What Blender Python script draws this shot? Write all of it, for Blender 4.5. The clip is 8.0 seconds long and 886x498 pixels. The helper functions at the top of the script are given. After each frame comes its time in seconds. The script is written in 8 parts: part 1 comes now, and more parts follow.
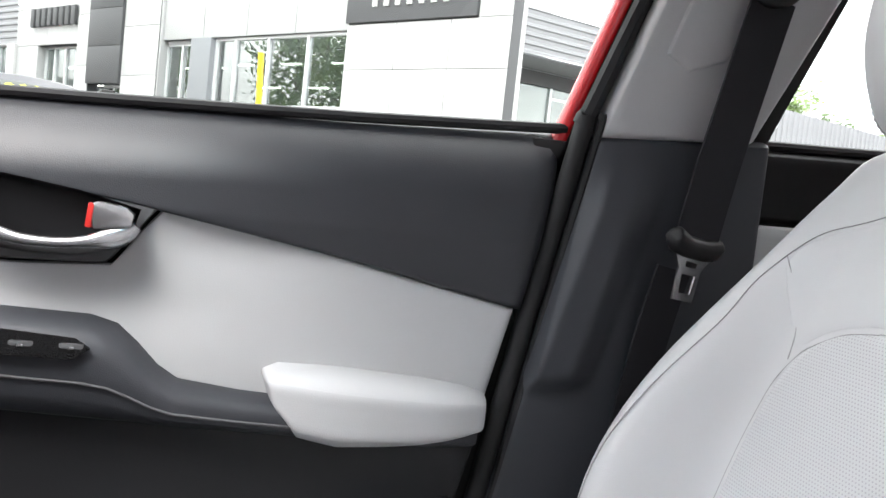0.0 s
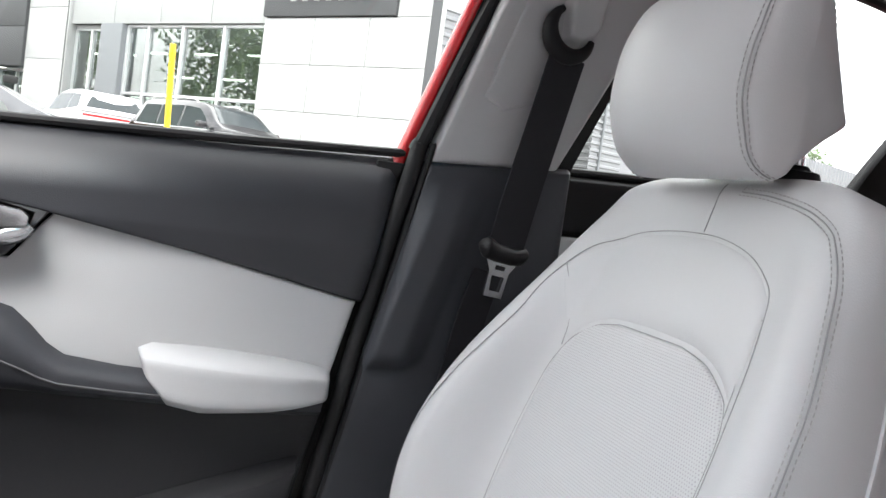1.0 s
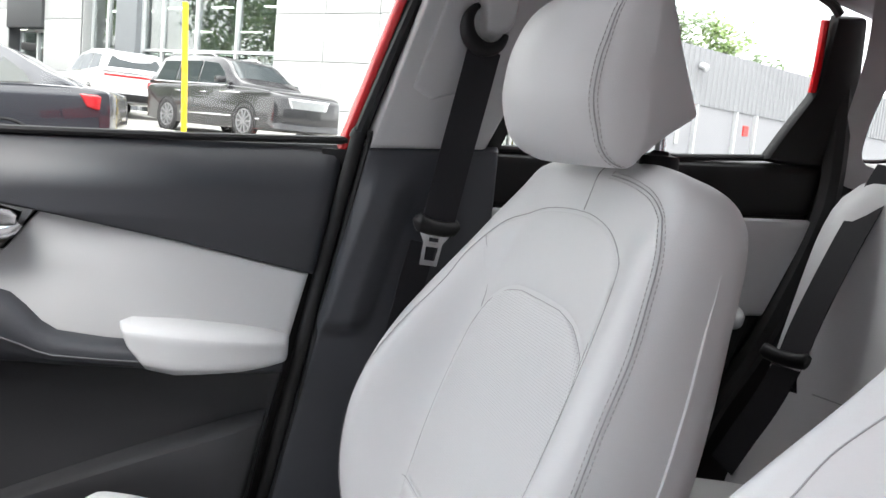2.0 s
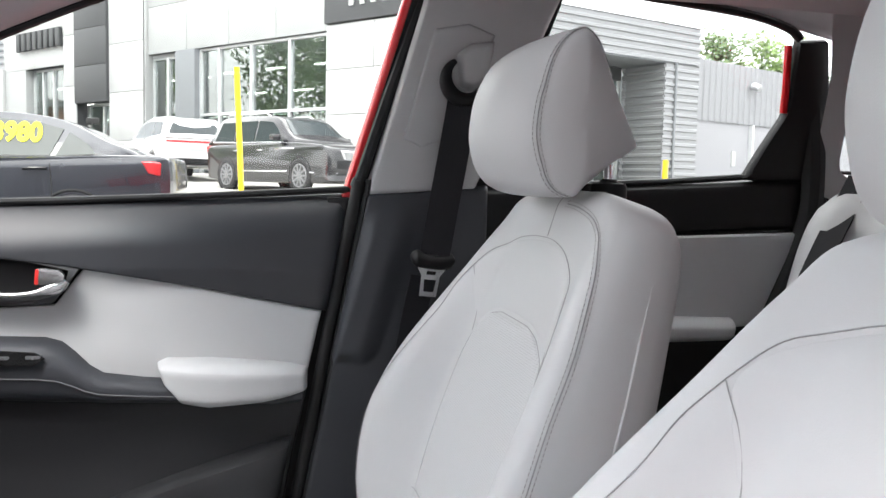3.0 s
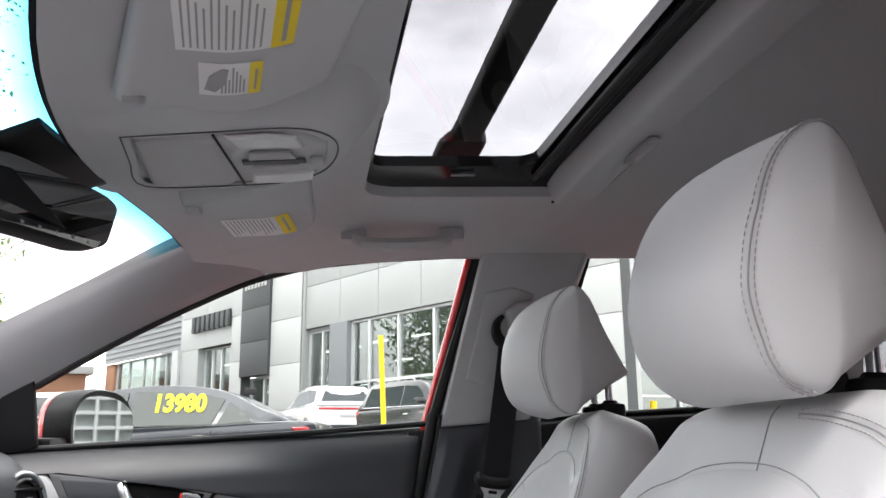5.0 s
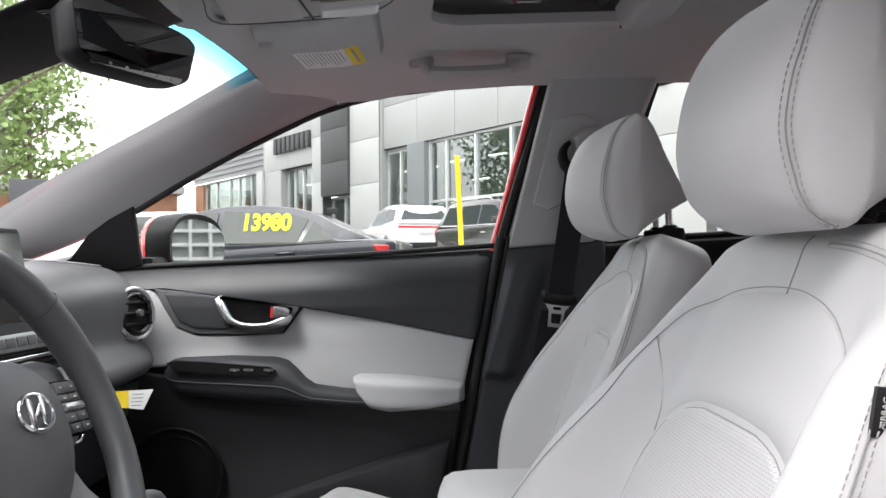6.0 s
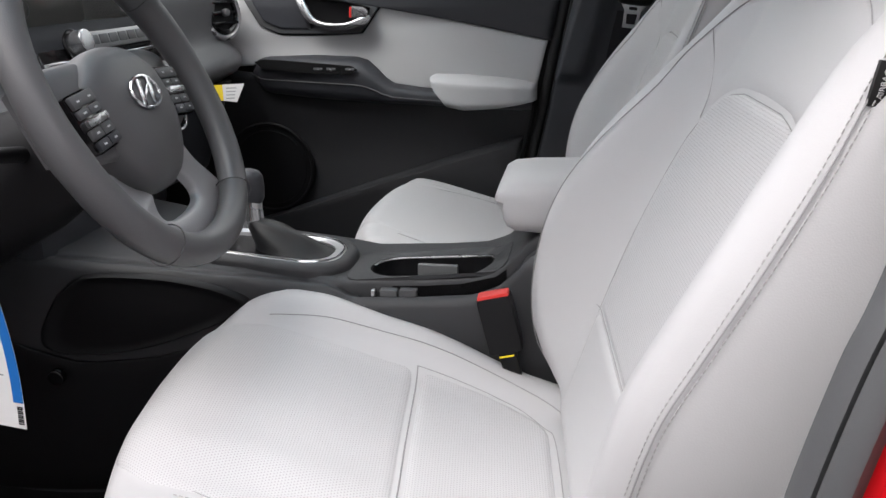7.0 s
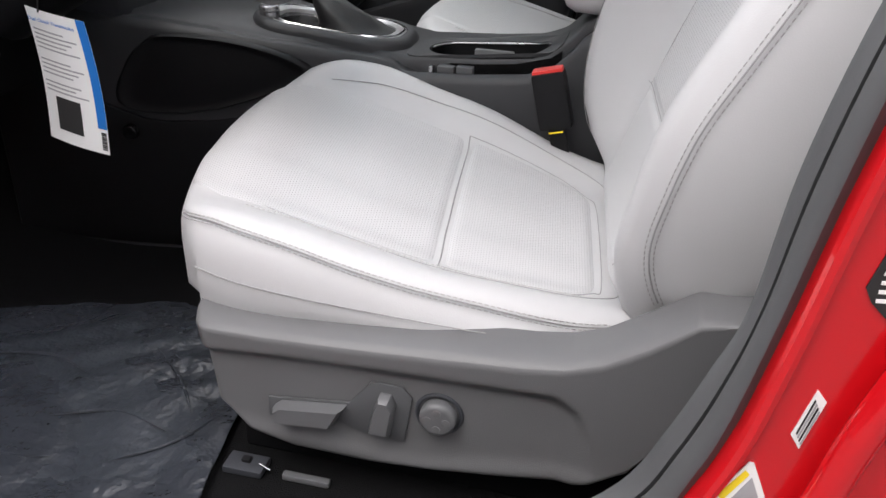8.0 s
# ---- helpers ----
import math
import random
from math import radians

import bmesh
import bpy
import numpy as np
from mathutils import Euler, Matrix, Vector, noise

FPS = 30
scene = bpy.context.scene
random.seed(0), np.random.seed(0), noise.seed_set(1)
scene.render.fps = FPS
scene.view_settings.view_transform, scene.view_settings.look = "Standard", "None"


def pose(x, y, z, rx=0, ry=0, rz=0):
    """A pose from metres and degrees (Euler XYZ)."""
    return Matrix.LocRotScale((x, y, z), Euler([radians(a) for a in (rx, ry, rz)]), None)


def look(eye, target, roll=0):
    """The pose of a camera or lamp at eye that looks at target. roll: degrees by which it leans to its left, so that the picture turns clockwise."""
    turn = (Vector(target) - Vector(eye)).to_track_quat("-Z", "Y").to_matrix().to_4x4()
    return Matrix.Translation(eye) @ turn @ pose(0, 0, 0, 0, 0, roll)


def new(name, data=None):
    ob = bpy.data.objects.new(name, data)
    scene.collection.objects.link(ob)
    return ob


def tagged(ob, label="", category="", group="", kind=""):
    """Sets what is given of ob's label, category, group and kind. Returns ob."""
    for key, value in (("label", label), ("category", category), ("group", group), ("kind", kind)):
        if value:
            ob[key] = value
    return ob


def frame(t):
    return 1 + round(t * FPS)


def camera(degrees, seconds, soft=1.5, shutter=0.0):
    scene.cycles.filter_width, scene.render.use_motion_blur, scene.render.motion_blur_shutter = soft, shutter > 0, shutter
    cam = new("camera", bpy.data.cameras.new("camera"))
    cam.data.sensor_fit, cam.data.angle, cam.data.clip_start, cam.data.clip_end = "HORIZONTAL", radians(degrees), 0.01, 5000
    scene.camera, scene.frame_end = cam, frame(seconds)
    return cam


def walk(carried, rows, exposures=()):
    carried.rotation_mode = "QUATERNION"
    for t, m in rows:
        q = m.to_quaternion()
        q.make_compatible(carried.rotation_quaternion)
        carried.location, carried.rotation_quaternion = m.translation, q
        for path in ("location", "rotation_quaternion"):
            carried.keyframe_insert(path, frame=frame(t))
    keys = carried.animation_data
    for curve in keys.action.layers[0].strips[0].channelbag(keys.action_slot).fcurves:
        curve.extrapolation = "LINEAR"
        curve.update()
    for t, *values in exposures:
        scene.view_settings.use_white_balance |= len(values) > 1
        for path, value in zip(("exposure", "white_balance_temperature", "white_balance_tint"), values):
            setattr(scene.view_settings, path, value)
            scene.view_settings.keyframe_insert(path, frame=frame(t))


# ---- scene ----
cam = camera(56.0, 8.0)
PATH = [
    (0, (-0.191, -0.155, 0.993), (0.234, 1.795, 0.864), 6.1),
    (0.5, (-0.165, -0.222, 0.999), (0.407, 1.693, 0.923), 7.2),
    (1, (-0.156, -0.358, 1.021), (0.462, 1.541, 0.912), 7.8),
    (1.5, (-0.104, -0.478, 1.076), (0.519, 1.410, 0.856), 7.6),
    (1.7, (-0.093, -0.496, 1.082), (0.518, 1.392, 0.833), 7.0),
    (2.8, (-0.029, -0.647, 1.106), (0.4, 1.297, 0.916), 1.3),
    (3, (-0.011, -0.678, 1.096), (0.404, 1.272, 0.935), 1.3),
    (3.5, (0.033, -0.8, 1.073), (0.384, 1.169, 1.044), 1.4),
    (4, (0.071, -0.932, 1.042), (0.32, 1.044, 1.23), 0.3),
    (4.2, (0.083, -0.969, 1.041), (0.296, 0.999, 1.326), -0.0),
    (5.3, (0.108, -1.03, 1.04), (0.121, 0.917, 1.5), -0.6),
    (5.5, (0.107, -1.041, 1.038), (0.088, 0.925, 1.405), -0.5),
    (6, (0.125, -1.079, 1.048), (0.001, 0.917, 1.075), -0.4),
    (6.5, (0.149, -1.124, 1.061), (-0.086, 0.836, 0.735), -0.7),
    (7, (0.16, -1.16, 1.032), (-0.157, 0.708, 0.39), -0.6),
    (7.5, (0.154, -1.211, 0.952), (-0.184, 0.571, 0.108), 0.5),
    (8, (0.167, -1.262, 0.931), (-0.219, 0.466, -0.001), 2.1),
]
walk(cam, [(t, look(eye, target, roll)) for t, eye, target, roll in PATH], [(0, 2.68), (1.0, 2.60), (1.7, 2.62), (2.8, 2.60), (3.5, 2.46), (4.2, 2.22), (5.5, 2.04), (6.5, 1.90), (7.2, 1.66), (8, 1.62)])


# ---- light ----
world = bpy.data.worlds.new("sky")
scene.world = world
world.use_nodes = True
wn, wl = world.node_tree.nodes, world.node_tree.links
wn.clear()
w_out = wn.new("ShaderNodeOutputWorld")
w_bg = wn.new("ShaderNodeBackground")
w_sky = wn.new("ShaderNodeTexSky")
w_sky.sky_type, w_sky.sun_disc = "NISHITA", False
w_sky.sun_elevation, w_sky.sun_rotation = radians(52), radians(200)
w_co = wn.new("ShaderNodeTexCoord")
w_map = wn.new("ShaderNodeMapping")
w_map.inputs["Scale"].default_value = (1.0, 1.0, 2.2)
w_noise = wn.new("ShaderNodeTexNoise")
w_noise.inputs["Scale"].default_value, w_noise.inputs["Detail"].default_value = 2.6, 5
w_ramp = wn.new("ShaderNodeValToRGB")
w_ramp.color_ramp.elements[0].position, w_ramp.color_ramp.elements[0].color = 0.36, (3.4, 3.2, 3.3, 1)
w_ramp.color_ramp.elements[1].position, w_ramp.color_ramp.elements[1].color = 0.62, (9.95, 9.5, 9.6, 1)
w_mix = wn.new("ShaderNodeMixRGB")
w_mix.inputs[0].default_value = 0.88
wl.new(w_co.outputs["Generated"], w_map.inputs[0])
wl.new(w_map.outputs[0], w_noise.inputs["Vector"])
wl.new(w_noise.outputs["Fac"], w_ramp.inputs[0])
wl.new(w_sky.outputs[0], w_mix.inputs[1])
wl.new(w_ramp.outputs[0], w_mix.inputs[2])
w_sep = wn.new("ShaderNodeSeparateXYZ")
w_rise = wn.new("ShaderNodeMapRange")
w_rise.inputs["To Min"].default_value, w_rise.inputs["To Max"].default_value = 0.78, 1.60
w_grade = wn.new("ShaderNodeVectorMath")
w_grade.operation = "SCALE"
wl.new(w_co.outputs["Generated"], w_sep.inputs[0])
wl.new(w_sep.outputs[2], w_rise.inputs["Value"])
wl.new(w_mix.outputs[0], w_grade.inputs[0])
wl.new(w_rise.outputs[0], w_grade.inputs["Scale"])
wl.new(w_grade.outputs[0], w_bg.inputs[0])
w_bg.inputs[1].default_value = 0.15
wl.new(w_bg.outputs[0], w_out.inputs[0])

sun = new("sun", bpy.data.lights.new("sun", "SUN"))
sun.data.energy, sun.data.angle, sun.data.color = 0.5, radians(25), (1.0, 0.96, 0.91)
sun.matrix_world = look((0, 0, 10), (3.5, 6.0, 0))


# ---- materials ----
def nodes_of(name):
    m = bpy.data.materials.new(name)
    m.use_nodes = True
    return m, m.node_tree.nodes, m.node_tree.links, m.node_tree.nodes["Principled BSDF"]


def rgba(c, k=1.0):
    return (min(c[0] * k, 1), min(c[1] * k, 1), min(c[2] * k, 1), 1)


def surface(name, color, rough=0.5, metal=0.0, grain=400, bump=0.15, depth=0.0006, vary=0.08, stain=6, spec=0.5, rvary=0.12, coat=0.0, kind="noise"):
    """A surface with variation at two scales: grain (per metre) and broad stains."""
    m, n, l, b = nodes_of(name)
    co = n.new("ShaderNodeTexCoord")
    big = n.new("ShaderNodeTexNoise")
    big.inputs["Scale"].default_value, big.inputs["Detail"].default_value = stain, 6
    l.new(co.outputs["Object"], big.inputs["Vector"])
    mix = n.new("ShaderNodeMixRGB")
    mix.inputs[1].default_value, mix.inputs[2].default_value = rgba(color, 1 - vary), rgba(color, 1 + vary)
    l.new(big.outputs["Fac"], mix.inputs[0])
    l.new(mix.outputs[0], b.inputs["Base Color"])
    fine = n.new("ShaderNodeTexVoronoi" if kind == "cell" else "ShaderNodeTexNoise")
    fine.inputs["Scale"].default_value = grain
    l.new(co.outputs["Object"], fine.inputs["Vector"])
    bp = n.new("ShaderNodeBump")
    bp.inputs["Strength"].default_value, bp.inputs["Distance"].default_value = bump, depth
    l.new(fine.outputs[0], bp.inputs["Height"])
    l.new(bp.outputs[0], b.inputs["Normal"])
    r = n.new("ShaderNodeMapRange")
    r.inputs["To Min"].default_value, r.inputs["To Max"].default_value = max(rough - rvary, 0.02), min(rough + rvary, 1)
    l.new(big.outputs["Fac"], r.inputs["Value"])
    l.new(r.outputs[0], b.inputs["Roughness"])
    b.inputs["Metallic"].default_value = metal
    b.inputs["Specular IOR Level"].default_value = spec
    b.inputs["Coat Weight"].default_value = coat
    return m


def perforated(name, color, pitch=0.0036, hole=0.25):
    """Leather with rows of small holes, laid out by the metre-sized UV map."""
    m, n, l, b = nodes_of(name)
    uv = n.new("ShaderNodeUVMap")
    sep = n.new("ShaderNodeSeparateXYZ")
    l.new(uv.outputs[0], sep.inputs[0])

    def math(op, a, c=None):
        k = n.new("ShaderNodeMath")
        k.operation = op
        for i, v in enumerate((a, c)):
            if v is None:
                continue
            if isinstance(v, (int, float)):
                k.inputs[i].default_value = v
            else:
                l.new(v, k.inputs[i])
        return k.outputs[0]

    a = math("DIVIDE", sep.outputs[0], pitch)
    c = math("DIVIDE", sep.outputs[1], pitch * 0.87)
    odd = math("MULTIPLY", math("MODULO", math("FLOOR", c), 2), 0.5)
    fa = math("SUBTRACT", math("FRACT", math("ADD", a, odd)), 0.5)
    fc = math("SUBTRACT", math("FRACT", c), 0.5)
    dist = math("SQRT", math("ADD", math("POWER", fa, 2), math("POWER", fc, 2)))
    step = n.new("ShaderNodeMapRange")
    step.inputs["From Min"].default_value, step.inputs["From Max"].default_value = hole * 0.7, hole * 1.2
    l.new(dist, step.inputs["Value"])
    mix = n.new("ShaderNodeMixRGB")
    mix.inputs[1].default_value, mix.inputs[2].default_value = rgba(color, 0.74), rgba(color, 1.02)
    l.new(step.outputs[0], mix.inputs[0])
    l.new(mix.outputs[0], b.inputs["Base Color"])
    bp = n.new("ShaderNodeBump")
    bp.inputs["Strength"].default_value, bp.inputs["Distance"].default_value = 0.4, 0.0007
    l.new(step.outputs[0], bp.inputs["Height"])
    l.new(bp.outputs[0], b.inputs["Normal"])
    b.inputs["Roughness"].default_value = 0.5
    return m


def glass(name, tint=(1, 1, 1), rough=0.0, ior=1.05, dull=0.0):
    m, n, l, b = nodes_of(name)
    out = n["Material Output"]
    tr = n.new("ShaderNodeBsdfTransparent")
    tr.inputs[0].default_value = (*tint, 1)
    gl = n.new("ShaderNodeBsdfGlossy")
    gl.inputs["Roughness"].default_value = rough
    lw = n.new("ShaderNodeLayerWeight")
    lw.inputs["Blend"].default_value = 0.5
    pw = n.new("ShaderNodeMath")
    pw.operation = "POWER"
    pw.inputs[1].default_value = 4.0
    l.new(lw.outputs["Facing"], pw.inputs[0])
    fr = n.new("ShaderNodeMapRange")
    fr.inputs["To Min"].default_value, fr.inputs["To Max"].default_value = 0.03, 0.55
    l.new(pw.outputs[0], fr.inputs["Value"])
    mx = n.new("ShaderNodeMixShader")
    l.new(fr.outputs[0], mx.inputs[0])
    l.new(tr.outputs[0], mx.inputs[1])
    l.new(gl.outputs[0], mx.inputs[2])
    l.new(mx.outputs[0], out.inputs[0])
    return m


def windshield_glass(name):
    """Clear glass with a blue sun band that fades in towards its upper edge (UV v)."""
    m = glass(name)
    n, l = m.node_tree.nodes, m.node_tree.links
    uv = n.new("ShaderNodeUVMap")
    sep = n.new("ShaderNodeSeparateXYZ")
    l.new(uv.outputs[0], sep.inputs[0])
    ramp = n.new("ShaderNodeValToRGB")
    e = ramp.color_ramp.elements
    e[0].position, e[0].color = 0.905, (0.97, 0.99, 0.98, 1)
    e[1].position, e[1].color = 0.995, (0.03, 0.33, 0.52, 1)
    mid = e.new(0.945)
    mid.color = (0.26, 0.74, 0.90, 1)
    l.new(sep.outputs[1], ramp.inputs[0])
    tr = [k for k in n if k.type == "BSDF_TRANSPARENT"][0]
    l.new(ramp.outputs[0], tr.inputs[0])
    return m


LEATHER_C = (0.50, 0.498, 0.504)
leather = surface("grey leather", LEATHER_C, 0.48, grain=700, bump=0.22, depth=0.0004, vary=0.03, stain=9, kind="cell")
leather_perf = perforated("perforated leather", LEATHER_C)
thread = surface("seam thread", (0.38, 0.372, 0.365), 0.7)
# Grey tubes of this draw the shade in the seam creases.
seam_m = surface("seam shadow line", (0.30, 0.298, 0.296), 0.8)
dark_seam = surface("dark seam line", (0.06, 0.06, 0.062), 0.7)
soft_light = surface("light grey door vinyl", (0.47, 0.476, 0.482), 0.55, grain=900, bump=0.25, depth=0.0004, vary=0.03, kind="cell")
dark_trim = surface("charcoal moulded trim", (0.037, 0.0395, 0.046), 0.52, spec=0.36, grain=1100, bump=0.35, depth=0.0004, vary=0.08, kind="cell")
dark_soft = surface("charcoal soft dashboard skin", (0.085, 0.087, 0.092), 0.46, grain=900, bump=0.3, depth=0.0004, kind="cell")
door_soft = surface("charcoal soft door skin", (0.025, 0.0268, 0.0315), 0.38, grain=900, bump=0.3, depth=0.0004, kind="cell", spec=0.46)
dark_mid = surface("dark grey moulded plastic", (0.078, 0.080, 0.084), 0.5, grain=1000, bump=0.35, depth=0.0004, kind="cell")
low_trim = surface("black grained door plastic", (0.022, 0.0225, 0.025), 0.55, spec=0.3, grain=1100, bump=0.35, depth=0.0004, vary=0.08, kind="cell")
black_trim = surface("black plastic", (0.0065, 0.0065, 0.0075), 0.52, spec=0.26, grain=900, bump=0.3, depth=0.0003)
gloss_black = surface("gloss black plastic", (0.008, 0.008, 0.009), 0.12, grain=50, bump=0.02, rvary=0.04)
shield_m = surface("grey moulded seat plastic", (0.118, 0.118, 0.121), 0.48, grain=1000, bump=0.35, depth=0.0004, kind="cell")
pocket_m = surface("charcoal pocket plastic", (0.024, 0.0245, 0.027), 0.5, grain=1000, bump=0.35, depth=0.0004, kind="cell", spec=0.4)
rubber = surface("black rubber seal", (0.010, 0.010, 0.011), 0.62, spec=0.35, grain=500, bump=0.2)
headliner_m = surface("grey headliner knit", (0.49, 0.492, 0.500), 0.92, grain=1300, bump=0.5, depth=0.0005, vary=0.04, spec=0.1)
pillar_m = surface("light grey pillar plastic", (0.42, 0.418, 0.422), 0.55, grain=1100, bump=0.3, depth=0.0003, vary=0.03, kind="cell")
header_m = surface("mid grey pillar plastic", (0.33, 0.330, 0.338), 0.5, grain=1100, bump=0.3, depth=0.0003, vary=0.03, kind="cell")
carpet_m = surface("black carpet", (0.0065, 0.0065, 0.007), 0.95, grain=600, bump=0.9, depth=0.003, spec=0.1)
webbing = surface("black belt webbing", (0.013, 0.0125, 0.015), 0.75, spec=0.25, grain=700, bump=0.4, depth=0.0004)
chrome = surface("satin chrome", (0.75, 0.76, 0.78), 0.16, 1.0, grain=60, bump=0.02, rvary=0.05)
silver = surface("silver painted plastic", (0.46, 0.465, 0.475), 0.26, 0.85, grain=80, bump=0.03)
red_paint = surface("red car paint", (0.60, 0.006, 0.011), 0.22, 0.15, grain=3000, bump=0.03, depth=0.0002, vary=0.03, coat=1.0)
red_plastic = surface("red plastic", (0.62, 0.03, 0.025), 0.4, grain=300, bump=0.05)
white_paper = surface("white paper", (0.78, 0.78, 0.77), 0.7, grain=300, bump=0.05, vary=0.02)
yellow_paper = surface("yellow paper", (0.82, 0.62, 0.02), 0.7, grain=300, bump=0.05, vary=0.02)
blue_ink = surface("blue printed card", (0.008, 0.15, 0.50), 0.6, vary=0.02)
ink = surface("black ink", (0.02, 0.02, 0.02), 0.7)
grey_ink = surface("grey printed text", (0.34, 0.34, 0.35), 0.7)
clear_glass = glass("green tinted window glass", (0.72, 0.765, 0.735))
tint_glass = glass("tinted sunroof glass", (0.205, 0.21, 0.217))
wind_glass = windshield_glass("windscreen glass")
mirror_m = surface("mirror silver", (0.85, 0.87, 0.88), 0.01, 1.0, grain=20, bump=0.0, vary=0.0, rvary=0.01)
screen_m = surface("dark glossy display", (0.045, 0.046, 0.043), 0.14, spec=0.9, grain=30, bump=0.01, rvary=0.03)
film_m = surface("clear film over black carpet", (0.030, 0.034, 0.042), 0.24, grain=60, bump=0.5, depth=0.007, vary=0.45, stain=9, rvary=0.25)


# ---- mesh helpers ----
def lerp(a, b, t):
    return a + (b - a) * t


def curve(keys, x):
    """Smooth value between keys of (x, value)."""
    if x <= keys[0][0]:
        return keys[0][1]
    for (a, va), (b, vb) in zip(keys, keys[1:]):
        if x <= b:
            t = (x - a) / (b - a)
            return lerp(va, vb, t * t * (3 - 2 * t))
    return keys[-1][1]


def linear(keys, x):
    if x <= keys[0][0]:
        return keys[0][1]
    for (a, va), (b, vb) in zip(keys, keys[1:]):
        if x <= b:
            return lerp(va, vb, (x - a) / (b - a))
    return keys[-1][1]


def spline(keys, x):
    """Catmull-Rom value between keys of (x, value)."""
    x = min(max(x, keys[0][0]), keys[-1][0])
    i = max(k for k in range(len(keys) - 1) if keys[k][0] <= x)
    (x1, v1), (x2, v2) = keys[i], keys[i + 1]
    x0, v0 = keys[i - 1] if i else (2 * x1 - x2, 2 * v1 - v2)
    x3, v3 = keys[i + 2] if i + 2 < len(keys) else (2 * x2 - x1, 2 * v2 - v1)
    h = x2 - x1
    t = (x - x1) / h
    m1, m2 = (v2 - v0) / (x2 - x0) * h, (v3 - v1) / (x3 - x1) * h
    return (2 * t**3 - 3 * t * t + 1) * v1 + (t**3 - 2 * t * t + t) * m1 + (3 * t * t - 2 * t**3) * v2 + (t**3 - t * t) * m2


def finish(ob, angle=40):
    ob.data.polygons.foreach_set("use_smooth", [True] * len(ob.data.polygons))
    ob.data.set_sharp_from_angle(angle=radians(angle))
    return ob


def part(name, bm, material, parent=None, label="", angle=40):
    me = bpy.data.meshes.new(name)
    bmesh.ops.recalc_face_normals(bm, faces=bm.faces[:])
    bm.to_mesh(me)
    bm.free()
    me.materials.append(material)
    ob = finish(new(name, me), angle)
    ob.parent = parent
    if label:
        tagged(ob, label)
    return ob


def thing(name, label, category, group="", kind="", at=(0, 0, 0), turn=0):
    ob = new(name)
    ob.empty_display_size = 0.05
    ob.matrix_basis = pose(*at, 0, 0, turn)
    return tagged(ob, label, category, group, kind)


def box(x0, x1, y0, y1, z0, z1, bevel=0.0, bm=None, seg=2, m=None):
    own = bmesh.new()
    bmesh.ops.create_cube(own, size=1)
    for v in own.verts:
        v.co = Vector((lerp(x0, x1, v.co.x + 0.5), lerp(y0, y1, v.co.y + 0.5), lerp(z0, z1, v.co.z + 0.5)))
    if bevel:
        bmesh.ops.bevel(own, geom=own.edges[:], offset=bevel, segments=seg, profile=0.6, affect="EDGES")
    if m is not None:
        own.transform(m)
    return joined(bm, own)


def joined(bm, own):
    if bm is None:
        return own
    me = bpy.data.meshes.new("join")
    own.to_mesh(me)
    own.free()
    bm.from_mesh(me)
    bpy.data.meshes.remove(me)
    return bm


def rings(loops, bm=None, cap=True, closed=True, wrap=False):
    """A skin over loops of points with equal counts."""
    bm = bm or bmesh.new()
    rows = [[bm.verts.new(p) for p in loop] for loop in loops]
    n = len(rows[0])
    pairs = list(zip(rows, rows[1:])) + ([(rows[-1], rows[0])] if wrap else [])
    for a, b in pairs:
        for i in range(n if closed else n - 1):
            j = (i + 1) % n
            bm.faces.new((a[i], a[j], b[j], b[i]))
    if cap and closed and not wrap:
        bm.faces.new(rows[0][::-1])
        bm.faces.new(rows[-1])
    return bm


def tube(path, r, bm=None, n=8, wrap=False, squash=1.0):
    """A tube along points; r is a radius or a list of radii."""
    path = [Vector(p) for p in path]
    loops, up = [], None
    for i, p in enumerate(path):
        a = path[i - 1] if i or wrap else path[0]
        b = path[(i + 1) % len(path)] if i + 1 < len(path) or wrap else path[-1]
        d = (b - a).normalized()
        if up is None:
            up = Vector((0, 0, 1)) if abs(d.z) < 0.9 else Vector((0, 1, 0))
        side = d.cross(up).normalized()
        up = side.cross(d).normalized()
        rr = r[i] if isinstance(r, (list, tuple)) else r
        loops.append([p + side * (math.cos(2 * math.pi * k / n) * rr) + up * (math.sin(2 * math.pi * k / n) * rr * squash) for k in range(n)])
    return rings(loops, bm, wrap=wrap)


def smooth_path(pts, n=40, closed=False):
    """Points along a soft curve through pts."""
    pts = [Vector(p) for p in pts]
    out, m = [], len(pts)
    spans = m if closed else m - 1
    for k in range(n if closed else n + 1):
        t = k / n * spans
        i = min(int(t), spans - 1)
        f = t - i
        if closed:
            p0, p1, p2, p3 = (pts[(i + j) % m] for j in (-1, 0, 1, 2))
        else:
            p0, p1, p2, p3 = (pts[min(max(i + j, 0), m - 1)] for j in (-1, 0, 1, 2))
        out.append(0.5 * ((2 * p1) + (p2 - p0) * f + (2 * p0 - 5 * p1 + 4 * p2 - p3) * f * f + (3 * p1 - p0 - 3 * p2 + p3) * f ** 3))
    return out


def along(poly, n):
    """n + 1 points at even steps along a polyline of 2D or 3D points."""
    poly = [Vector(p) for p in poly]
    run = [0.0]
    for a, b in zip(poly, poly[1:]):
        run.append(run[-1] + (b - a).length)
    out = []
    for k in range(n + 1):
        s = run[-1] * k / n
        i = max(j for j in range(len(run)) if run[j] <= s + 1e-9)
        i = min(i, len(poly) - 2)
        f = (s - run[i]) / max(run[i + 1] - run[i], 1e-9)
        out.append(poly[i].lerp(poly[i + 1], min(max(f, 0), 1)))
    return out


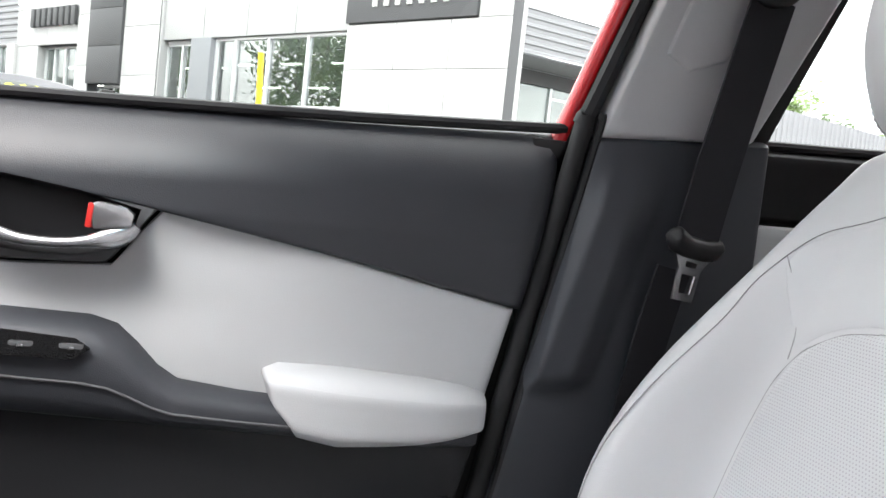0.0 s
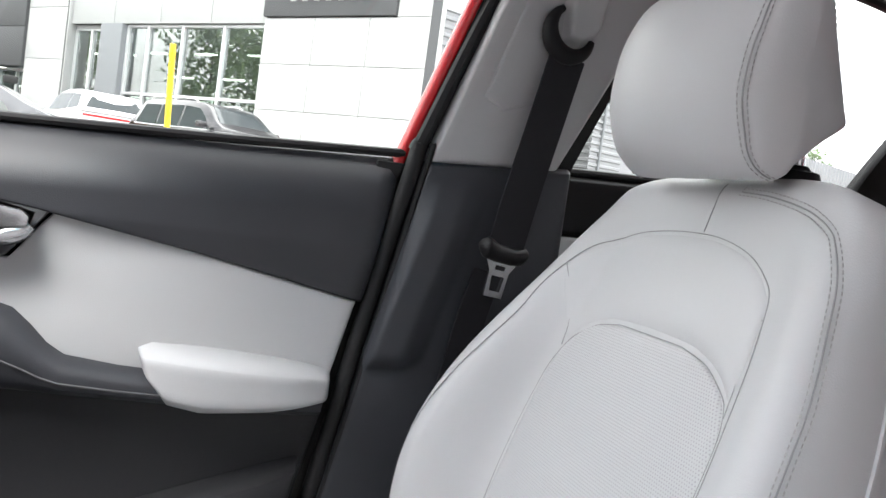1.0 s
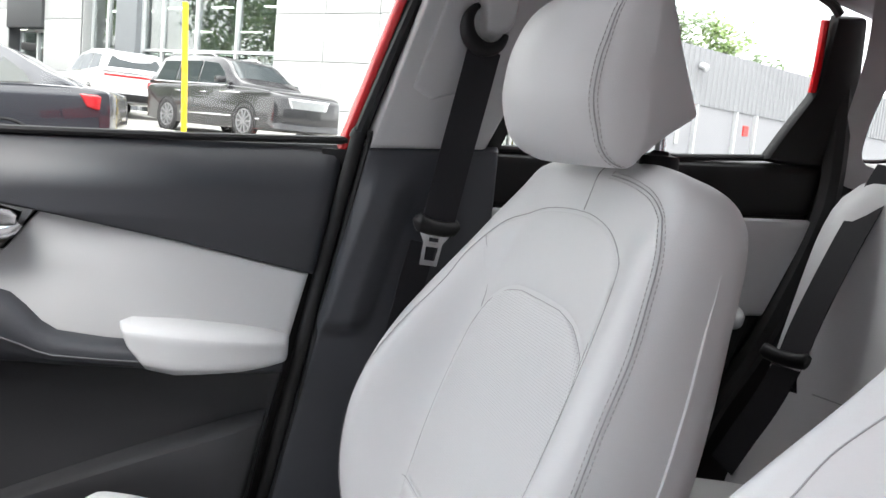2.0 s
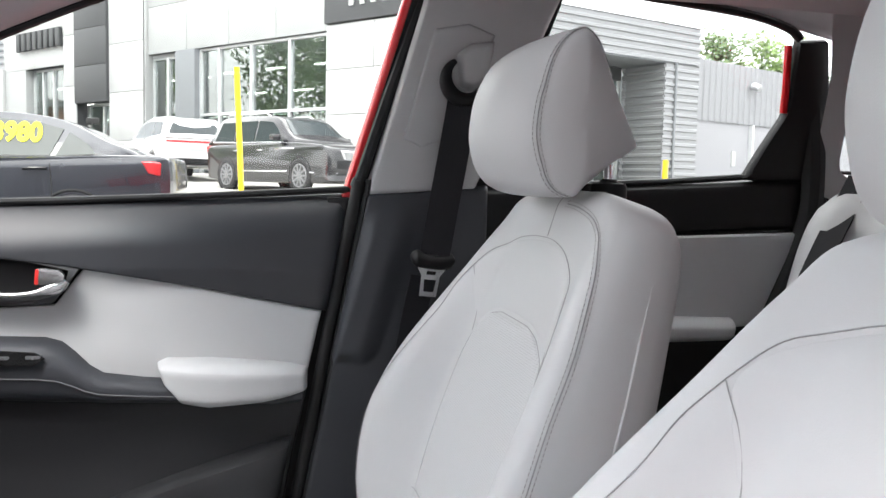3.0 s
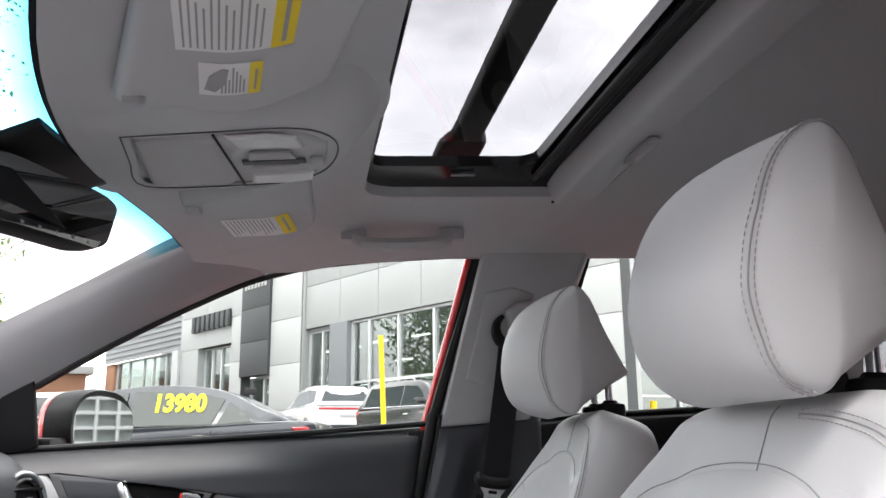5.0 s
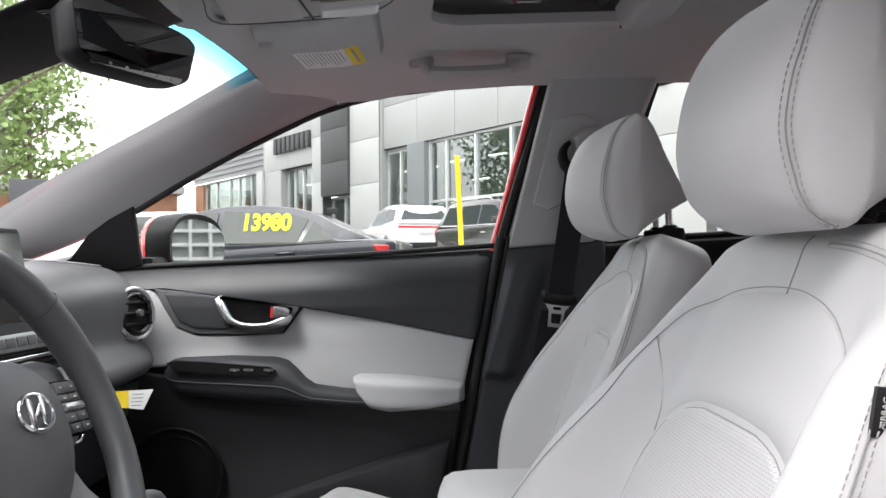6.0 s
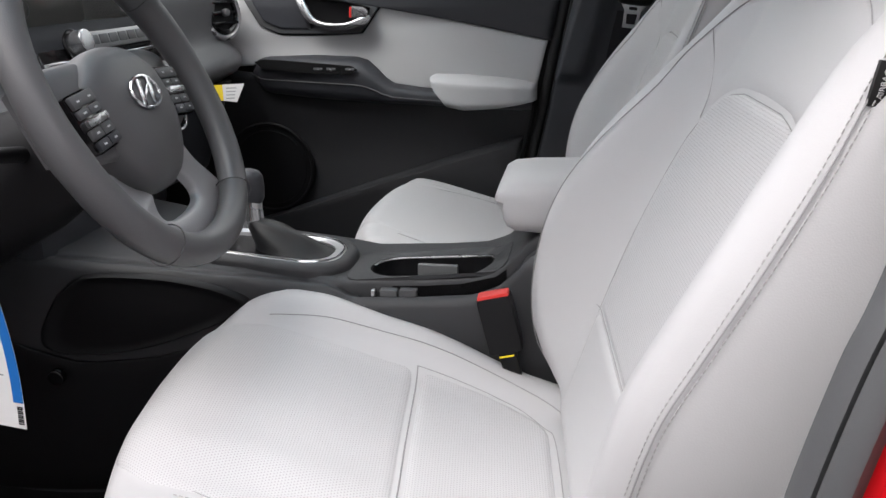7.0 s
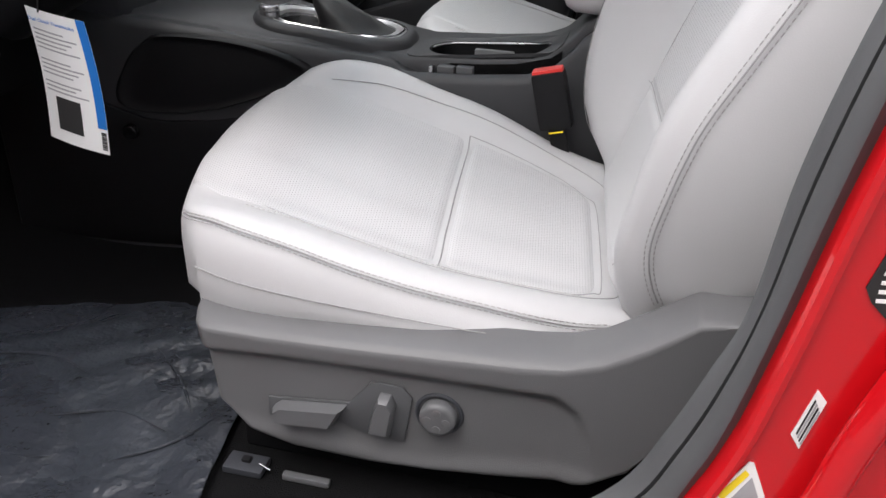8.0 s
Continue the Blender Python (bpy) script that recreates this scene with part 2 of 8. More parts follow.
def panel(top, low, to3d, nu=40, nv=16, roll=0.012, back=0.02, puff=0.0, soft=False, bm=None):
    """A panel ruled between two polylines of (a, b), with rounded rims that run back to depth `back`.
    to3d(a, b, d) places a point; d grows towards the viewer."""
    top, low = ([Vector((*p, 0)) for p in some] for some in (top, low))
    if len(top) == len(low):
        spread = [i / (len(top) - 1) * nu for i in range(len(top))]
        if soft:
            top, low = smooth_path(top, nu), smooth_path(low, nu)
        else:
            top, low = ([Vector([linear([(s, p[c]) for s, p in zip(spread, some)], k) for c in range(3)]) for k in range(nu + 1)] for some in (top, low))
    else:
        top, low = (along(smooth_path(some, 60) if soft else some, nu) for some in (top, low))
    bm = bm or bmesh.new()
    uvs = bm.loops.layers.uv.verify()
    grid = []
    size_u = sum((a - b).length for a, b in zip(top, top[1:]))
    size_v = max((t - b).length for t, b in zip(top, low))

    def rim(k, n, size):
        e = min(k, n - k) / n * size
        return 1.0 if e >= roll else math.sqrt(max(0.0, 1 - (1 - e / roll) ** 2))

    us = sorted({k / nu for k in range(nu + 1)})
    vs = sorted({k / nv for k in range(nv + 1)} | {roll * q / size_v for q in (0.12, 0.4, 0.75)} | {1 - roll * q / size_v for q in (0.12, 0.4, 0.75)})
    us = sorted(set(us) | {roll * q / size_u for q in (0.12, 0.4, 0.75)} | {1 - roll * q / size_u for q in (0.12, 0.4, 0.75)})

    def pick(line, u):
        t = u * nu
        i = min(int(t), nu - 1)
        return line[i].lerp(line[i + 1], t - i)

    for u in us:
        a, b = pick(low, u), pick(top, u)
        row = []
        for v in vs:
            p = a.lerp(b, v)
            eu, ev = min(u, 1 - u) * size_u, min(v, 1 - v) * size_v
            f = min(1, eu / roll), min(1, ev / roll)
            h = math.sqrt(max(0, 1 - (1 - f[0]) ** 2)) * math.sqrt(max(0, 1 - (1 - f[1]) ** 2))
            d = -back * (1 - h) + puff * (1 - (2 * u - 1) ** 4) * (1 - (2 * v - 1) ** 4)
            row.append((bm.verts.new(to3d(p.x, p.y, d)), (p.x, p.y)))
        grid.append(row)
    for r, s in zip(grid, grid[1:]):
        for j in range(len(r) - 1):
            quad = (r[j], s[j], s[j + 1], r[j + 1])
            face = bm.faces.new([q[0] for q in quad])
            for loop, q in zip(face.loops, quad):
                loop[uvs].uv = q[1]
    return bm


def plate(poly, to3d, d0, d1, bevel=0.0, bm=None):
    """A flat piece cut to a polygon of (a, b), from depth d0 to d1."""
    own = bmesh.new()
    lo, hi = ([own.verts.new(to3d(a, b, d)) for a, b in poly] for d in (d0, d1))
    own.faces.new(hi)
    own.faces.new(lo[::-1])
    for i in range(len(poly)):
        j = (i + 1) % len(poly)
        own.faces.new((lo[i], lo[j], hi[j], hi[i]))
    bmesh.ops.recalc_face_normals(own, faces=own.faces[:])
    if bevel:
        bmesh.ops.bevel(own, geom=own.edges[:], offset=bevel, segments=2, profile=0.6, affect="EDGES")
    return joined(bm, own)


def arc_pts(cx, cz, rx, rz, a0, a1, n):
    return [(cx + rx * math.cos(radians(lerp(a0, a1, k / n))), cz + rz * math.sin(radians(lerp(a0, a1, k / n)))) for k in range(n + 1)]


def round_poly(x0, x1, z0, z1, r, n=5):
    pts = []
    for cx, cz, a in ((x1 - r, z1 - r, 0), (x0 + r, z1 - r, 90), (x0 + r, z0 + r, 180), (x1 - r, z0 + r, 270)):
        pts += arc_pts(cx, cz, r, r, a, a + 90, n)
    return pts


def disc(c, axis, r, depth, n=28, bevel=0.0, bm=None):
    """A short round body at c along axis."""
    axis = Vector(axis).normalized()
    turn = axis.to_track_quat("Z", "Y").to_matrix().to_4x4()
    own = bmesh.new()
    bmesh.ops.create_cone(own, cap_ends=True, segments=n, radius1=r, radius2=r, depth=depth)
    if bevel:
        bmesh.ops.bevel(own, geom=[e for e in own.edges if e.calc_face_angle(0) > 0.8], offset=bevel, segments=3, profile=0.6, affect="EDGES")
    own.transform(Matrix.Translation(c) @ turn)
    return joined(bm, own)


def ring(c, axis, r, tube_r, n=40, m=10, squash=1.0, bm=None, sx=1.0, sy=1.0):
    axis = Vector(axis).normalized()
    turn = axis.to_track_quat("Z", "Y").to_matrix().to_4x4()
    loops = []
    for i in range(n):
        a = 2 * math.pi * i / n
        loop = []
        for j in range(m):
            b = 2 * math.pi * j / m
            q = r + tube_r * math.cos(b)
            loop.append(Matrix.Translation(c) @ turn @ Vector((q * math.cos(a) * sx, q * math.sin(a) * sy, tube_r * squash * math.sin(b))))
        loops.append(loop)
    return rings(loops, bm, wrap=True)


def dashes(path, step, size, lift, bm):
    """Small stitches along a path of (point, normal)."""
    pts = [p for p, _ in path]
    run = 0.0
    for (a, na), (b, nb) in zip(path, path[1:]):
        d = b - a
        length = d.length
        if length < 1e-6:
            continue
        d = d / length
        s = (-run) % step
        while s < length:
            c = a.lerp(b, s / length) + na * lift
            side = d.cross(na).normalized()
            q = [c + d * (size[0] * i) + side * (size[1] * j) + na * (size[1] * 0.8 * (1 if j == 0 else 0)) for i, j in ((-0.5, -0.5), (-0.5, 0), (-0.5, 0.5), (0.5, 0.5), (0.5, 0), (0.5, -0.5))]
            v = [bm.verts.new(x) for x in q]
            bm.faces.new((v[0], v[1], v[4], v[5]))
            bm.faces.new((v[1], v[2], v[3], v[4]))
            s += step
        run += length
    return bm

def smooth_path2(pts, n):
    return [(p.x, p.y) for p in smooth_path([(*p, 0) for p in pts], n)]


# ---- cabin shell ----
def door_y(x, z):
    return linear([(0.30, 0.695), (0.75, 0.70), (0.95, 0.695), (1.08, 0.715)], z)


def on_door(lift=0.0):
    def f(x, z, d):
        return (x, door_y(x, z) - lift - d, z)
    return f


def lean_y(z):
    """The inward lean of windows and pillars above the waistline."""
    return linear([(0.30, 0.69), (1.07, 0.69), (1.40, 0.605), (1.5, 0.58)], z)


def on_lean(lift=0.0, side=1):
    def f(x, z, d):
        return (x, side * (lean_y(z) - lift - d), z)
    return f


# roof lining with an opening for the sunroof
SUN_X0, SUN_X1, SUN_Y0, SUN_Y1 = 0.026, 0.430, -0.46, 0.375


def roof_z(x, y):
    side = min(abs(y) / 0.60, 1.2)
    drop = curve([(-0.46, 0.078), (-0.30, 0.070), (-0.15, 0.060), (0.03, 0.004), (0.06, 0.0)], x)
    return 1.468 - 0.055 * side ** 4 - drop * (1 - 0.55 * min(side, 1) ** 2) - 0.02 * max(0, x - 0.9)


def header_x(y):
    return -0.325 + 0.5 * max(0, 0.1 - y) ** 2 * (1 if y > -0.45 else (0.55 / (0.1 - y)) ** 1.5)


def skew(y):
    """The roof opening stands slightly askew to the doors."""
    return -0.13 * (y - 0.28)


def make_headliner():
    bm = bmesh.new()
    edge_y = 0.625
    corners = round_poly(SUN_X0, SUN_X1, SUN_Y0, SUN_Y1, 0.055, 6)
    hole = []
    for i, (x, y) in enumerate(corners):
        x2, y2 = corners[(i + 1) % len(corners)]
        steps = max(1, round(math.hypot(x2 - x, y2 - y) / 0.04))
        hole += [(lerp(x, x2, k / steps), lerp(y, y2, k / steps)) for k in range(steps)]
    cx, cy, hx, hy = (SUN_X0 + SUN_X1) / 2, (SUN_Y0 + SUN_Y1) / 2, (SUN_X1 - SUN_X0) / 2, (SUN_Y1 - SUN_Y0) / 2

    def border(x, y):
        a, b = (x - cx) / hx, (y - cy) / hy
        m = max(abs(a), abs(b))
        a, b = a / m, b / m
        py = b * edge_y
        return lerp(header_x(py), 1.75, (a + 1) / 2), py

    rows = [[(x + skew(y), y, roof_z(x, y) + 0.035) for x, y in hole], [(x + skew(y), y, roof_z(x, y)) for x, y in hole]]
    for k in range(1, 17):
        row = []
        for x, y in hole:
            bx, by = border(x, y)
            f = k / 16
            px, py = lerp(x + skew(y), bx, f), lerp(y, by, f)
            row.append((px, py, roof_z(px, py) + (0.0 if k > 1 else -0.003)))
        rows.append(row)
    rows.append([(x - 0.004, y, z + 0.02) for x, y, z in rows[-1]])
    return rings(rows, bm, cap=False)


ceiling = part("ceiling", make_headliner(), headliner_m, None, angle=50)
tagged(ceiling, "grey knit headliner with a sunroof opening", "headliner", kind="structure")

# outer roof skin and sunroof
roof = part("roof_panel", panel([(-0.32, 0.56), (0.0, 0.60), (0.005, 0.60)], [(-0.16, -0.56), (0.08, -0.60), (0.10, -0.60)], lambda x, y, d: (x, y, roof_z(x, y) + 0.05 + d), 10, 12, 0.02, 0.02), red_paint)
tagged(roof, "red painted steel car roof ahead of the sunroof", "roof", kind="structure")
roof_b = part("roof_panel", panel([(0.44, 0.60), (1.2, 0.60), (1.75, 0.55)], [(0.54, -0.60), (1.2, -0.60), (1.75, -0.55)], lambda x, y, d: (x, y, roof_z(x, y) + 0.05 + d), 10, 12, 0.02, 0.02), red_paint)
tagged(roof_b, "red painted steel car roof behind the sunroof", "roof", kind="structure")
for s in (1, -1):
    edge = part("roof_panel", panel([(-0.25, s * 0.638), (0.5, s * 0.638), (1.75, s * 0.62)], [(-0.25, s * 0.47), (0.5, s * 0.47), (1.75, s * 0.47)], lambda x, y, d: (x, y, roof_z(x, y) + 0.045 + d), 14, 4, 0.02, 0.03), red_paint)
    tagged(edge, "red painted steel roof rail above the doors", "roof", kind="structure")


sunroof = thing("sunroof", "tinted glass sunroof with black frame and open blind", "sunroof")
def sk(p):
    return (p[0] + skew(p[1]), p[1], p[2])


frame_bm = bmesh.new()
outer = round_poly(SUN_X0 - 0.012, SUN_X1 + 0.012, SUN_Y0 - 0.012, SUN_Y1 + 0.012, 0.06, 6)
inner = round_poly(SUN_X0 + 0.008, SUN_X1 - 0.128, SUN_Y0 + 0.035, SUN_Y1 - 0.085, 0.03, 6)
rings([[sk((x, y, roof_z(x, y) + 0.018)) for x, y in outer], [sk((x, y, roof_z(x, y) + 0.022)) for x, y in inner], [sk((x, y, roof_z(x, y) + 0.040)) for x, y in inner]], frame_bm, cap=False)
part("frame", frame_bm, gloss_black, sunroof, "black inner sunroof frame")
for k, off in enumerate((0.0, 0.014)):
    part("rubber_seal", tube([sk((x - 0.002 + off, y, roof_z(x, y) + 0.014 + 0.008 * k)) for x, y in ((SUN_X1 - 0.115, SUN_Y0 + 0.03), (SUN_X1 - 0.115, SUN_Y1 - 0.05))], 0.006), rubber, sunroof)
part("glass_pane", panel([(SUN_X0 - 0.03, SUN_Y1 + 0.03), (SUN_X1 + 0.05, SUN_Y1 + 0.03)], [(SUN_X0 - 0.03, SUN_Y0 - 0.03), (SUN_X1 + 0.05, SUN_Y0 - 0.03)], lambda x, y, d: sk((x, y, roof_z(x, y) + 0.046)), 4, 4), tint_glass, sunroof, "grey tinted glass pane")
bar = panel([(0.166, SUN_Y1 + 0.04), (0.220, SUN_Y1 + 0.04)], [(0.166, SUN_Y0 - 0.03), (0.214, SUN_Y0 - 0.03)], lambda x, y, d: sk((x - 0.014 * curve([(0.27, 0), (0.33, 1)], y) * (1 if x < 0.19 else -1), y, 1.532 - d)), 6, 40, 0.008, 0.015)
part("roof_bar", bar, black_trim, sunroof, "black bar across above the glass")
part("latch", box(0.165, 0.205, SUN_Y1 - 0.064, SUN_Y1 - 0.056, 1.478, 1.481, 0.001), silver, sunroof, "small silver label")
blind = panel([(0.345, SUN_Y1 - 0.010), (0.385, SUN_Y1 + 0.012), (0.425, SUN_Y1 - 0.060)], [(0.345, SUN_Y0), (0.385, SUN_Y0 - 0.02), (0.425, SUN_Y0)], lambda x, y, d: sk((x, y, roof_z(x, y) - 0.024 - d)), 20, 30, 0.024, 0.045)
part("sunblind", blind, headliner_m, sunroof, "grey sliding sunblind edge")
part("blind_gap", tube([sk((x, y, roof_z(x, y) - 0.003)) for x, y in smooth_path2([(0.360, SUN_Y1 + 0.014), (0.392, SUN_Y1 + 0.010), (0.416, SUN_Y1 - 0.030), (0.4305, SUN_Y1 - 0.09), (0.4305, 0.0), (0.4305, SUN_Y0 - 0.02)], 40)], 0.0035, None, 6), black_trim, sunroof, "dark gap beside the blind")
part("finger_cup", panel([(0.388, 0.125), (0.406, 0.125)], [(0.388, 0.030), (0.406, 0.030)], lambda x, y, d: sk((x, y, roof_z(x, y) - 0.0255 - d)), 8, 12, 0.006, -0.008), pillar_m, sunroof, "recessed finger pull")

# floor and sills
flr = part("floor", panel([(-1.15, 0.66), (0.9, 0.66)], [(-1.15, -0.68), (0.9, -0.68)], lambda x, y, d: (x, y, 0.275 + 0.10 * max(0, -x - 0.62) + 0.05 * max(0, 1 - abs(y) / 0.16) - d * 0.1), 40, 26, 0.01, 0.02), carpet_m)
tagged(flr, "black carpeted car floor", "floor", kind="structure")
wallf = part("wall_front", box(-1.17, -1.15, -0.72, 0.72, 0.2, 0.98), carpet_m)
tagged(wallf, "black carpeted bulkhead below the dashboard", "bulkhead", kind="structure")
wallr = part("wall_rear", box(1.78, 1.80, -0.72, 0.72, 0.2, 1.16), black_trim)
tagged(wallr, "black panel at the back of the cabin", "panel", kind="structure")

# passenger front door
DOOR_REAR = [(0.118, 1.076), (0.080, 0.878), (0.030, 0.60), (-0.02, 0.36)]
door = thing("front_door", "closed passenger front door with grey and charcoal trim", "car door", at=(0, 0, 0))
BELT = [(-0.72, 1.032), (-0.52, 1.042), (-0.335, 1.050), (-0.10, 1.062), (0.126, 1.077)]


def upper_door(x, z, d):
    """The soft shoulder rolls over towards the window along the waistline."""
    t = max(0.0, (z - linear(BELT, x) + 0.075) / 0.075)
    edge = max(0.0, (x - linear([(0.88, 0.066), (1.076, 0.104)], z)) / 0.024)
    return (x, door_y(x, z) - 0.012 + 0.034 * t ** 1.8 + 0.016 * edge ** 2.0 - d, z)


part("upper_trim", panel(BELT, [(-0.72, 0.985), (-0.60, 0.990), (-0.31, 0.952), (-0.11, 0.918), (0.088, 0.878)], upper_door, 60, 40, 0.006, 0.006), door_soft, door, "charcoal soft upper door trim")


def light_door(x, z, d):
    scoop = 0.011 * math.exp(-((x + 0.25) / 0.10) ** 2 - ((z - 0.915) / 0.035) ** 2)
    scoop += 0.006 * math.exp(-((z - 0.86) / 0.03) ** 2) * curve([(-0.6, 1), (-0.3, 1), (-0.1, 0)], x)
    return (x, door_y(x, z) - 0.006 + scoop * 0.7 - d, z)


part("centre_trim", panel(
    [(-0.70, 0.992), (-0.625, 0.988), (-0.598, 0.965), (-0.565, 0.905), (-0.522, 0.888), (-0.42, 0.888), (-0.33, 0.893), (-0.300, 0.935), (-0.285, 0.953), (-0.18, 0.934), (-0.06, 0.909), (0.079, 0.880)],
    [(-0.70, 0.815), (-0.63, 0.818), (-0.60, 0.820), (-0.55, 0.824), (-0.50, 0.828), (-0.42, 0.832), (-0.345, 0.832), (-0.315, 0.81), (-0.285, 0.785), (-0.20, 0.770), (-0.06, 0.762), (0.052, 0.755)],
    light_door, 90, 24, 0.006, 0.008), soft_light, door, "light grey vinyl door insert")
part("handle_bezel", panel(
    [(-0.618, 0.990), (-0.560, 0.987), (-0.47, 0.982), (-0.38, 0.972), (-0.305, 0.958), (-0.290, 0.952)],
    [(-0.612, 0.984), (-0.567, 0.907), (-0.522, 0.890), (-0.42, 0.890), (-0.335, 0.893), (-0.296, 0.945)], on_door(0.010), 44, 12, 0.006, 0.016), dark_mid, door, "dark bezel round the inner handle")
part("bezel_pad", panel([(-0.592, 0.981), (-0.53, 0.979), (-0.475, 0.975)], [(-0.556, 0.920), (-0.52, 0.903), (-0.447, 0.902)], on_door(0.0145), 24, 12, 0.006, 0.004), dark_trim, door, "charcoal pad beside the handle")
part("handle_cup", panel([(-0.462, 0.975), (-0.42, 0.971), (-0.36, 0.963), (-0.302, 0.950)], [(-0.438, 0.906), (-0.40, 0.902), (-0.36, 0.902), (-0.312, 0.914)], on_door(0.0155), 30, 12, 0.010, -0.022), black_trim, door, "black recessed handle cup")
lever = [(-0.468, 0.676, 0.972), (-0.460, 0.668, 0.958), (-0.448, 0.662, 0.938), (-0.432, 0.658, 0.922), (-0.405, 0.656, 0.9135), (-0.370, 0.655, 0.9130), (-0.340, 0.656, 0.9175), (-0.318, 0.660, 0.924), (-0.306, 0.664, 0.934)]
lev = []
lp = smooth_path(lever, 32)
for k, p in enumerate(lp):
    d = (lp[min(k + 1, 32)] - lp[max(k - 1, 0)]).normalized()
    up = Vector((0, -1, 0)).cross(d).normalized()
    w = spline([(0, 0.010), (8, 0.0105), (14, 0.0065), (22, 0.0055), (27, 0.010), (32, 0.006)], k)
    lev.append([p + up * (w * math.cos(b)) + Vector((0, -0.0055 * math.sin(b), 0)) for b in (2 * math.pi * q / 14 for q in range(14))])
part("handle", rings(lev), silver, door, "satin silver inner door handle", 60)
part("lock_lever", plate([(-0.343, 0.9275), (-0.309, 0.932), (-0.307, 0.944), (-0.315, 0.951), (-0.340, 0.954), (-0.349, 0.950)], lambda x, z, d: (x, 0.666 - d, z), 0.0, 0.012, 0.003), silver, door, "silver lock lever")
part("lock_mark", plate([(-0.3495, 0.930), (-0.3445, 0.929), (-0.3425, 0.951), (-0.3475, 0.952)], lambda x, z, d: (x, 0.666 - d, z), 0.0, 0.0128, 0.0008), red_plastic, door, "red unlocked mark")

# armrest with window switch
AX = [-0.594, -0.592, -0.587, -0.578, -0.566, -0.55, -0.52, -0.48, -0.44, -0.38, -0.345, -0.32, -0.30, -0.28, -0.26, -0.20, -0.10, 0.0, 0.048]
loops = []
for x in AX:
    zt = linear([(-0.594, 0.808), (-0.592, 0.817), (-0.587, 0.826), (-0.578, 0.834), (-0.566, 0.839), (-0.55, 0.842), (-0.44, 0.846), (-0.345, 0.843), (-0.32, 0.836), (-0.30, 0.819), (-0.28, 0.798), (-0.26, 0.785), (-0.18, 0.774), (0.06, 0.760)], x)
    zb = linear([(-0.594, 0.800), (-0.592, 0.790), (-0.587, 0.780), (-0.578, 0.771), (-0.566, 0.764), (-0.55, 0.759), (-0.44, 0.750), (-0.33, 0.744), (-0.15, 0.737), (0.06, 0.728)], x)
    yo = curve([(-0.594, 0.690), (-0.56, 0.664), (-0.40, 0.654), (0.0, 0.658), (0.048, 0.675)], x)
    h = zt - zb
    loops.append([(x, 0.705, zt), (x, 0.690, zt), (x, yo + 0.012, zt - 0.1 * h), (x, yo + 0.003, zt - 0.22 * h), (x, yo, zt - 0.40 * h), (x, yo + 0.002, zb + 0.25 * h), (x, yo + 0.012, zb + 0.06 * h), (x, yo + 0.026, zb), (x, 0.705, zb - 0.004)])
part("armrest", rings(loops), dark_trim, door, "charcoal door armrest")
part("armrest_seam", tube([(p[4][0], p[4][1] - 0.001, lerp(p[4][2], p[5][2], 0.55)) for p in loops[1:-2]], 0.0014), dark_mid, door)
part("switch_panel", plate([(-0.576, 0.833), (-0.556, 0.819), (-0.48, 0.811), (-0.435, 0.809), (-0.35, 0.808), (-0.335, 0.818), (-0.35, 0.826), (-0.44, 0.832), (-0.50, 0.836), (-0.555, 0.838)], lambda x, z, d: (x, 0.6655 - 0.55 * (0.840 - z) - d, z), 0.0, 0.004, 0.0015), carpet_m, door, "black pocket beside the switches")
for x in (-0.425, -0.395, -0.352):
    part("window_switch", box(x - 0.011, x + 0.011, 0.649, 0.666, 0.812, 0.822, 0.0025), dark_mid, door, "window switch")
    part("switch_mark", box(x - 0.003, x + 0.003, 0.6475, 0.6495, 0.8165, 0.8195, 0.0005), silver, door)
part("pull_pad", panel([(-0.182, 0.793), (-0.165, 0.801), (-0.10, 0.799), (-0.02, 0.794), (0.030, 0.789), (0.058, 0.783)], [(-0.172, 0.770), (-0.138, 0.734), (-0.10, 0.729), (-0.02, 0.735), (0.030, 0.742), (0.058, 0.748)], lambda x, z, d: (x, spline([(-0.19, 0.664), (-0.10, 0.640), (0.0, 0.640), (0.06, 0.664)], x) - d, z + 0.008 - 0.010 * max(0, (0.80 - z) / 0.07)), 40, 14, 0.020, 0.055), soft_light, door, "light grey padded armrest end")
part("lower_trim", panel([(-0.72, 0.82), (-0.45, 0.785), (-0.15, 0.755), (0.056, 0.748)], [(-0.72, 0.34), (-0.45, 0.34), (-0.2, 0.34), (-0.02, 0.34)], lambda x, z, d: (x, door_y(x, z) - 0.010 + 0.018 * math.exp(-((z - 0.63) / 0.09) ** 2) - d, z), 40, 26, 0.008, 0.012), low_trim, door, "charcoal lower door trim")
part("map_pocket", panel([(-0.68, 0.425), (-0.611, 0.455), (-0.309, 0.560), (-0.10, 0.630), (0.034, 0.672)], [(-0.68, 0.34), (-0.611, 0.34), (-0.309, 0.34), (-0.15, 0.34), (-0.03, 0.34)], lambda x, z, d: (x, 0.655 - d + 0.02 * max(0, (x + 0.02) / 0.06), z), 40, 16, 0.014, 0.05), pocket_m, door, "dark grey map pocket")
spk = bmesh.new()
for r, t in ((0.104, 0.004), (0.088, 0.0010)):
    ring((-0.565, 0.680, 0.585), (0, 1, 0), r, t, bm=spk)
disc((-0.565, 0.688, 0.585), (0, 1, 0), 0.104, 0.010, 40, bm=spk)
part("speaker", spk, black_trim, door, "round black door speaker")
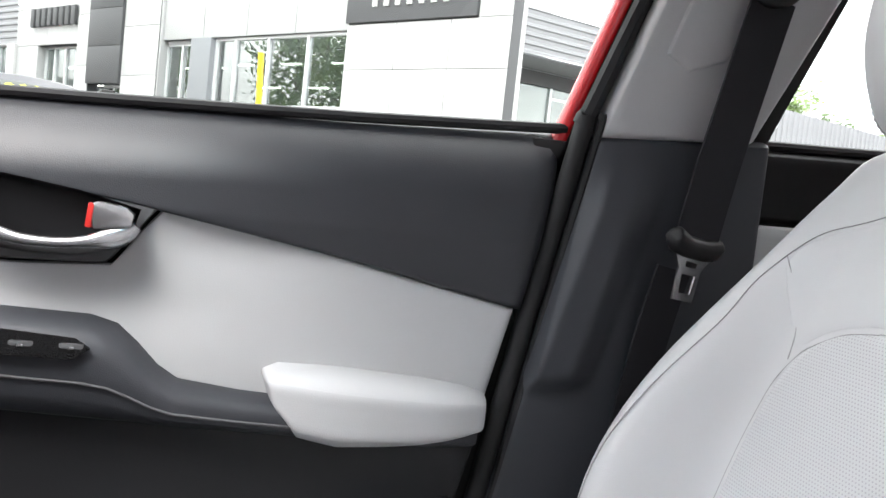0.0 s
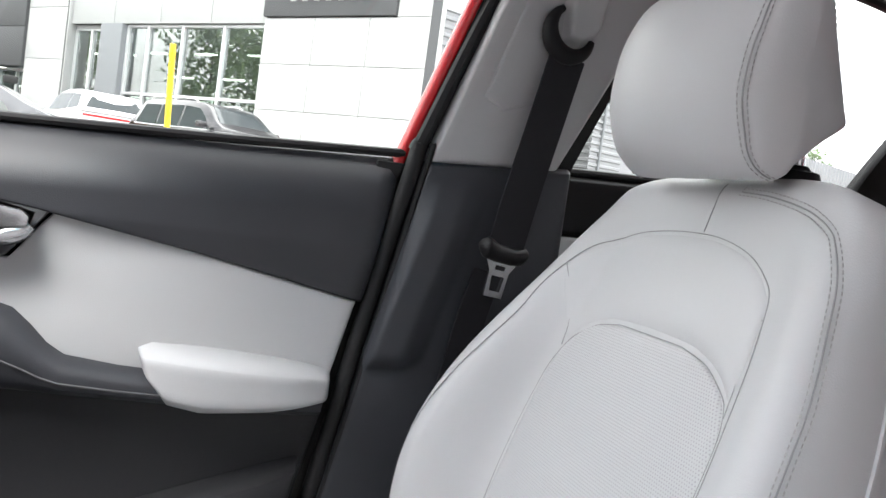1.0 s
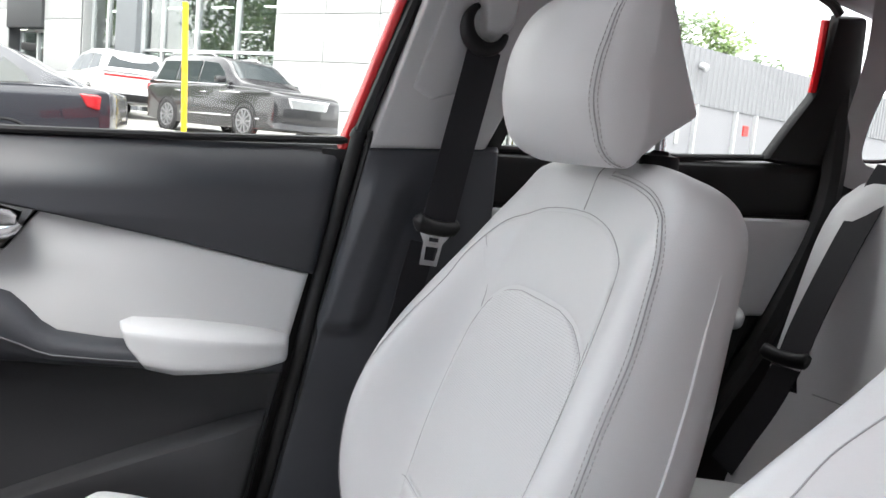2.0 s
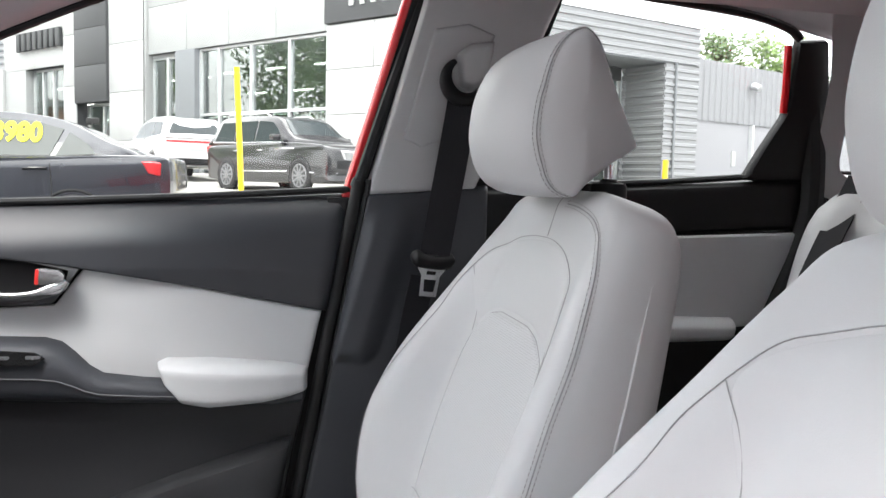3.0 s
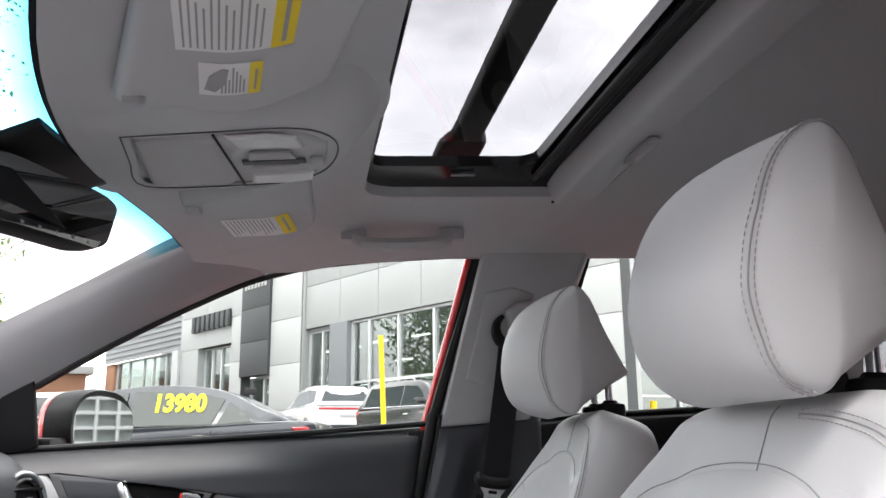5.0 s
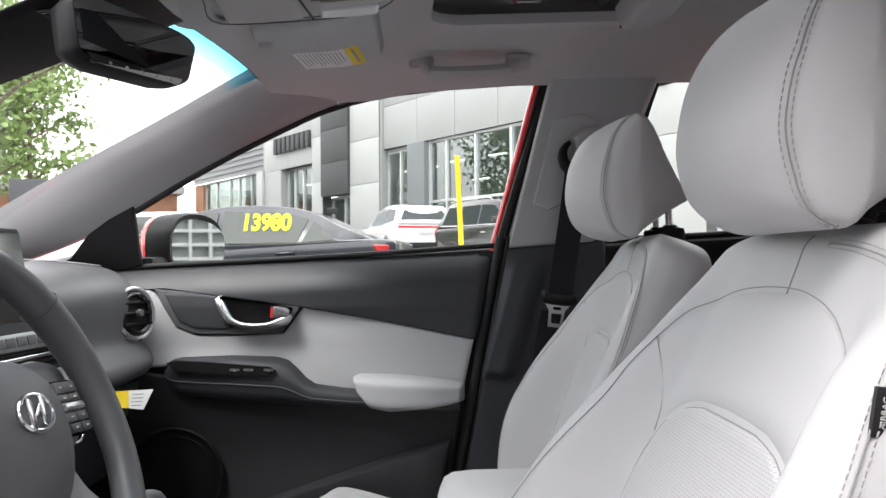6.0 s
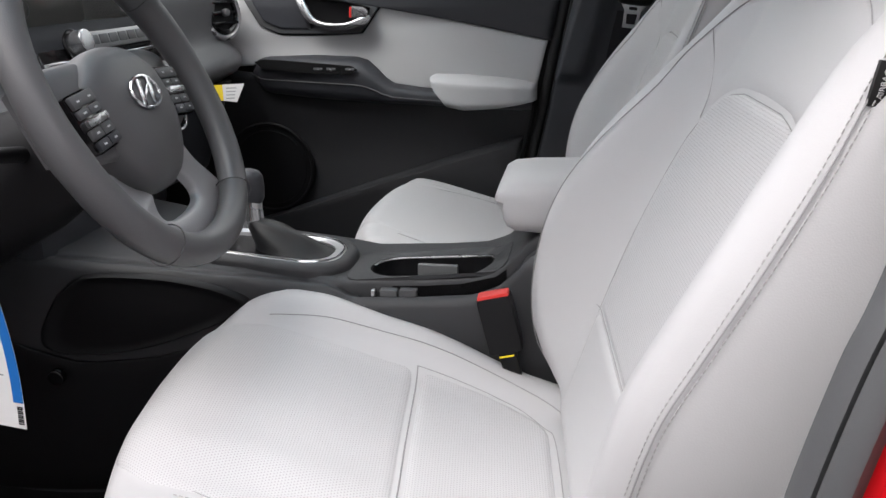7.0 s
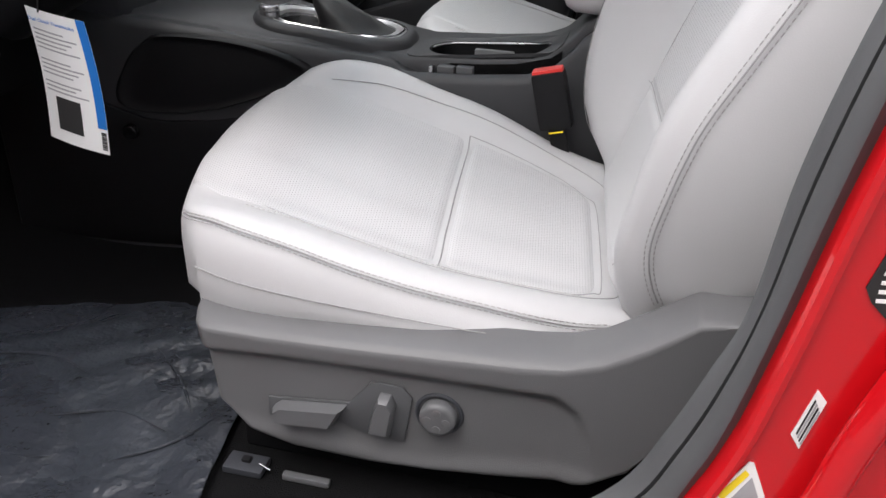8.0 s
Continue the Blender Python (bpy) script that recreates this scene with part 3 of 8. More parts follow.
# window frame, seals and pane
WIN_TOP = [(-0.66, 1.155), (-0.48, 1.250), (-0.285, 1.338), (-0.20, 1.368), (-0.11, 1.388), (0.0, 1.400), (0.12, 1.408), (0.215, 1.410)]


def win_y(z):
    return linear([(1.03, 0.735), (1.42, 0.640)], z)


part("glass_pane", panel([(-0.70, 1.15), (-0.285, 1.36), (0.0, 1.43), (0.26, 1.43)], [(-0.70, 1.00), (-0.285, 1.02), (0.0, 1.03), (0.14, 1.04)], lambda x, z, d: (x, win_y(z) + 0.005, z), 10, 6), clear_glass, door, "clear window pane")
part("rear_frame", tube([(0.122 + (0.222 - 0.122) * t, win_y(lerp(1.06, 1.42, t)) + 0.012, lerp(1.06, 1.42, t)) for t in (0, 0.33, 0.66, 1)], 0.013, None, 10, squash=0.9), red_paint, door, "red painted rear window frame")
part("rear_seal", tube(smooth_path([(0.137, 0.706, 1.085), (0.175, 0.680, 1.21), (0.213, 0.655, 1.33), (0.232, 0.642, 1.393), (0.228, 0.636, 1.412), (0.205, 0.634, 1.417)], 24), 0.010, None, 8), rubber, door, "black window seal")
part("belt_seal", tube([(x, 0.728, z + 0.003) for x, z in BELT], 0.006), rubber, door, "black waistline seal")
part("top_seal", tube(smooth_path([(x, win_y(z) - 0.004, z + 0.004) for x, z in WIN_TOP], 40), 0.007), rubber, door, "black upper window seal")
part("edge_seal", tube(smooth_path([(0.134, 0.704, 1.083)] + [(x + 0.017, 0.702, z) for x, z in DOOR_REAR], 40), 0.011, None, 10), rubber, door, "black door edge seal")
part("edge_lip", tube(smooth_path([(0.150, 0.694, 1.090)] + [(x + 0.033, 0.694, z) for x, z in DOOR_REAR], 40), 0.0045, None, 8), rubber, door, "thin black sealing lip")
# Black filler added behind the seal; it plugs a leak to the outside.
part("belt_end_cap", box(0.088, 0.150, 0.720, 0.738, 0.86, 1.066, 0.004), rubber, door, "black filler added against a light leak at the waistline's end")
part("sail_panel", panel([(-0.86, 1.035), (-0.813, 1.060), (-0.769, 1.111), (-0.72, 1.143), (-0.660, 1.172)], [(-0.86, 1.02), (-0.80, 1.022), (-0.75, 1.025), (-0.70, 1.03), (-0.655, 1.040)], lambda x, z, d: (x, win_y(z) - 0.014 - d, z), 12, 8, 0.004, 0.01), black_trim, door, "black corner panel by the mirror")

# outside mirror
wing = thing("door_mirror", "red and black outside mirror on the passenger door", "wing mirror")
mc = Vector((-0.635, 0.935, 1.085))
shell = []
for k in range(9):
    t = k / 8
    r = math.sqrt(max(0, 1 - (t * 1.0) ** 2)) if k else 1.0
    r = max(r, 0.10)
    shell.append([mc + Vector((-0.040 - 0.060 * t, 0.004 * t, 0.01 * t)) + Vector((0, 0.118 * r * math.copysign(abs(math.cos(a)) ** 0.75, math.cos(a)), 0.078 * r * math.copysign(abs(math.sin(a)) ** 0.75, math.sin(a)))) for a in (2 * math.pi * i / 28 for i in range(28))])
part("housing", rings(shell), red_paint, wing, "red mirror housing")
rim = []
for dx, f in ((-0.030, 1.0), (0.020, 1.05), (0.030, 1.0), (0.026, 0.88), (0.012, 0.84)):
    rim.append([mc + Vector((dx + 0.2 * 0.12 * f * math.cos(a), 0, 0)) + Vector((0, 0.120 * f * math.copysign(abs(math.cos(a)) ** 0.75, math.cos(a)), 0.080 * f * math.copysign(abs(math.sin(a)) ** 0.75, math.sin(a)))) for a in (2 * math.pi * i / 28 for i in range(28))])
part("rim", rings(rim, cap=False), black_trim, wing, "black mirror rim")
gm = bmesh.new()
gm.faces.new([gm.verts.new(mc + Vector((0.016, 0, 0)) + Vector((0.45 * 0.118 * 0.88 * math.cos(a), 0.118 * 0.88 * math.copysign(abs(math.cos(a)) ** 0.75, math.cos(a)), 0.078 * 0.88 * math.copysign(abs(math.sin(a)) ** 0.75, math.sin(a))))) for a in (2 * math.pi * i / 28 for i in range(28))])
part("mirror_glass", gm, mirror_m, wing, "mirror glass")
part("arm", box(-0.70, -0.635, 0.735, 0.84, 1.02, 1.06, 0.012), black_trim, wing, "black mirror arm")

# A-pillar trim and windscreen
def a_pillar(side):
    outer = [(-0.99, 0.715, 1.030), (-0.80, 0.705, 1.095), (-0.655, 0.698, 1.165), (-0.48, 0.672, 1.258), (-0.285, 0.640, 1.345), (-0.20, 0.622, 1.376)]
    mid = [(-0.98, 0.672, 1.062), (-0.80, 0.660, 1.152), (-0.66, 0.650, 1.225), (-0.49, 0.618, 1.308), (-0.31, 0.570, 1.385), (-0.22, 0.545, 1.415)]
    inner = [(-1.02, 0.665, 1.100), (-0.84, 0.650, 1.195), (-0.68, 0.630, 1.270), (-0.52, 0.603, 1.342), (-0.348, 0.545, 1.412), (-0.26, 0.52, 1.44)]
    bm = bmesh.new()
    rows = []
    lines = [smooth_path(p, 30) for p in (outer, mid, inner)]
    for k in range(31):
        o, m, i = (q[k] for q in lines)
        row = []
        for j in range(9):
            t = j / 8
            p = o * (1 - t) ** 2 + m * 2 * t * (1 - t) + i * t * t
            p = p.lerp(m, 0.25 * (1 - abs(2 * t - 1)))
            row.append(Vector((p.x, p.y * side, p.z)))
        rows.append([Vector((o.x, (o.y + 0.02) * side, o.z))] + row + [Vector((i.x - 0.02, i.y * side, i.z + 0.015))])
    return rings(rows, bm, cap=False, closed=False)


for s in (1, -1):
    ap = part("trim", a_pillar(s), header_m)
    tagged(ap, "light grey windscreen pillar trim", "pillar trim", kind="structure")


def wind_pt(u, v):
    """Windscreen: u across, v from the base to the header."""
    y = lerp(-1, 1, u) * lerp(0.655, 0.505, v)
    yy = abs(y)
    x = lerp(-1.30 + 0.36 * yy * yy, header_x(y) + 0.008, v)
    z = lerp(0.985, roof_z(header_x(y), y) + 0.012, v) + 0.035 * math.sin(math.pi * v)
    return (x, y, z)


wbm = bmesh.new()
uvl = wbm.loops.layers.uv.verify()
wg = [[(wbm.verts.new(wind_pt(i / 24, j / 24)), (i / 24, j / 24)) for j in range(25)] for i in range(25)]
for a, b in zip(wg, wg[1:]):
    for j in range(24):
        q = (a[j], b[j], b[j + 1], a[j + 1])
        f = wbm.faces.new([x[0] for x in q])
        for loop, x in zip(f.loops, q):
            loop[uvl].uv = x[1]
wscreen = part("window_1", wbm, wind_glass)
tagged(wscreen, "clear windscreen with a blue sun band along the top", "windscreen", kind="structure")
wscreen.visible_shadow = False
frit = part("trim", rings([[Vector(wind_pt(k / 24, 0.985)) + Vector((0.0, 0, -0.004)) for k in range(25)], [Vector(wind_pt(k / 24, 1.0)) + Vector((0.01, 0, -0.006)) for k in range(25)]], cap=False, closed=False), black_trim)
tagged(frit, "black edge band along the windscreen header", "trim", kind="structure")

# B-pillar on the passenger side
bp = thing("centre_pillar", "passenger side pillar with charcoal lower and grey upper trim", "pillar trim")
def soft(a, b, x):
    t = min(max((x - a) / (b - a), 0), 1)
    return t * t * (3 - 2 * t)


def pillar_y(x, z, d):
    axis = x - linear([(0.80, 0.092), (1.045, 0.160)], z)
    swell = soft(-0.012, 0.012, axis) * (1 - soft(0.040, 0.085, axis)) * soft(0.790, 0.815, z) * (1 - soft(0.98, 1.07, z))
    return (x, 0.688 - 0.020 * swell - d, z)


part("lower_trim", panel([(0.148, 1.075), (0.24, 1.082), (0.36, 1.092)], [(0.006, 0.36), (0.15, 0.36), (0.36, 0.36)], pillar_y, 60, 90, 0.010, 0.03), dark_trim, bp, "charcoal lower pillar trim with a soft swelling")
part("upper_trim", panel([(0.252, 1.47), (0.33, 1.475), (0.485, 1.48)], [(0.146, 1.066), (0.24, 1.073), (0.335, 1.080)], on_lean(-0.003), 20, 30, 0.012, 0.03), pillar_m, bp, "light grey upper pillar trim")
part("adjuster_plate", panel([(0.245, 1.335), (0.30, 1.345), (0.345, 1.33)], [(0.205, 1.165), (0.235, 1.150), (0.275, 1.165)], on_lean(0.0005), 20, 20, 0.006, 0.006), pillar_m, bp, "grey belt height adjuster plate")
part("adjuster_button", panel([(0.282, 1.298), (0.305, 1.316), (0.345, 1.322)], [(0.290, 1.248), (0.312, 1.240), (0.338, 1.262)], on_lean(0.020), 16, 12, 0.014, 0.030), pillar_m, bp, "grey belt height button")

# rear door and the cabin behind
rd = thing("rear_door", "closed passenger rear door with black and grey trim", "car door")
RB = [(0.30, 1.084), (0.50, 1.092), (0.70, 1.102), (0.864, 1.115)]
part("upper_trim", panel(RB[:-1] + [(0.995, 1.118)], [(0.30, 0.995), (0.50, 1.000), (0.70, 1.006), (0.965, 1.018)], lambda x, z, d: (x, 0.715 - d, z), 30, 10, 0.016, 0.03), black_trim, rd, "black rear door upper trim")
part("insert", panel([(0.30, 0.995), (0.60, 1.003), (0.965, 1.016)], [(0.30, 0.82), (0.60, 0.83), (0.885, 0.84)], lambda x, z, d: (x, 0.705 - d, z), 20, 12, 0.006, 0.01), soft_light, rd, "light grey rear door insert")
part("armrest", panel([(0.40, 0.862), (0.60, 0.865), (0.83, 0.858)], [(0.40, 0.815), (0.60, 0.815), (0.82, 0.818)], lambda x, z, d: (x, 0.655 - d, z), 20, 8, 0.02, 0.05), soft_light, rd, "light grey rear door armrest")
part("lower_trim", panel([(0.30, 0.83), (0.86, 0.84)], [(0.30, 0.36), (0.70, 0.36)], lambda x, z, d: (x, 0.703 - d, z), 12, 12, 0.006, 0.01), black_trim, rd, "black lower rear door trim")
part("glass_pane", panel([(0.30, 1.43), (0.80, 1.43), (0.945, 1.37)], [(0.30, 1.05), (0.70, 1.07), (0.89, 1.08)], lambda x, z, d: (x, win_y(z) + 0.006, z), 10, 6), clear_glass, rd, "clear rear door window pane")
part("belt_seal", tube([(x, 0.728, z + 0.003) for x, z in RB], 0.006), rubber, rd)
part("top_seal", tube(smooth_path([(0.39, 0.640, 1.417), (0.50, 0.638, 1.418), (0.65, 0.640, 1.408), (0.80, 0.648, 1.396), (0.880, 0.652, 1.378), (0.908, 0.655, 1.360)], 24), 0.008), rubber, rd)
part("rear_frame", tube([(0.908, 0.694, 1.235), (0.904, 0.684, 1.28), (0.898, 0.674, 1.352)], 0.007, None, 8), red_paint, rd, "red painted rear window frame")
part("corner_trim", panel([(0.848, 1.112), (0.876, 1.170), (0.912, 1.236), (0.910, 1.362)], [(1.005, 1.105), (1.005, 1.17), (1.000, 1.24), (0.968, 1.367)], lambda x, z, d: (x, linear([(1.1, 0.716), (1.36, 0.657)], z) - d, z), 16, 8, 0.010, 0.02), black_trim, rd, "black corner trim behind the window")
part("edge_seal", tube(smooth_path([(0.962, 0.70, 1.35), (0.988, 0.71, 1.10), (0.965, 0.71, 0.98), (0.89, 0.71, 0.80), (0.80, 0.705, 0.66), (0.73, 0.70, 0.5)], 30), 0.022), rubber, rd, "black door edge seal")

hem = part("trim", panel([(0.30, 1.50), (0.60, 1.50), (0.80, 1.50), (0.99, 1.49)], [(0.34, 1.420), (0.60, 1.414), (0.80, 1.398), (0.985, 1.362)], lambda x, z, d: (x, 0.648 - 0.25 * (z - 1.38) - d, z), 24, 8, 0.006, 0.012), headliner_m)
tagged(hem, "grey headliner edge above the rear door window", "trim", kind="structure")

# rear quarter with its small window
cp = thing("rear_pillar", "light grey rear quarter trim with a small window", "pillar trim")
qb = bmesh.new()
q_out = [(0.985, 1.10), (0.980, 1.20), (0.975, 1.30), (0.958, 1.435), (1.100, 1.445), (1.300, 1.445), (1.550, 1.42), (1.550, 1.25), (1.550, 1.10), (1.400, 1.06), (1.250, 1.06), (1.100, 1.07)]
q_in = [(1.045, 1.135), (1.035, 1.18), (1.040, 1.23), (1.060, 1.285), (1.110, 1.315), (1.190, 1.305), (1.240, 1.27), (1.255, 1.23), (1.250, 1.19), (1.210, 1.15), (1.150, 1.13), (1.080, 1.122)]
ly = lambda z: linear([(1.0, 0.740), (1.40, 0.630)], z)
so, si = smooth_path([(*p, 0) for p in q_out], 48, True), smooth_path([(*p, 0) for p in q_in], 48, True)
rings([[(p.x, ly(p.y), p.y) for p in so], [(lerp(p.x, q.x, 0.9), ly(lerp(p.y, q.y, 0.9)) - 0.004, lerp(p.y, q.y, 0.9)) for p, q in zip(so, si)], [(q.x, ly(q.y) + 0.012, q.y) for q in si], [(lerp(q.x, 1.14, 0.06), ly(q.y) + 0.04, lerp(q.y, 1.22, 0.06)) for q in si]], qb, cap=False)
part("quarter_trim", qb, pillar_m, cp, "light grey moulded quarter trim")
part("seal", tube([(lerp(q.x, 1.14, 0.07), ly(q.y) + 0.040, lerp(q.y, 1.22, 0.07)) for q in si], 0.005, wrap=True), rubber, cp)
part("glass_pane", panel([(0.95, 1.34), (1.25, 1.34)], [(0.95, 1.10), (1.25, 1.10)], lambda x, z, d: (x, ly(z) + 0.045, z), 4, 4), clear_glass, cp)
part("lower_trim", panel([(0.975, 1.125), (1.2, 1.110), (1.6, 1.11)], [(0.80, 0.5), (1.2, 0.5), (1.6, 0.5)], lambda x, z, d: (x, 0.734 - d, z), 12, 12, 0.01, 0.01), black_trim, cp, "black lower quarter trim")
# body and added black backing behind the passenger side, so that no light leaks
back = part("wall_lining", box(-1.15, 0.98, 0.726, 0.734, 0.28, 1.028), rubber)
tagged(back, "unseen black backing that stops light leaks behind the door trim", "lining", kind="structure")
part("pillar_lining", panel([(0.225, 1.43), (0.47, 1.43)], [(0.10, 0.98), (0.33, 0.98)], lambda x, z, d: (x, lean_y(z) + 0.030, z), 6, 6), rubber, bp, "black backing that stops light leaks behind the pillar")
for x0, x1, z0, z1 in ((-1.15, 0.95, 0.18, 1.02), (0.90, 1.85, 0.18, 1.03), (1.30, 1.85, 1.0, 1.5)):
    bd = part("wall_side", box(x0, x1, 0.78, 0.86, z0, z1, 0.01), red_paint)
    tagged(bd, "red painted car body side", "car body", kind="structure")
for ob in list(door.children) + list(rd.children) + list(cp.children):
    if ob.name.startswith("glass_pane"):
        ob.visible_shadow = False
for x0, x1, z0, z1 in ((1.15, 1.85, 1.04, 1.48), (0.50, 1.20, 1.40, 1.48)):
    bd = part("wall_side", box(x0, x1, -0.70, -0.64, z0, z1, 0.01), red_paint)
    tagged(bd, "red painted car body side", "car body", kind="structure")
hatch_top = part("wall_rear", box(1.76, 1.80, -0.66, 0.66, 1.36, 1.49, 0.01), black_trim)
tagged(hatch_top, "black header above the rear window", "panel", kind="structure")

# ---- seats ----
LEAN = radians(19)
SIN, COS = math.sin(LEAN), math.cos(LEAN)


def back_w(v):
    return spline([(0, 0.205), (0.06, 0.235), (0.16, 0.258), (0.30, 0.262), (0.40, 0.250), (0.48, 0.232), (0.54, 0.220), (0.570, 0.211), (0.590, 0.204), (0.608, 0.194), (0.624, 0.181), (0.638, 0.163), (0.648, 0.140), (0.655, 0.105)], v)


def back_p(v):
    return spline([(0, -0.012), (0.02, 0.020), (0.045, 0.050), (0.087, 0.075), (0.14, 0.092), (0.20, 0.101), (0.26, 0.098), (0.335, 0.082), (0.43, 0.051), (0.52, 0.022), (0.57, 0.006), (0.62, 0.0)], v)


NEAR = {"keys": [(0, -0.012), (0.62, 0.0)]}
ROUND = {1: 0.055, -1: 0.040}


def bolster(v, k):
    """Stand-out of the bolster on side k."""
    return back_p(v) if k > 0 else spline(NEAR["keys"], v)


def back_t(v):
    return spline([(0, 0.10), (0.2, 0.125), (0.45, 0.115), (0.56, 0.105), (0.62, 0.090), (0.645, 0.072), (0.655, 0.055)], v)


def back_pt(y, d, v):
    """y across, d behind the spine, v up the spine."""
    top = 0.02 * max(0, (v - 0.60) / 0.055) ** 2
    if v > 0.56:
        v = 0.56 + 0.083 * (1 - math.exp((0.56 - v) / 0.083))
    return Vector((0.165 + v * SIN + d * COS + top, y, 0.505 + v * COS - d * SIN))


def back_front(a, v, lift=0.0):
    """Front skin at a in -1..1 of the half width."""
    w = back_w(v)
    y = a * w
    k = 1 if a > 0 else -1
    s = min(max((abs(a) - 0.58) / 0.28, 0), 1)
    s = s * s * (3 - 2 * s)
    edge = max(0, (abs(a) - 0.86) / 0.14)
    d = -bolster(v, k) * s + ROUND[k] * (1 - math.sqrt(max(0, 1 - edge * edge))) - 0.007 * math.sin(math.pi * min(v / 0.5, 1)) * (1 - s)
    return back_pt(y, d - lift, v)


def skin(u, v, lift=0.0, k=1):
    """Side skin by metres from the edge of the bolster: back along the flank above 0, over the front below."""
    w = back_w(v)
    if u > 0:
        return back_pt(k * (w + lift), ROUND[k] - bolster(v, k) + u, v)
    turn = -u / 0.047
    if turn < math.pi / 2:
        a, side = 0.86 + 0.14 * math.cos(turn), math.cos(turn)
    else:
        a, side = 0.86 - (-u - 0.0738) / w, 0.0
    p = back_front(k * a, v, lift * (1 - side))
    return p + Vector((0, k * lift * side, 0))


def make_back():
    loops = []
    vs = [0.0, 0.01, 0.03] + [0.06 + 0.02 * k for k in range(24)] + [0.54 + 0.005 * k for k in range(22)] + [0.648, 0.651, 0.653, 0.6545, 0.655]
    for v in sorted(set(vs)):
        w, t = back_w(v), back_t(v)
        loop = [back_front(-1 + 2 * k / 40, v) for k in range(41)]
        r = min(0.05, t * 0.45, w * 0.4)
        for side in (1, -1):
            seg = []
            for k in range(7):
                a = radians(90 * k / 6)
                seg.append(back_pt(side * (w - r + r * math.cos(a)), t - r + r * math.sin(a), v))
            if side == -1:
                seg.reverse()
            loop += seg
        loops.append(loop)
    return rings(loops)


def puffed(fn, a0, a1, v0, v1, nu, nv, lift, roll, mat_uv=True):
    """A stuffed patch over a skin: a0(v), a1(v) its sides, lifted in the middle, sunk at the rim."""
    bm = bmesh.new()
    uvs = bm.loops.layers.uv.verify()
    rows = []
    for j in range(nv + 1):
        t = 0.5 - 0.5 * math.cos(math.pi * j / nv)
        v = lerp(v0, v1, t)
        row = []
        for i in range(nu + 1):
            s = 0.5 - 0.5 * math.cos(math.pi * i / nu)
            a = lerp(a0(v), a1(v), s)
            ev, eu = min(t, 1 - t) * abs(v1 - v0), min(s, 1 - s) * 0.3
            e = min(1, ev / roll) * min(1, eu / roll)
            h = lift * math.sqrt(max(0, 1 - (1 - e) ** 2)) - 0.0035 * (1 - e)
            p = fn(a, v, h)
            row.append((bm.verts.new(p), (p.y, v)))
        rows.append(row)
    for r, s in zip(rows, rows[1:]):
        for i in range(nu):
            quad = (r[i], r[i + 1], s[i + 1], s[i])
            f = bm.faces.new([q[0] for q in quad])
            for loop, q in zip(f.loops, quad):
                loop[uvs].uv = q[1]
    return bm


def skin_path(fn, pts, n=60, lift=0.0006):
    """Points and normals along a soft (a, v) curve on a skin."""
    out, e = [], 0.002
    for p in smooth_path([(a, v, 0) for a, v in pts], n):
        c, up = fn(p.x, p.y), fn(p.x, p.y, 0.01)
        nrm = (fn(p.x + e, p.y) - fn(p.x - e, p.y)).cross(fn(p.x, p.y + e) - fn(p.x, p.y - e))
        nrm = nrm.normalized() if nrm.length > 1e-12 else (up - c).normalized()
        if nrm.dot(up - c) < 0:
            nrm = -nrm
        out.append((c + nrm * lift, nrm))
    return out


def arch(v, low, high, w0, w1, power=2.6):
    t = min(max((v - low) / (high - low), 0), 1)
    k = lerp(w0, w1, min(t * 1.4, 1))
    return k * max(0.0, 1 - max(0, (t - 0.55) / 0.45) ** power) ** (1 / power)


FLANK_SEAM = [(0.006, 0.045), (-0.010, 0.075), (-0.018, 0.105), (-0.019, 0.15), (-0.019, 0.25), (-0.019, 0.35), (-0.022, 0.43), (-0.030, 0.49), (-0.040, 0.525), (-0.060, 0.557), (-0.082, 0.576), (-0.110, 0.592), (-0.150, 0.606), (-0.19, 0.612)]
PERF_TOP, YOKE_TOP = 0.432, 0.548
HEAD_SIDE = [(0.331, 1.080), (0.285, 1.086), (0.256, 1.106), (0.243, 1.140), (0.242, 1.172), (0.250, 1.212), (0.272, 1.250), (0.308, 1.274), (0.346, 1.282), (0.369, 1.268), (0.388, 1.232), (0.408, 1.194), (0.428, 1.158), (0.435, 1.145), (0.424, 1.137), (0.392, 1.119), (0.360, 1.097)]


HEAD_BOW = {"depth": 0.050}


def head_shape(p, s):
    """Bows the front back towards the sides and narrows the rear; s: place across in metres."""
    fore = min(max((0.352 - p.x) / 0.10, 0), 1)
    bow = (HEAD_BOW["depth"] if s > 0 else 0.050) * fore * (abs(s) / 0.107) ** 2.3
    return Vector((p.x + bow, s * linear([(0.24, 1.0), (0.352, 1.03), (0.438, 0.72)], p.x), p.z))


def head_loop(s, f, n=64):
    c = Vector((0.345, 0, 1.180))
    side = smooth_path([(x, 0, z) for x, z in HEAD_SIDE], n, True)
    return [head_shape(Vector((c.x + (p.x - c.x) * f, 0, c.z + (p.z - c.z) * f)), s) for p in side]


def make_head():
    half = [(0.0, 1.0), (0.025, 1.0), (0.05, 1.0), (0.075, 0.998), (0.092, 0.994), (0.102, 0.988), (0.1065, 0.975), (0.110, 0.952), (0.1125, 0.91), (0.1145, 0.82), (0.1155, 0.66), (0.116, 0.45), (0.1162, 0.2)]
    rows = [(-s, f) for s, f in reversed(half[1:])] + half
    return rings([head_loop(s, f) for s, f in rows])


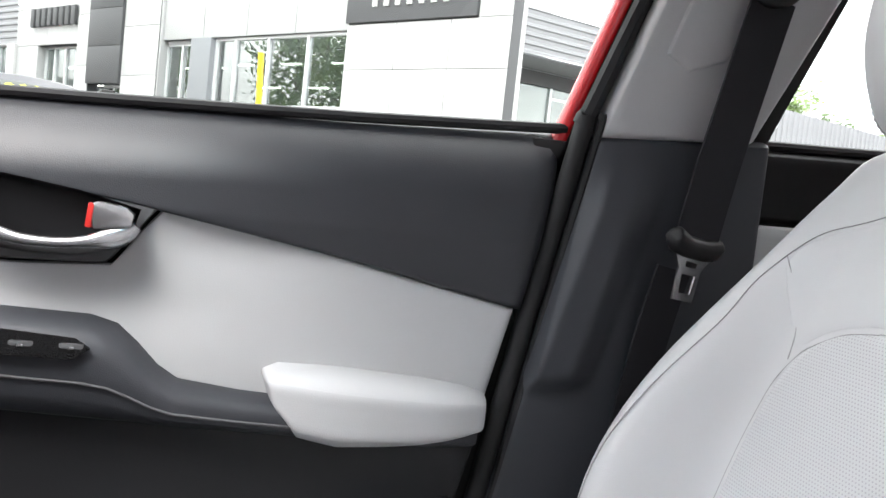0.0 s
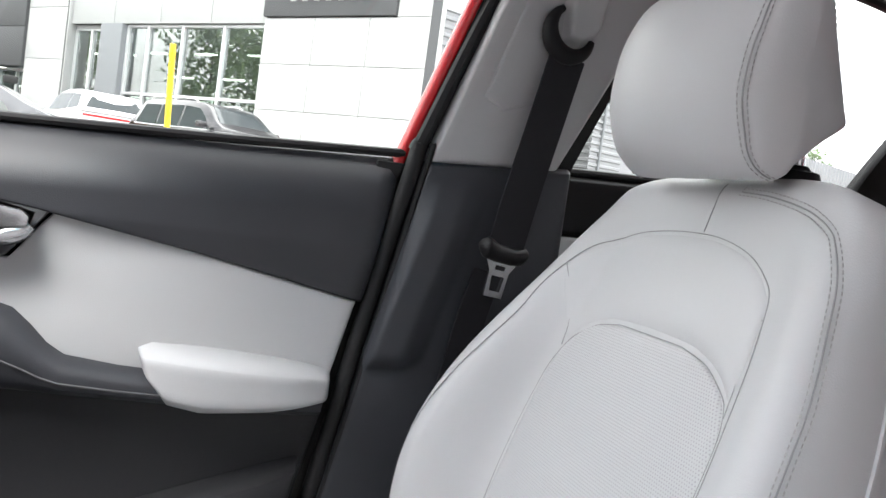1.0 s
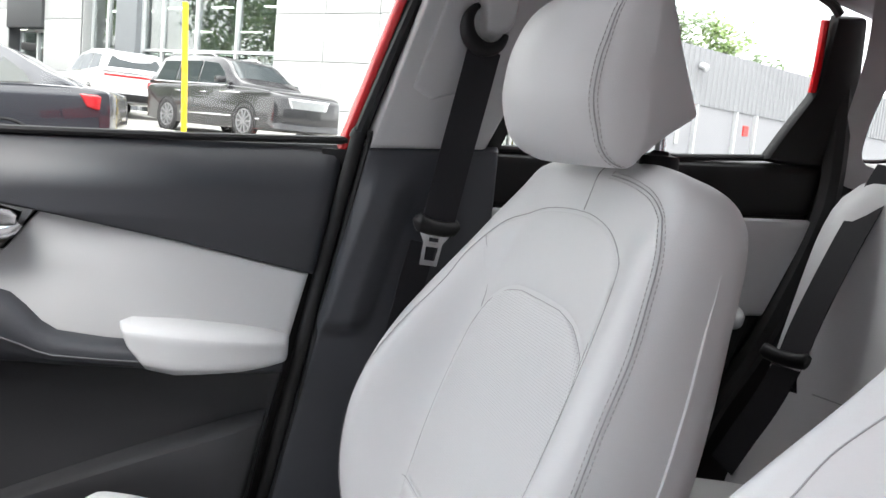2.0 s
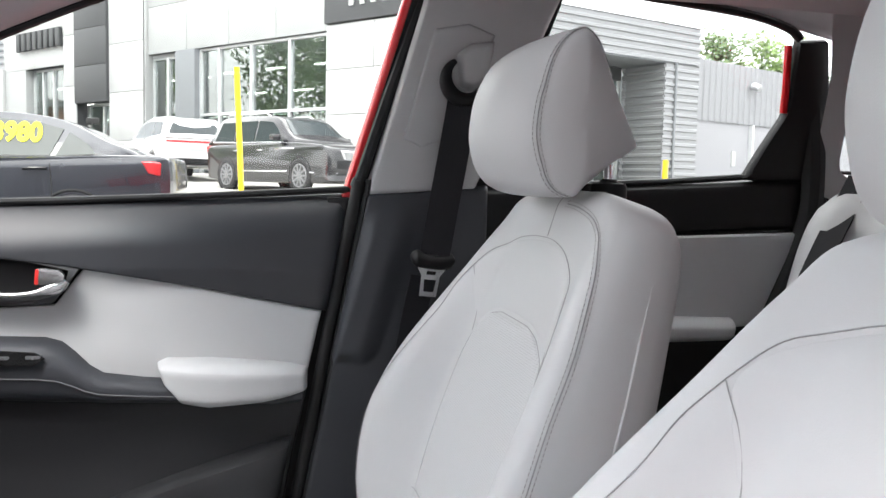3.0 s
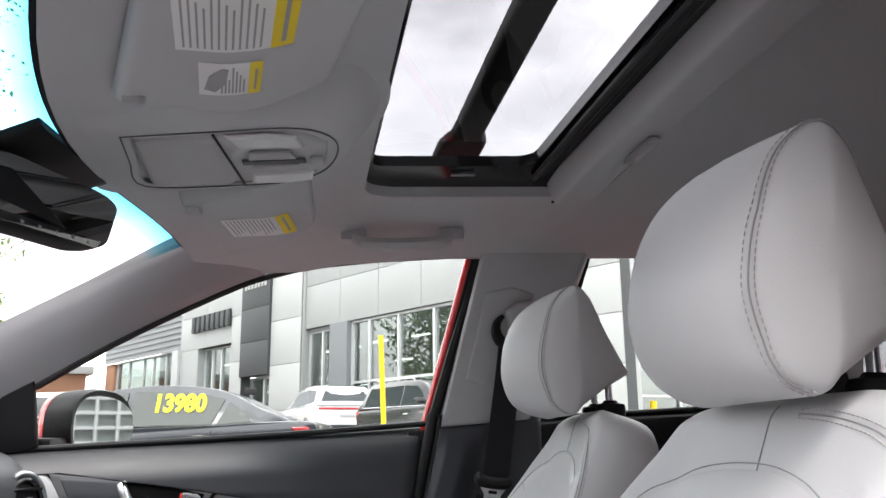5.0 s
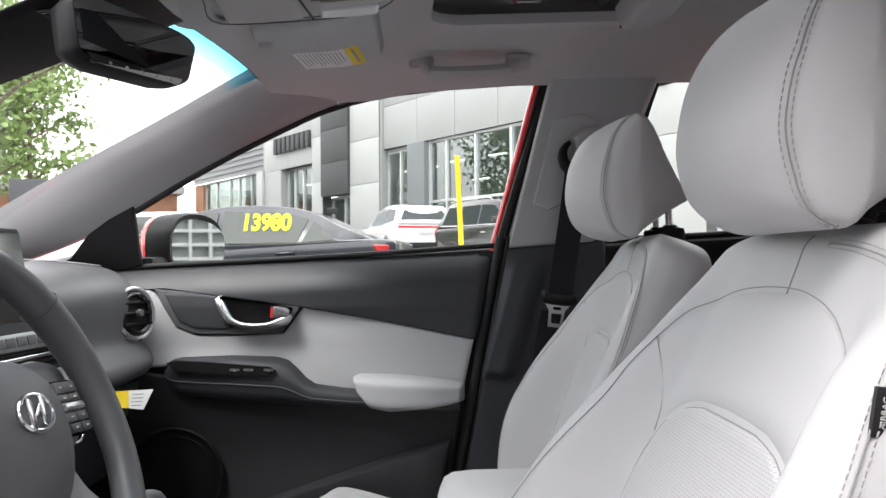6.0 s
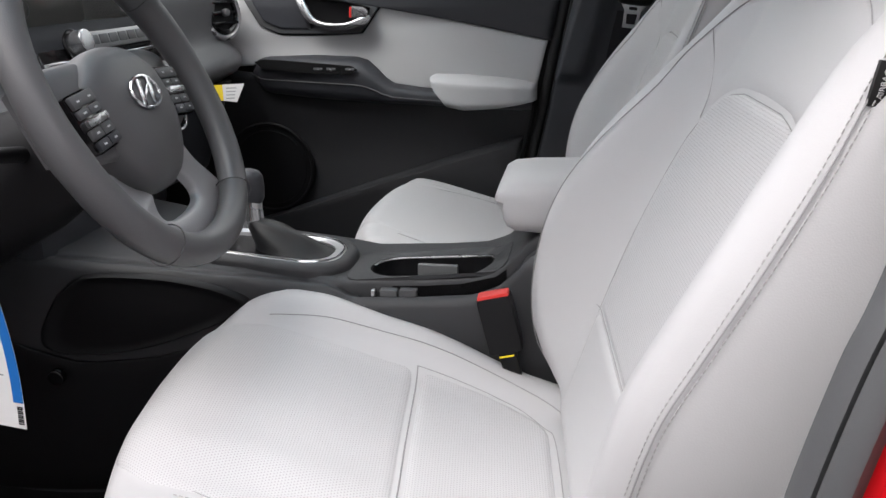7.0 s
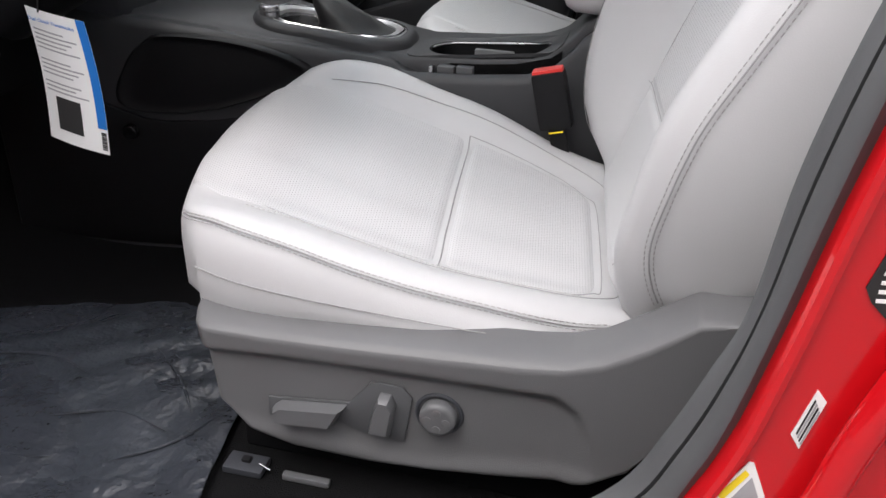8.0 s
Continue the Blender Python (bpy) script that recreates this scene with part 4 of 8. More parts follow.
def cush_pt(a, s, lift=0.0, out=-1):
    """Cushion top: a across in -1..1, s from the front (0) to the back (0.53)."""
    w = spline([(0, 0.225 if out < 0 else 0.246), (0.03, 0.242 if out < 0 else 0.251), (0.12, 0.256), (0.30, 0.252), (0.45, 0.235), (0.53, 0.215)], s)
    k = min(max((abs(a) - 0.52) / 0.34, 0), 1)
    k = k * k * (3 - 2 * k)
    edge = max(0, (abs(a) - 0.82) / 0.18)
    z = spline([(0, 0.588), (0.06, 0.588), (0.2, 0.553), (0.31, 0.522), (0.45, 0.490), (0.53, 0.482)], s)
    z += (0.030 if out < 0 else 0.008) * k * curve([(0, 0.0), (0.20, 0.75), (0.36, 1), (0.53, 0.6)], s)
    side = a * out
    near = curve([(0, 0.4), (0.06, 1), (0.30, 0.9), (0.50, 0.2)], s) * (1.0 if out < 0 else 0.2)
    if side > 0:
        z -= near * curve([(0, 0), (0.35, 0.008), (0.72, 0.030), (0.84, 0.026), (0.95, 0.010), (1, 0.006)], side)
    elif out < 0:
        z += curve([(0, 0.05), (0.05, 0.42), (0.12, 0.88), (0.18, 1), (0.28, 0.75), (0.45, 0)], s) * curve([(0, 0), (0.55, 0.0), (0.85, 0.022), (1, 0.026)], -side)
    z -= 0.050 * (1 - math.sqrt(max(0, 1 - edge * edge)))
    nose = 0.085 if out < 0 else 0.055
    front = max(0, (nose - s) / nose)
    z -= (0.060 if out < 0 else 0.070) * (1 - math.sqrt(max(0, 1 - front ** (2.4 if out < 0 else 2.1))))
    x = -0.345 + s + (0.045 if a * out > 0 else 0.070 if out < 0 else 0.050) * abs(a) ** (3.2 if out < 0 else 2.3) * max(0, 1 - s / 0.2) ** 1.5
    return Vector((x - lift * front, a * w, z + lift * (1 - 0.5 * front)))


def make_cushion(out):
    loops = []
    ss = [0, 0.0015, 0.004, 0.008, 0.014, 0.022, 0.032, 0.045, 0.06, 0.08, 0.10] + [0.12 + 0.02 * k for k in range(21)]
    for s in ss:
        top = [cush_pt(-1 + 2 * k / 40, s, 0, out) for k in range(41)]
        zb = 0.445 + 0.03 * s / 0.5
        r = top[-1]
        l = top[0]
        f = 0.0 if s > 0.03 else 0.02 * (1 - s / 0.03)
        low = [Vector((r.x + f, r.y + 0.004, lerp(r.z, zb, 0.35))), Vector((r.x + f * 1.5, r.y + 0.002, lerp(r.z, zb, 0.75))), Vector((r.x + f * 2, r.y - 0.008, zb)), Vector((l.x + f * 2, l.y + 0.008, zb)), Vector((l.x + f * 1.5, l.y - 0.002, lerp(l.z, zb, 0.75))), Vector((l.x + f, l.y - 0.004, lerp(l.z, zb, 0.35)))]
        loops.append(top + low)
    return rings(loops)


def stitch_pair(fn, pts, seat, n=70, gap=0.005):
    """A seam with a row of stitches on either side."""
    path = skin_path(fn, pts, n)
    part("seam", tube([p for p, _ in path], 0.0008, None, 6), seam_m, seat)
    bm = bmesh.new()
    for off in (-gap, gap):
        row = []
        for i, (p, q) in enumerate(path):
            d = path[min(i + 1, n - 1)][0] - path[max(i - 1, 0)][0]
            row.append((p + d.cross(q).normalized() * off + q * 0.0004, q))
        dashes(row, 0.0062, (0.0040, 0.0012), 0.0002, bm)
    part("stitching", bm, thread, seat)


def seat(cx, cy, dz, tip, fwd, skewed, out, label):
    """dz: cushion height; tip: further recline of the backrest in degrees; fwd, skewed: set of the back; out: side of the door."""
    st = thing("front_seat", label, "car seat", "front seats", at=(cx, cy, 0))
    NEAR["keys"] = [(0, -0.012), (0.05, 0.026), (0.11, 0.046), (0.20, 0.063), (0.27, 0.061), (0.35, 0.054), (0.44, 0.042), (0.50, 0.030), (0.56, 0.008), (0.62, 0.0)] if out < 0 else [(0, -0.012), (0.05, 0.012), (0.11, 0.028), (0.20, 0.039), (0.27, 0.037), (0.35, 0.030), (0.44, 0.020), (0.50, 0.013), (0.56, 0.004), (0.62, 0.0)]
    bk = part("backrest", make_back(), leather, st, "light grey leather backrest", 60)
    pw = lambda v: spline([(0, 0.58), (0.12, 0.62), (0.24, 0.64), (0.45, 0.64)], v) * max(0.0, 1 - max(0, (v - 0.345) / 0.0915) ** 2.9) ** (1 / 2.9)
    part("backrest_insert", puffed(back_front, lambda v: -1.02 * pw(v), lambda v: 0.95 * pw(v), 0.136, 0.4355, 40, 70, 0.004, 0.010), leather_perf, st, "perforated leather backrest insert", 80)
    part("backrest_lower_panel", puffed(back_front, lambda v: -1.02 * pw(v), lambda v: 0.95 * pw(v), 0.0, 0.134, 40, 24, 0.003, 0.010), leather, st, "smooth leather panel below the insert", 80)
    part("seam", tube([p for p, _ in skin_path(back_front, [(-pw(0.135) + 2 * pw(0.135) * i / 12, 0.135) for i in range(13)], 40, 0.0003)], 0.0006, None, 6), seam_m, st)

    def yoke_w(v):
        return arch(v, 0.30, YOKE_TOP, 0.66, 0.74, 2.4)

    # yoke: an arch between the insert and the upper seam
    bm = bmesh.new()
    n, m = 64, 12
    rows = []
    outer = [(-0.64, 0.476), (-0.62, 0.497), (-0.54, 0.519), (-0.40, 0.537), (-0.20, 0.548), (0, 0.551), (0.25, 0.549), (0.48, 0.542), (0.66, 0.527), (0.76, 0.505), (0.80, 0.480)]
    outer = [(a, v + (0.008 if out < 0 else 0.0)) for a, v in outer]
    crown = [(pw(v), v + 0.0015) for v in (0.388, 0.402, 0.414, 0.423, 0.4295, 0.4335)]
    inner = [(-1.02 * a, v) for a, v in crown] + [(0.0, 0.4375)] + [(0.95 * a, v) for a, v in reversed(crown)]
    so, si = smooth_path([(*p, 0) for p in outer], n), smooth_path([(*p, 0) for p in inner], n)
    for i in range(n + 1):
        row = []
        for j in range(m + 1):
            t = 0.5 - 0.5 * math.cos(math.pi * j / m)
            p = si[i].lerp(so[i], t)
            e = min(1, min(t, 1 - t) / 0.16) * min(1, min(i, n - i) / 6)
            row.append(bm.verts.new(back_front(p.x, p.y, 0.0035 * math.sqrt(max(0, 1 - (1 - e) ** 2)) - 0.003 * (1 - e))))
        rows.append(row)
    for r, s in zip(rows, rows[1:]):
        for j in range(m):
            bm.faces.new((r[j], s[j], s[j + 1], r[j + 1]))
    part("backrest_yoke", bm, leather, st, "smooth leather panel above the insert", 80)
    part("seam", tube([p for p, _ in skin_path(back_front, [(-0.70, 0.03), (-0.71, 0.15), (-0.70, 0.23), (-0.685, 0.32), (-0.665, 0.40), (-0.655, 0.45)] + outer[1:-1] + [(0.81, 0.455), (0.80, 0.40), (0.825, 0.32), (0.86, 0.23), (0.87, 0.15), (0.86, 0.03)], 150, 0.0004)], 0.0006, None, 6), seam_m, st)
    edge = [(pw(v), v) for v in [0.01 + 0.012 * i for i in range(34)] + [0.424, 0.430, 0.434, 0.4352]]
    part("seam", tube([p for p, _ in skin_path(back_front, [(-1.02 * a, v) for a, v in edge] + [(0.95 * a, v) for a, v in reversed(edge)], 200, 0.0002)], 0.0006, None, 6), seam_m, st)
    for side in ([(0.79, 0.482), (0.70, 0.455), (0.63, 0.420), (0.60, 0.390)], [(-0.63, 0.480), (-0.615, 0.455), (-0.62, 0.420), (-0.63, 0.390)]):
        part("seam", tube([p for p, _ in skin_path(back_front, side, 20, 0.0006)], 0.0006, None, 6), seam_m, st)
    part("seam", tube([p for p, _ in skin_path(back_front, [(-0.04, 0.553), (-0.03, 0.59), (-0.02, 0.63)], 12, 0.0004)], 0.0006, None, 6), seam_m, st)
    for k in (-1, 1):
        line = [(u - (0.010 if out > 0 and v > 0.3 else 0), v) for u, v in FLANK_SEAM] if k < 0 else [(max(u, 0.0) + 0.012, v) for u, v in FLANK_SEAM[:-5]]
        stitch_pair(lambda u, v, lift=0.0, k=k: skin(u, v, lift, k), line, st, 160, 0.0042)
        part("side_piping", tube([back_pt(k * (back_w(v) + 0.0008), back_t(v) * 0.52, v) for v in [0.16 + 0.022 * i for i in range(18)]], [0.0022 * min(1, (17 - i) / 3) + 0.0001 for i in range(18)], None, 6), leather, st)
    # headrest
    HEAD_BOW["depth"] = 0.034 if out < 0 else 0.050
    hr = part("headrest", make_head(), leather, st, "light grey leather headrest", 60)
    for k in ((-1, 1) if out > 0 else (-1,)):
        stitch = bmesh.new()
        base = head_loop(k * 0.1065, 0.975, 96)[2:58]
        c = Vector((0.345, 0, 1.180))
        nrm = [((p - c) * Vector((1, 0, 1)) + Vector((0, k * 0.06, 0))).normalized() for p in base]
        part("seam", tube([p + q * 0.0008 for p, q in zip(base, nrm)], 0.0008, None, 6), seam_m, hr)
        for y, f in ((0.1038, 0.9845), (0.1086, 0.962)):
            row = head_loop(k * y, f, 96)[2:58]
            dashes([(p + q * 0.0008, q) for p, q in zip(row, nrm)], 0.0062, (0.004, 0.0012), 0.0003, stitch)
        part("stitching", stitch, thread, hr)
    for k in (-1, 1):
        part("headrest_post", tube([(0.408, k * 0.055, 1.07), (0.406, k * 0.055, 1.13), (0.396, k * 0.055, 1.18)], 0.006, None, 12), chrome, st, "chrome headrest post")
        part("post_collar", rings([[(0.408 + 0.024 * f * math.cos(b), k * 0.055 + 0.0165 * f * math.sin(b), z) for b in (2 * math.pi * q / 24 for q in range(24))] for f, z in ((1.0, 1.078), (1.0, 1.094), (0.92, 1.098), (0.55, 1.100), (0.40, 1.104), (0.30, 1.104))]), black_trim, st, "black oval post collar")
    turn = Matrix.Translation((0.165, 0, 0.505)) @ Matrix.Rotation(radians(tip), 4, "Y") @ Matrix.Translation((-0.165, 0, -0.505)) @ Matrix(((1, -skewed, 0, -fwd), (0, 1, 0, 0), (0, 0, 1, 0), (0, 0, 0, 1)))
    if tip or fwd:
        firm = Matrix.Translation((0.165, 0, 0.505)) @ Matrix.Rotation(radians(tip), 4, "Y") @ Matrix.Translation((-0.165 - fwd * 0.33, 0, -0.505))
        for o in st.children_recursive:
            o.data.transform(firm if o.name.startswith(("headrest", "post_")) or o.parent == hr else turn)
    # cushion
    m = Matrix(((1, -skewed * 1.2, 0, 0.080 if out > 0 else 0), (0, 1, 0, 0), (0, 0, 1, dz - (0.005 if out > 0 else 0)), (0, 0, 0, 1)))

    def cush(a, s, lift=0.0):
        return m @ cush_pt(a, s, lift, out)

    bm = make_cushion(out)
    bm.transform(m)
    part("cushion", bm, leather, st, "light grey leather seat cushion", 60)
    wide, slim = (lambda s: linear([(0, 0.60), (0.06, 0.72), (0.2, 0.70), (0.3, 0.66)], s)), (lambda s: linear([(0, 0.52), (0.1, 0.63), (0.3, 0.64)], s))
    wide2, slim2 = (lambda s: spline([(0.31, 0.66), (0.40, 0.67), (0.46, 0.66), (0.485, 0.54)], s)), (lambda s: spline([(0.31, 0.64), (0.40, 0.62), (0.46, 0.54), (0.485, 0.38)], s))
    lo, hi = (slim, wide) if out > 0 else (wide, slim)
    lo2, hi2 = (slim2, wide2) if out > 0 else (wide2, slim2)
    part("cushion_insert", puffed(cush, lambda s: -lo(s), hi, 0.006, 0.309, 40, 50, 0.003 if out < 0 else 0.002, 0.014), leather_perf, st, "perforated leather front insert", 80)
    part("cushion_insert", puffed(cush, lambda s: -lo2(s), hi2, 0.311, 0.483, 40, 34, 0.003, 0.014), leather_perf, st, "perforated leather rear insert", 80)
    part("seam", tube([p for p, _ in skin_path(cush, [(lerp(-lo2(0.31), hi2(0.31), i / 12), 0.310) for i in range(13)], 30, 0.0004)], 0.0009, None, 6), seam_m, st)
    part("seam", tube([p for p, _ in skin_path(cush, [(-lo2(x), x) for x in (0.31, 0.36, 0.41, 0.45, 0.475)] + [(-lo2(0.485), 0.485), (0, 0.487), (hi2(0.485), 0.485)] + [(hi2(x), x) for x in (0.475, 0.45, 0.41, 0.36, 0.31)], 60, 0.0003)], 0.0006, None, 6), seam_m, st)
    bm = bmesh.new()
    dashes(skin_path(cush, [(out * (w + 0.035), x) for w, x in ((0.71, 0.10), (0.70, 0.20), (0.66, 0.31), (0.67, 0.40), (0.66, 0.46))], 60, 0.0006), 0.0062, (0.0040, 0.0012), 0.0002, bm)
    part("stitching", bm, thread, st)
    for k in (-1, 1):
        stitch_pair(cush, [(k * 0.90, 0.014), (k * 0.950, 0.036), (k * 0.970, 0.10), (k * 0.976, 0.25), (k * 0.965, 0.40), (k * 0.935, 0.49)], st, 110, 0.0030)
        part("seam", tube([p for p, _ in skin_path(cush, [(k * 0.67, 0.10), (k * 0.72, 0.18), (k * 0.75, 0.28), (k * 0.75, 0.38), (k * 0.72, 0.45), (k * 0.64, 0.495), (k * 0.5, 0.51)], 60, 0.0004)], 0.0006, None, 6), seam_m, st)
        flank = [m @ Vector((cush_pt(k, s, 0, out).x, cush_pt(k, s, 0, out).y + k * 0.0045, linear([(0, 0.512), (0.1, 0.507), (0.3, 0.494), (0.5, 0.478)], s))) for s in [0.03 + 0.02 * i for i in range(22)]]
        part("seam", tube(flank, 0.0006, None, 6), seam_m, st)
    # side shields and base
    for k in (-1, 1):
        keys_t = [(-0.252, 0.474), (-0.16, 0.477), (-0.085, 0.481), (0.025, 0.488), (0.10, 0.493), (0.135, 0.498), (0.166, 0.510), (0.202, 0.534), (0.240, 0.562), (0.285, 0.566), (0.31, 0.562)]
        keys_b = [(-0.230, 0.375), (-0.190, 0.335), (-0.145, 0.319), (-0.065, 0.317), (0.010, 0.324), (0.08, 0.332), (0.15, 0.342), (0.20, 0.370), (0.242, 0.44), (0.285, 0.53), (0.31, 0.565)]

        def shield(x, z, d, k=k):
            crest = linear([(-0.22, 0.446), (-0.146, 0.451), (-0.03, 0.455), (0.07, 0.457), (0.125, 0.458), (0.146, 0.445), (0.16, 0.42)], x)
            low = min(max((crest - z) / 0.012, 0), 1)
            fore = min(max((0.165 - x) / 0.03, 0), 1)
            foot = math.exp(-((z - linear([(-0.2, 0.345), (0.0, 0.335), (0.15, 0.36)], x)) / 0.012) ** 2)
            out = 0.289 - 0.009 * low * low * (3 - 2 * low) * fore + 0.004 * foot
            return (x, k * (out + d), z + dz)

        part("side_shield", panel(keys_t, keys_b, shield, 100, 44, 0.018, 0.05), shield_m, st, "dark grey plastic seat side shield")
    part("seat_base", box(-0.235, 0.20, -0.25, 0.25, 0.345 + dz, 0.47 + dz, 0.02), black_trim, st, "black seat base")
    for k in (-1, 1):
        rail = part("seat_rail", box(-0.22, 0.26, k * 0.215 - 0.022, k * 0.215 + 0.022, 0.277, 0.35 + dz, 0.004), black_trim, st, "black steel seat rail")
    return st


seat(0.006, 0.372, 0.014, 0.0, 0.0, 0.0, 1, "light grey leather passenger seat beside the door")
driver_seat = seat(0.012, -0.348, 0.0, 3.5, 0.018, 0.09, -1, "light grey leather driver seat with power switches")

# power switches on the driver seat's outer shield
SW_Y = -0.348 - 0.281
for pts, d, nm, lb, mt in (
    ([(-0.163, 0.352), (-0.085, 0.360), (-0.06, 0.352), (-0.018, 0.350), (-0.010, 0.405), (-0.020, 0.417), (-0.052, 0.417), (-0.075, 0.387), (-0.163, 0.376)], 0.0008, "switch_bezel", "dark bezel round the seat switches", dark_mid),):
    part(nm, plate(pts, lambda x, z, dd: (x - 0.001, SW_Y + 0.346 - dd, z + 0.016), -0.002, d, 0.0008), mt, driver_seat, lb)


def knob_loft(pts, y0, y1, inset):
    lo = [(x - 0.001, SW_Y + 0.348 - y0, z + 0.016) for x, z in pts]
    cx, cz = sum(p[0] for p in pts) / len(pts), sum(p[1] for p in pts) / len(pts)
    mid = [(x - 0.001, SW_Y + 0.348 - y1 * 0.55, z + 0.016) for x, z in pts]
    hi = [(lerp(x, cx, inset) - 0.001, SW_Y + 0.348 - y1, lerp(z, cz, inset) + 0.016) for x, z in pts]
    return rings([lo, mid, hi])


part("slide_switch", knob_loft([(-0.155, 0.354), (-0.090, 0.360), (-0.078, 0.384), (-0.148, 0.375), (-0.156, 0.368)], 0, 0.018, 0.12), silver_grey := surface("grey switch plastic", (0.11, 0.112, 0.116), 0.42), driver_seat, "grey slide switch")
part("recline_switch", knob_loft([(-0.054, 0.357), (-0.032, 0.357), (-0.026, 0.396), (-0.031, 0.407), (-0.042, 0.407), (-0.048, 0.390)], 0, 0.016, 0.22), silver_grey, driver_seat, "grey recline switch")
part("lumbar_ring", ring((0.016, SW_Y + 0.348, 0.407), (0, 1, 0), 0.0225, 0.0022, 36, 8), dark_trim, driver_seat)
part("lumbar_switch", disc((0.016, SW_Y + 0.348 - 0.005, 0.407), (0, 1, 0), 0.0185, 0.016, 32, 0.005), silver_grey, driver_seat, "round grey lumbar switch")
for q in range(4):
    c, n = math.cos(math.pi * q / 2), math.sin(math.pi * q / 2)
    part("lumbar_dimple", disc((0.016 + 0.0095 * c, SW_Y + 0.348 - 0.0128, 0.407 + 0.0095 * n), (0, 1, 0), 0.0042, 0.0012, 16, 0.0004), shield_m, driver_seat)
part("airbag_tag", box(-0.0075, 0.0075, -0.0015, 0.0015, -0.015, 0.015, 0.0008, m=Matrix.Translation((0.339, -0.2270, 0.957)) @ Matrix.Rotation(radians(9), 4, "Y") @ Matrix.Rotation(radians(18), 4, "Z")), ink, driver_seat, "black woven tag on the backrest")


def words(text, size, m, material, parent, name="lettering", depth=0.0002, bold=0.0):
    cu = bpy.data.curves.new(name, "FONT")
    cu.offset = bold
    cu.body, cu.size, cu.extrude, cu.align_x, cu.align_y = text, size, depth, "CENTER", "CENTER"
    tmp = bpy.data.objects.new(name, cu)
    scene.collection.objects.link(tmp)
    me = bpy.data.meshes.new_from_object(tmp.evaluated_get(bpy.context.evaluated_depsgraph_get()))
    bpy.data.objects.remove(tmp)
    me.transform(m)
    me.materials.clear()
    me.materials.append(material)
    ob = new(name, me)
    ob.parent = parent
    return ob


words("AIRBAG", 0.0056, Matrix.Translation((0.339, -0.2293, 0.957)) @ Matrix.Rotation(radians(9), 4, "Y") @ Matrix.Rotation(radians(18), 4, "Z") @ Matrix.Rotation(radians(90), 4, "X") @ Matrix.Rotation(radians(90), 4, "Z"), white_paper, driver_seat)

# rear bench
bench = thing("rear_bench", "light grey leather rear bench seat with black belts", "car seat")
bl = []
for x, z in ((0.62, 0.54), (0.64, 0.58), (0.70, 0.605), (0.85, 0.585), (1.05, 0.565), (1.10, 0.54)):
    bl.append([(x, y, z - 0.02 * (abs(y) > 0.55)) for y in (-0.62, -0.55, -0.3, -0.02, 0.02, 0.3, 0.55, 0.62)] + [(x, 0.62, 0.40), (x, -0.62, 0.40)])
part("cushion", rings(bl), leather, bench, "light grey rear cushion")


def bench_back(y0, y1, edge):
    """edge: how far the outer bolsters stand forward."""
    loops = []
    for k in range(24):
        t = k / 23
        z = lerp(0.57, 1.11, t)
        x = lerp(0.845, 1.005, t) + 0.02 * math.cos(math.pi * t) + 0.05 * max(0, (t - 0.88) / 0.12) ** 2
        w = 0.04 * max(0, (t - 0.75) / 0.25) ** 2
        ys = [lerp(y0 + w, y1 - w, j / 20) for j in range(21)]
        row = []
        for j in range(21):
            q = abs(2 * j / 20 - 1)
            b = min(max((q - 0.45) / 0.35, 0), 1)
            r = max(0, (q - 0.86) / 0.14)
            row.append((x - edge * b * b * (3 - 2 * b) * (1 - 0.4 * t) + 0.05 * (1 - math.sqrt(max(0, 1 - r * r))) , ys[j], z))
        loops.append(row + [(x + 0.12, ys[-1], z - 0.02), (x + 0.12, ys[0], z - 0.02)])
    return rings(loops)


part("backrest", bench_back(-0.62, -0.16, 0.07), leather, bench, "light grey rear backrest", 70)
part("backrest", bench_back(-0.155, 0.155, 0.02), leather, bench, "light grey middle backrest", 70)
part("backrest", bench_back(0.16, 0.655, 0.07), leather, bench, "light grey rear backrest", 70)
part("seam", tube([(0.870, 0.25, 0.76), (0.868, 0.40, 0.76), (0.842, 0.51, 0.76)], 0.0012), seam_m, bench)
part("child_anchor", disc((0.855, 0.45, 0.700), (1, 0, -0.2), 0.010, 0.008, 18, 0.002), leather, bench, "round grey anchor cap")


def belt_strip(pts, w, across, bm=None, th=0.0016):
    """Webbing through pts; across is its width direction."""
    pts = smooth_path(pts, 40)
    ax = Vector(across).normalized()
    loops = []
    for i, p in enumerate(pts):
        d = (pts[min(i + 1, len(pts) - 1)] - pts[max(i - 1, 0)]).normalized()
        a = (ax - d * ax.dot(d)).normalized()
        nn = d.cross(a).normalized()
        loops.append([p + a * w / 2 + nn * th, p - a * w / 2 + nn * th, p - a * w / 2 - nn * th, p + a * w / 2 - nn * th])
    return rings(loops, bm)


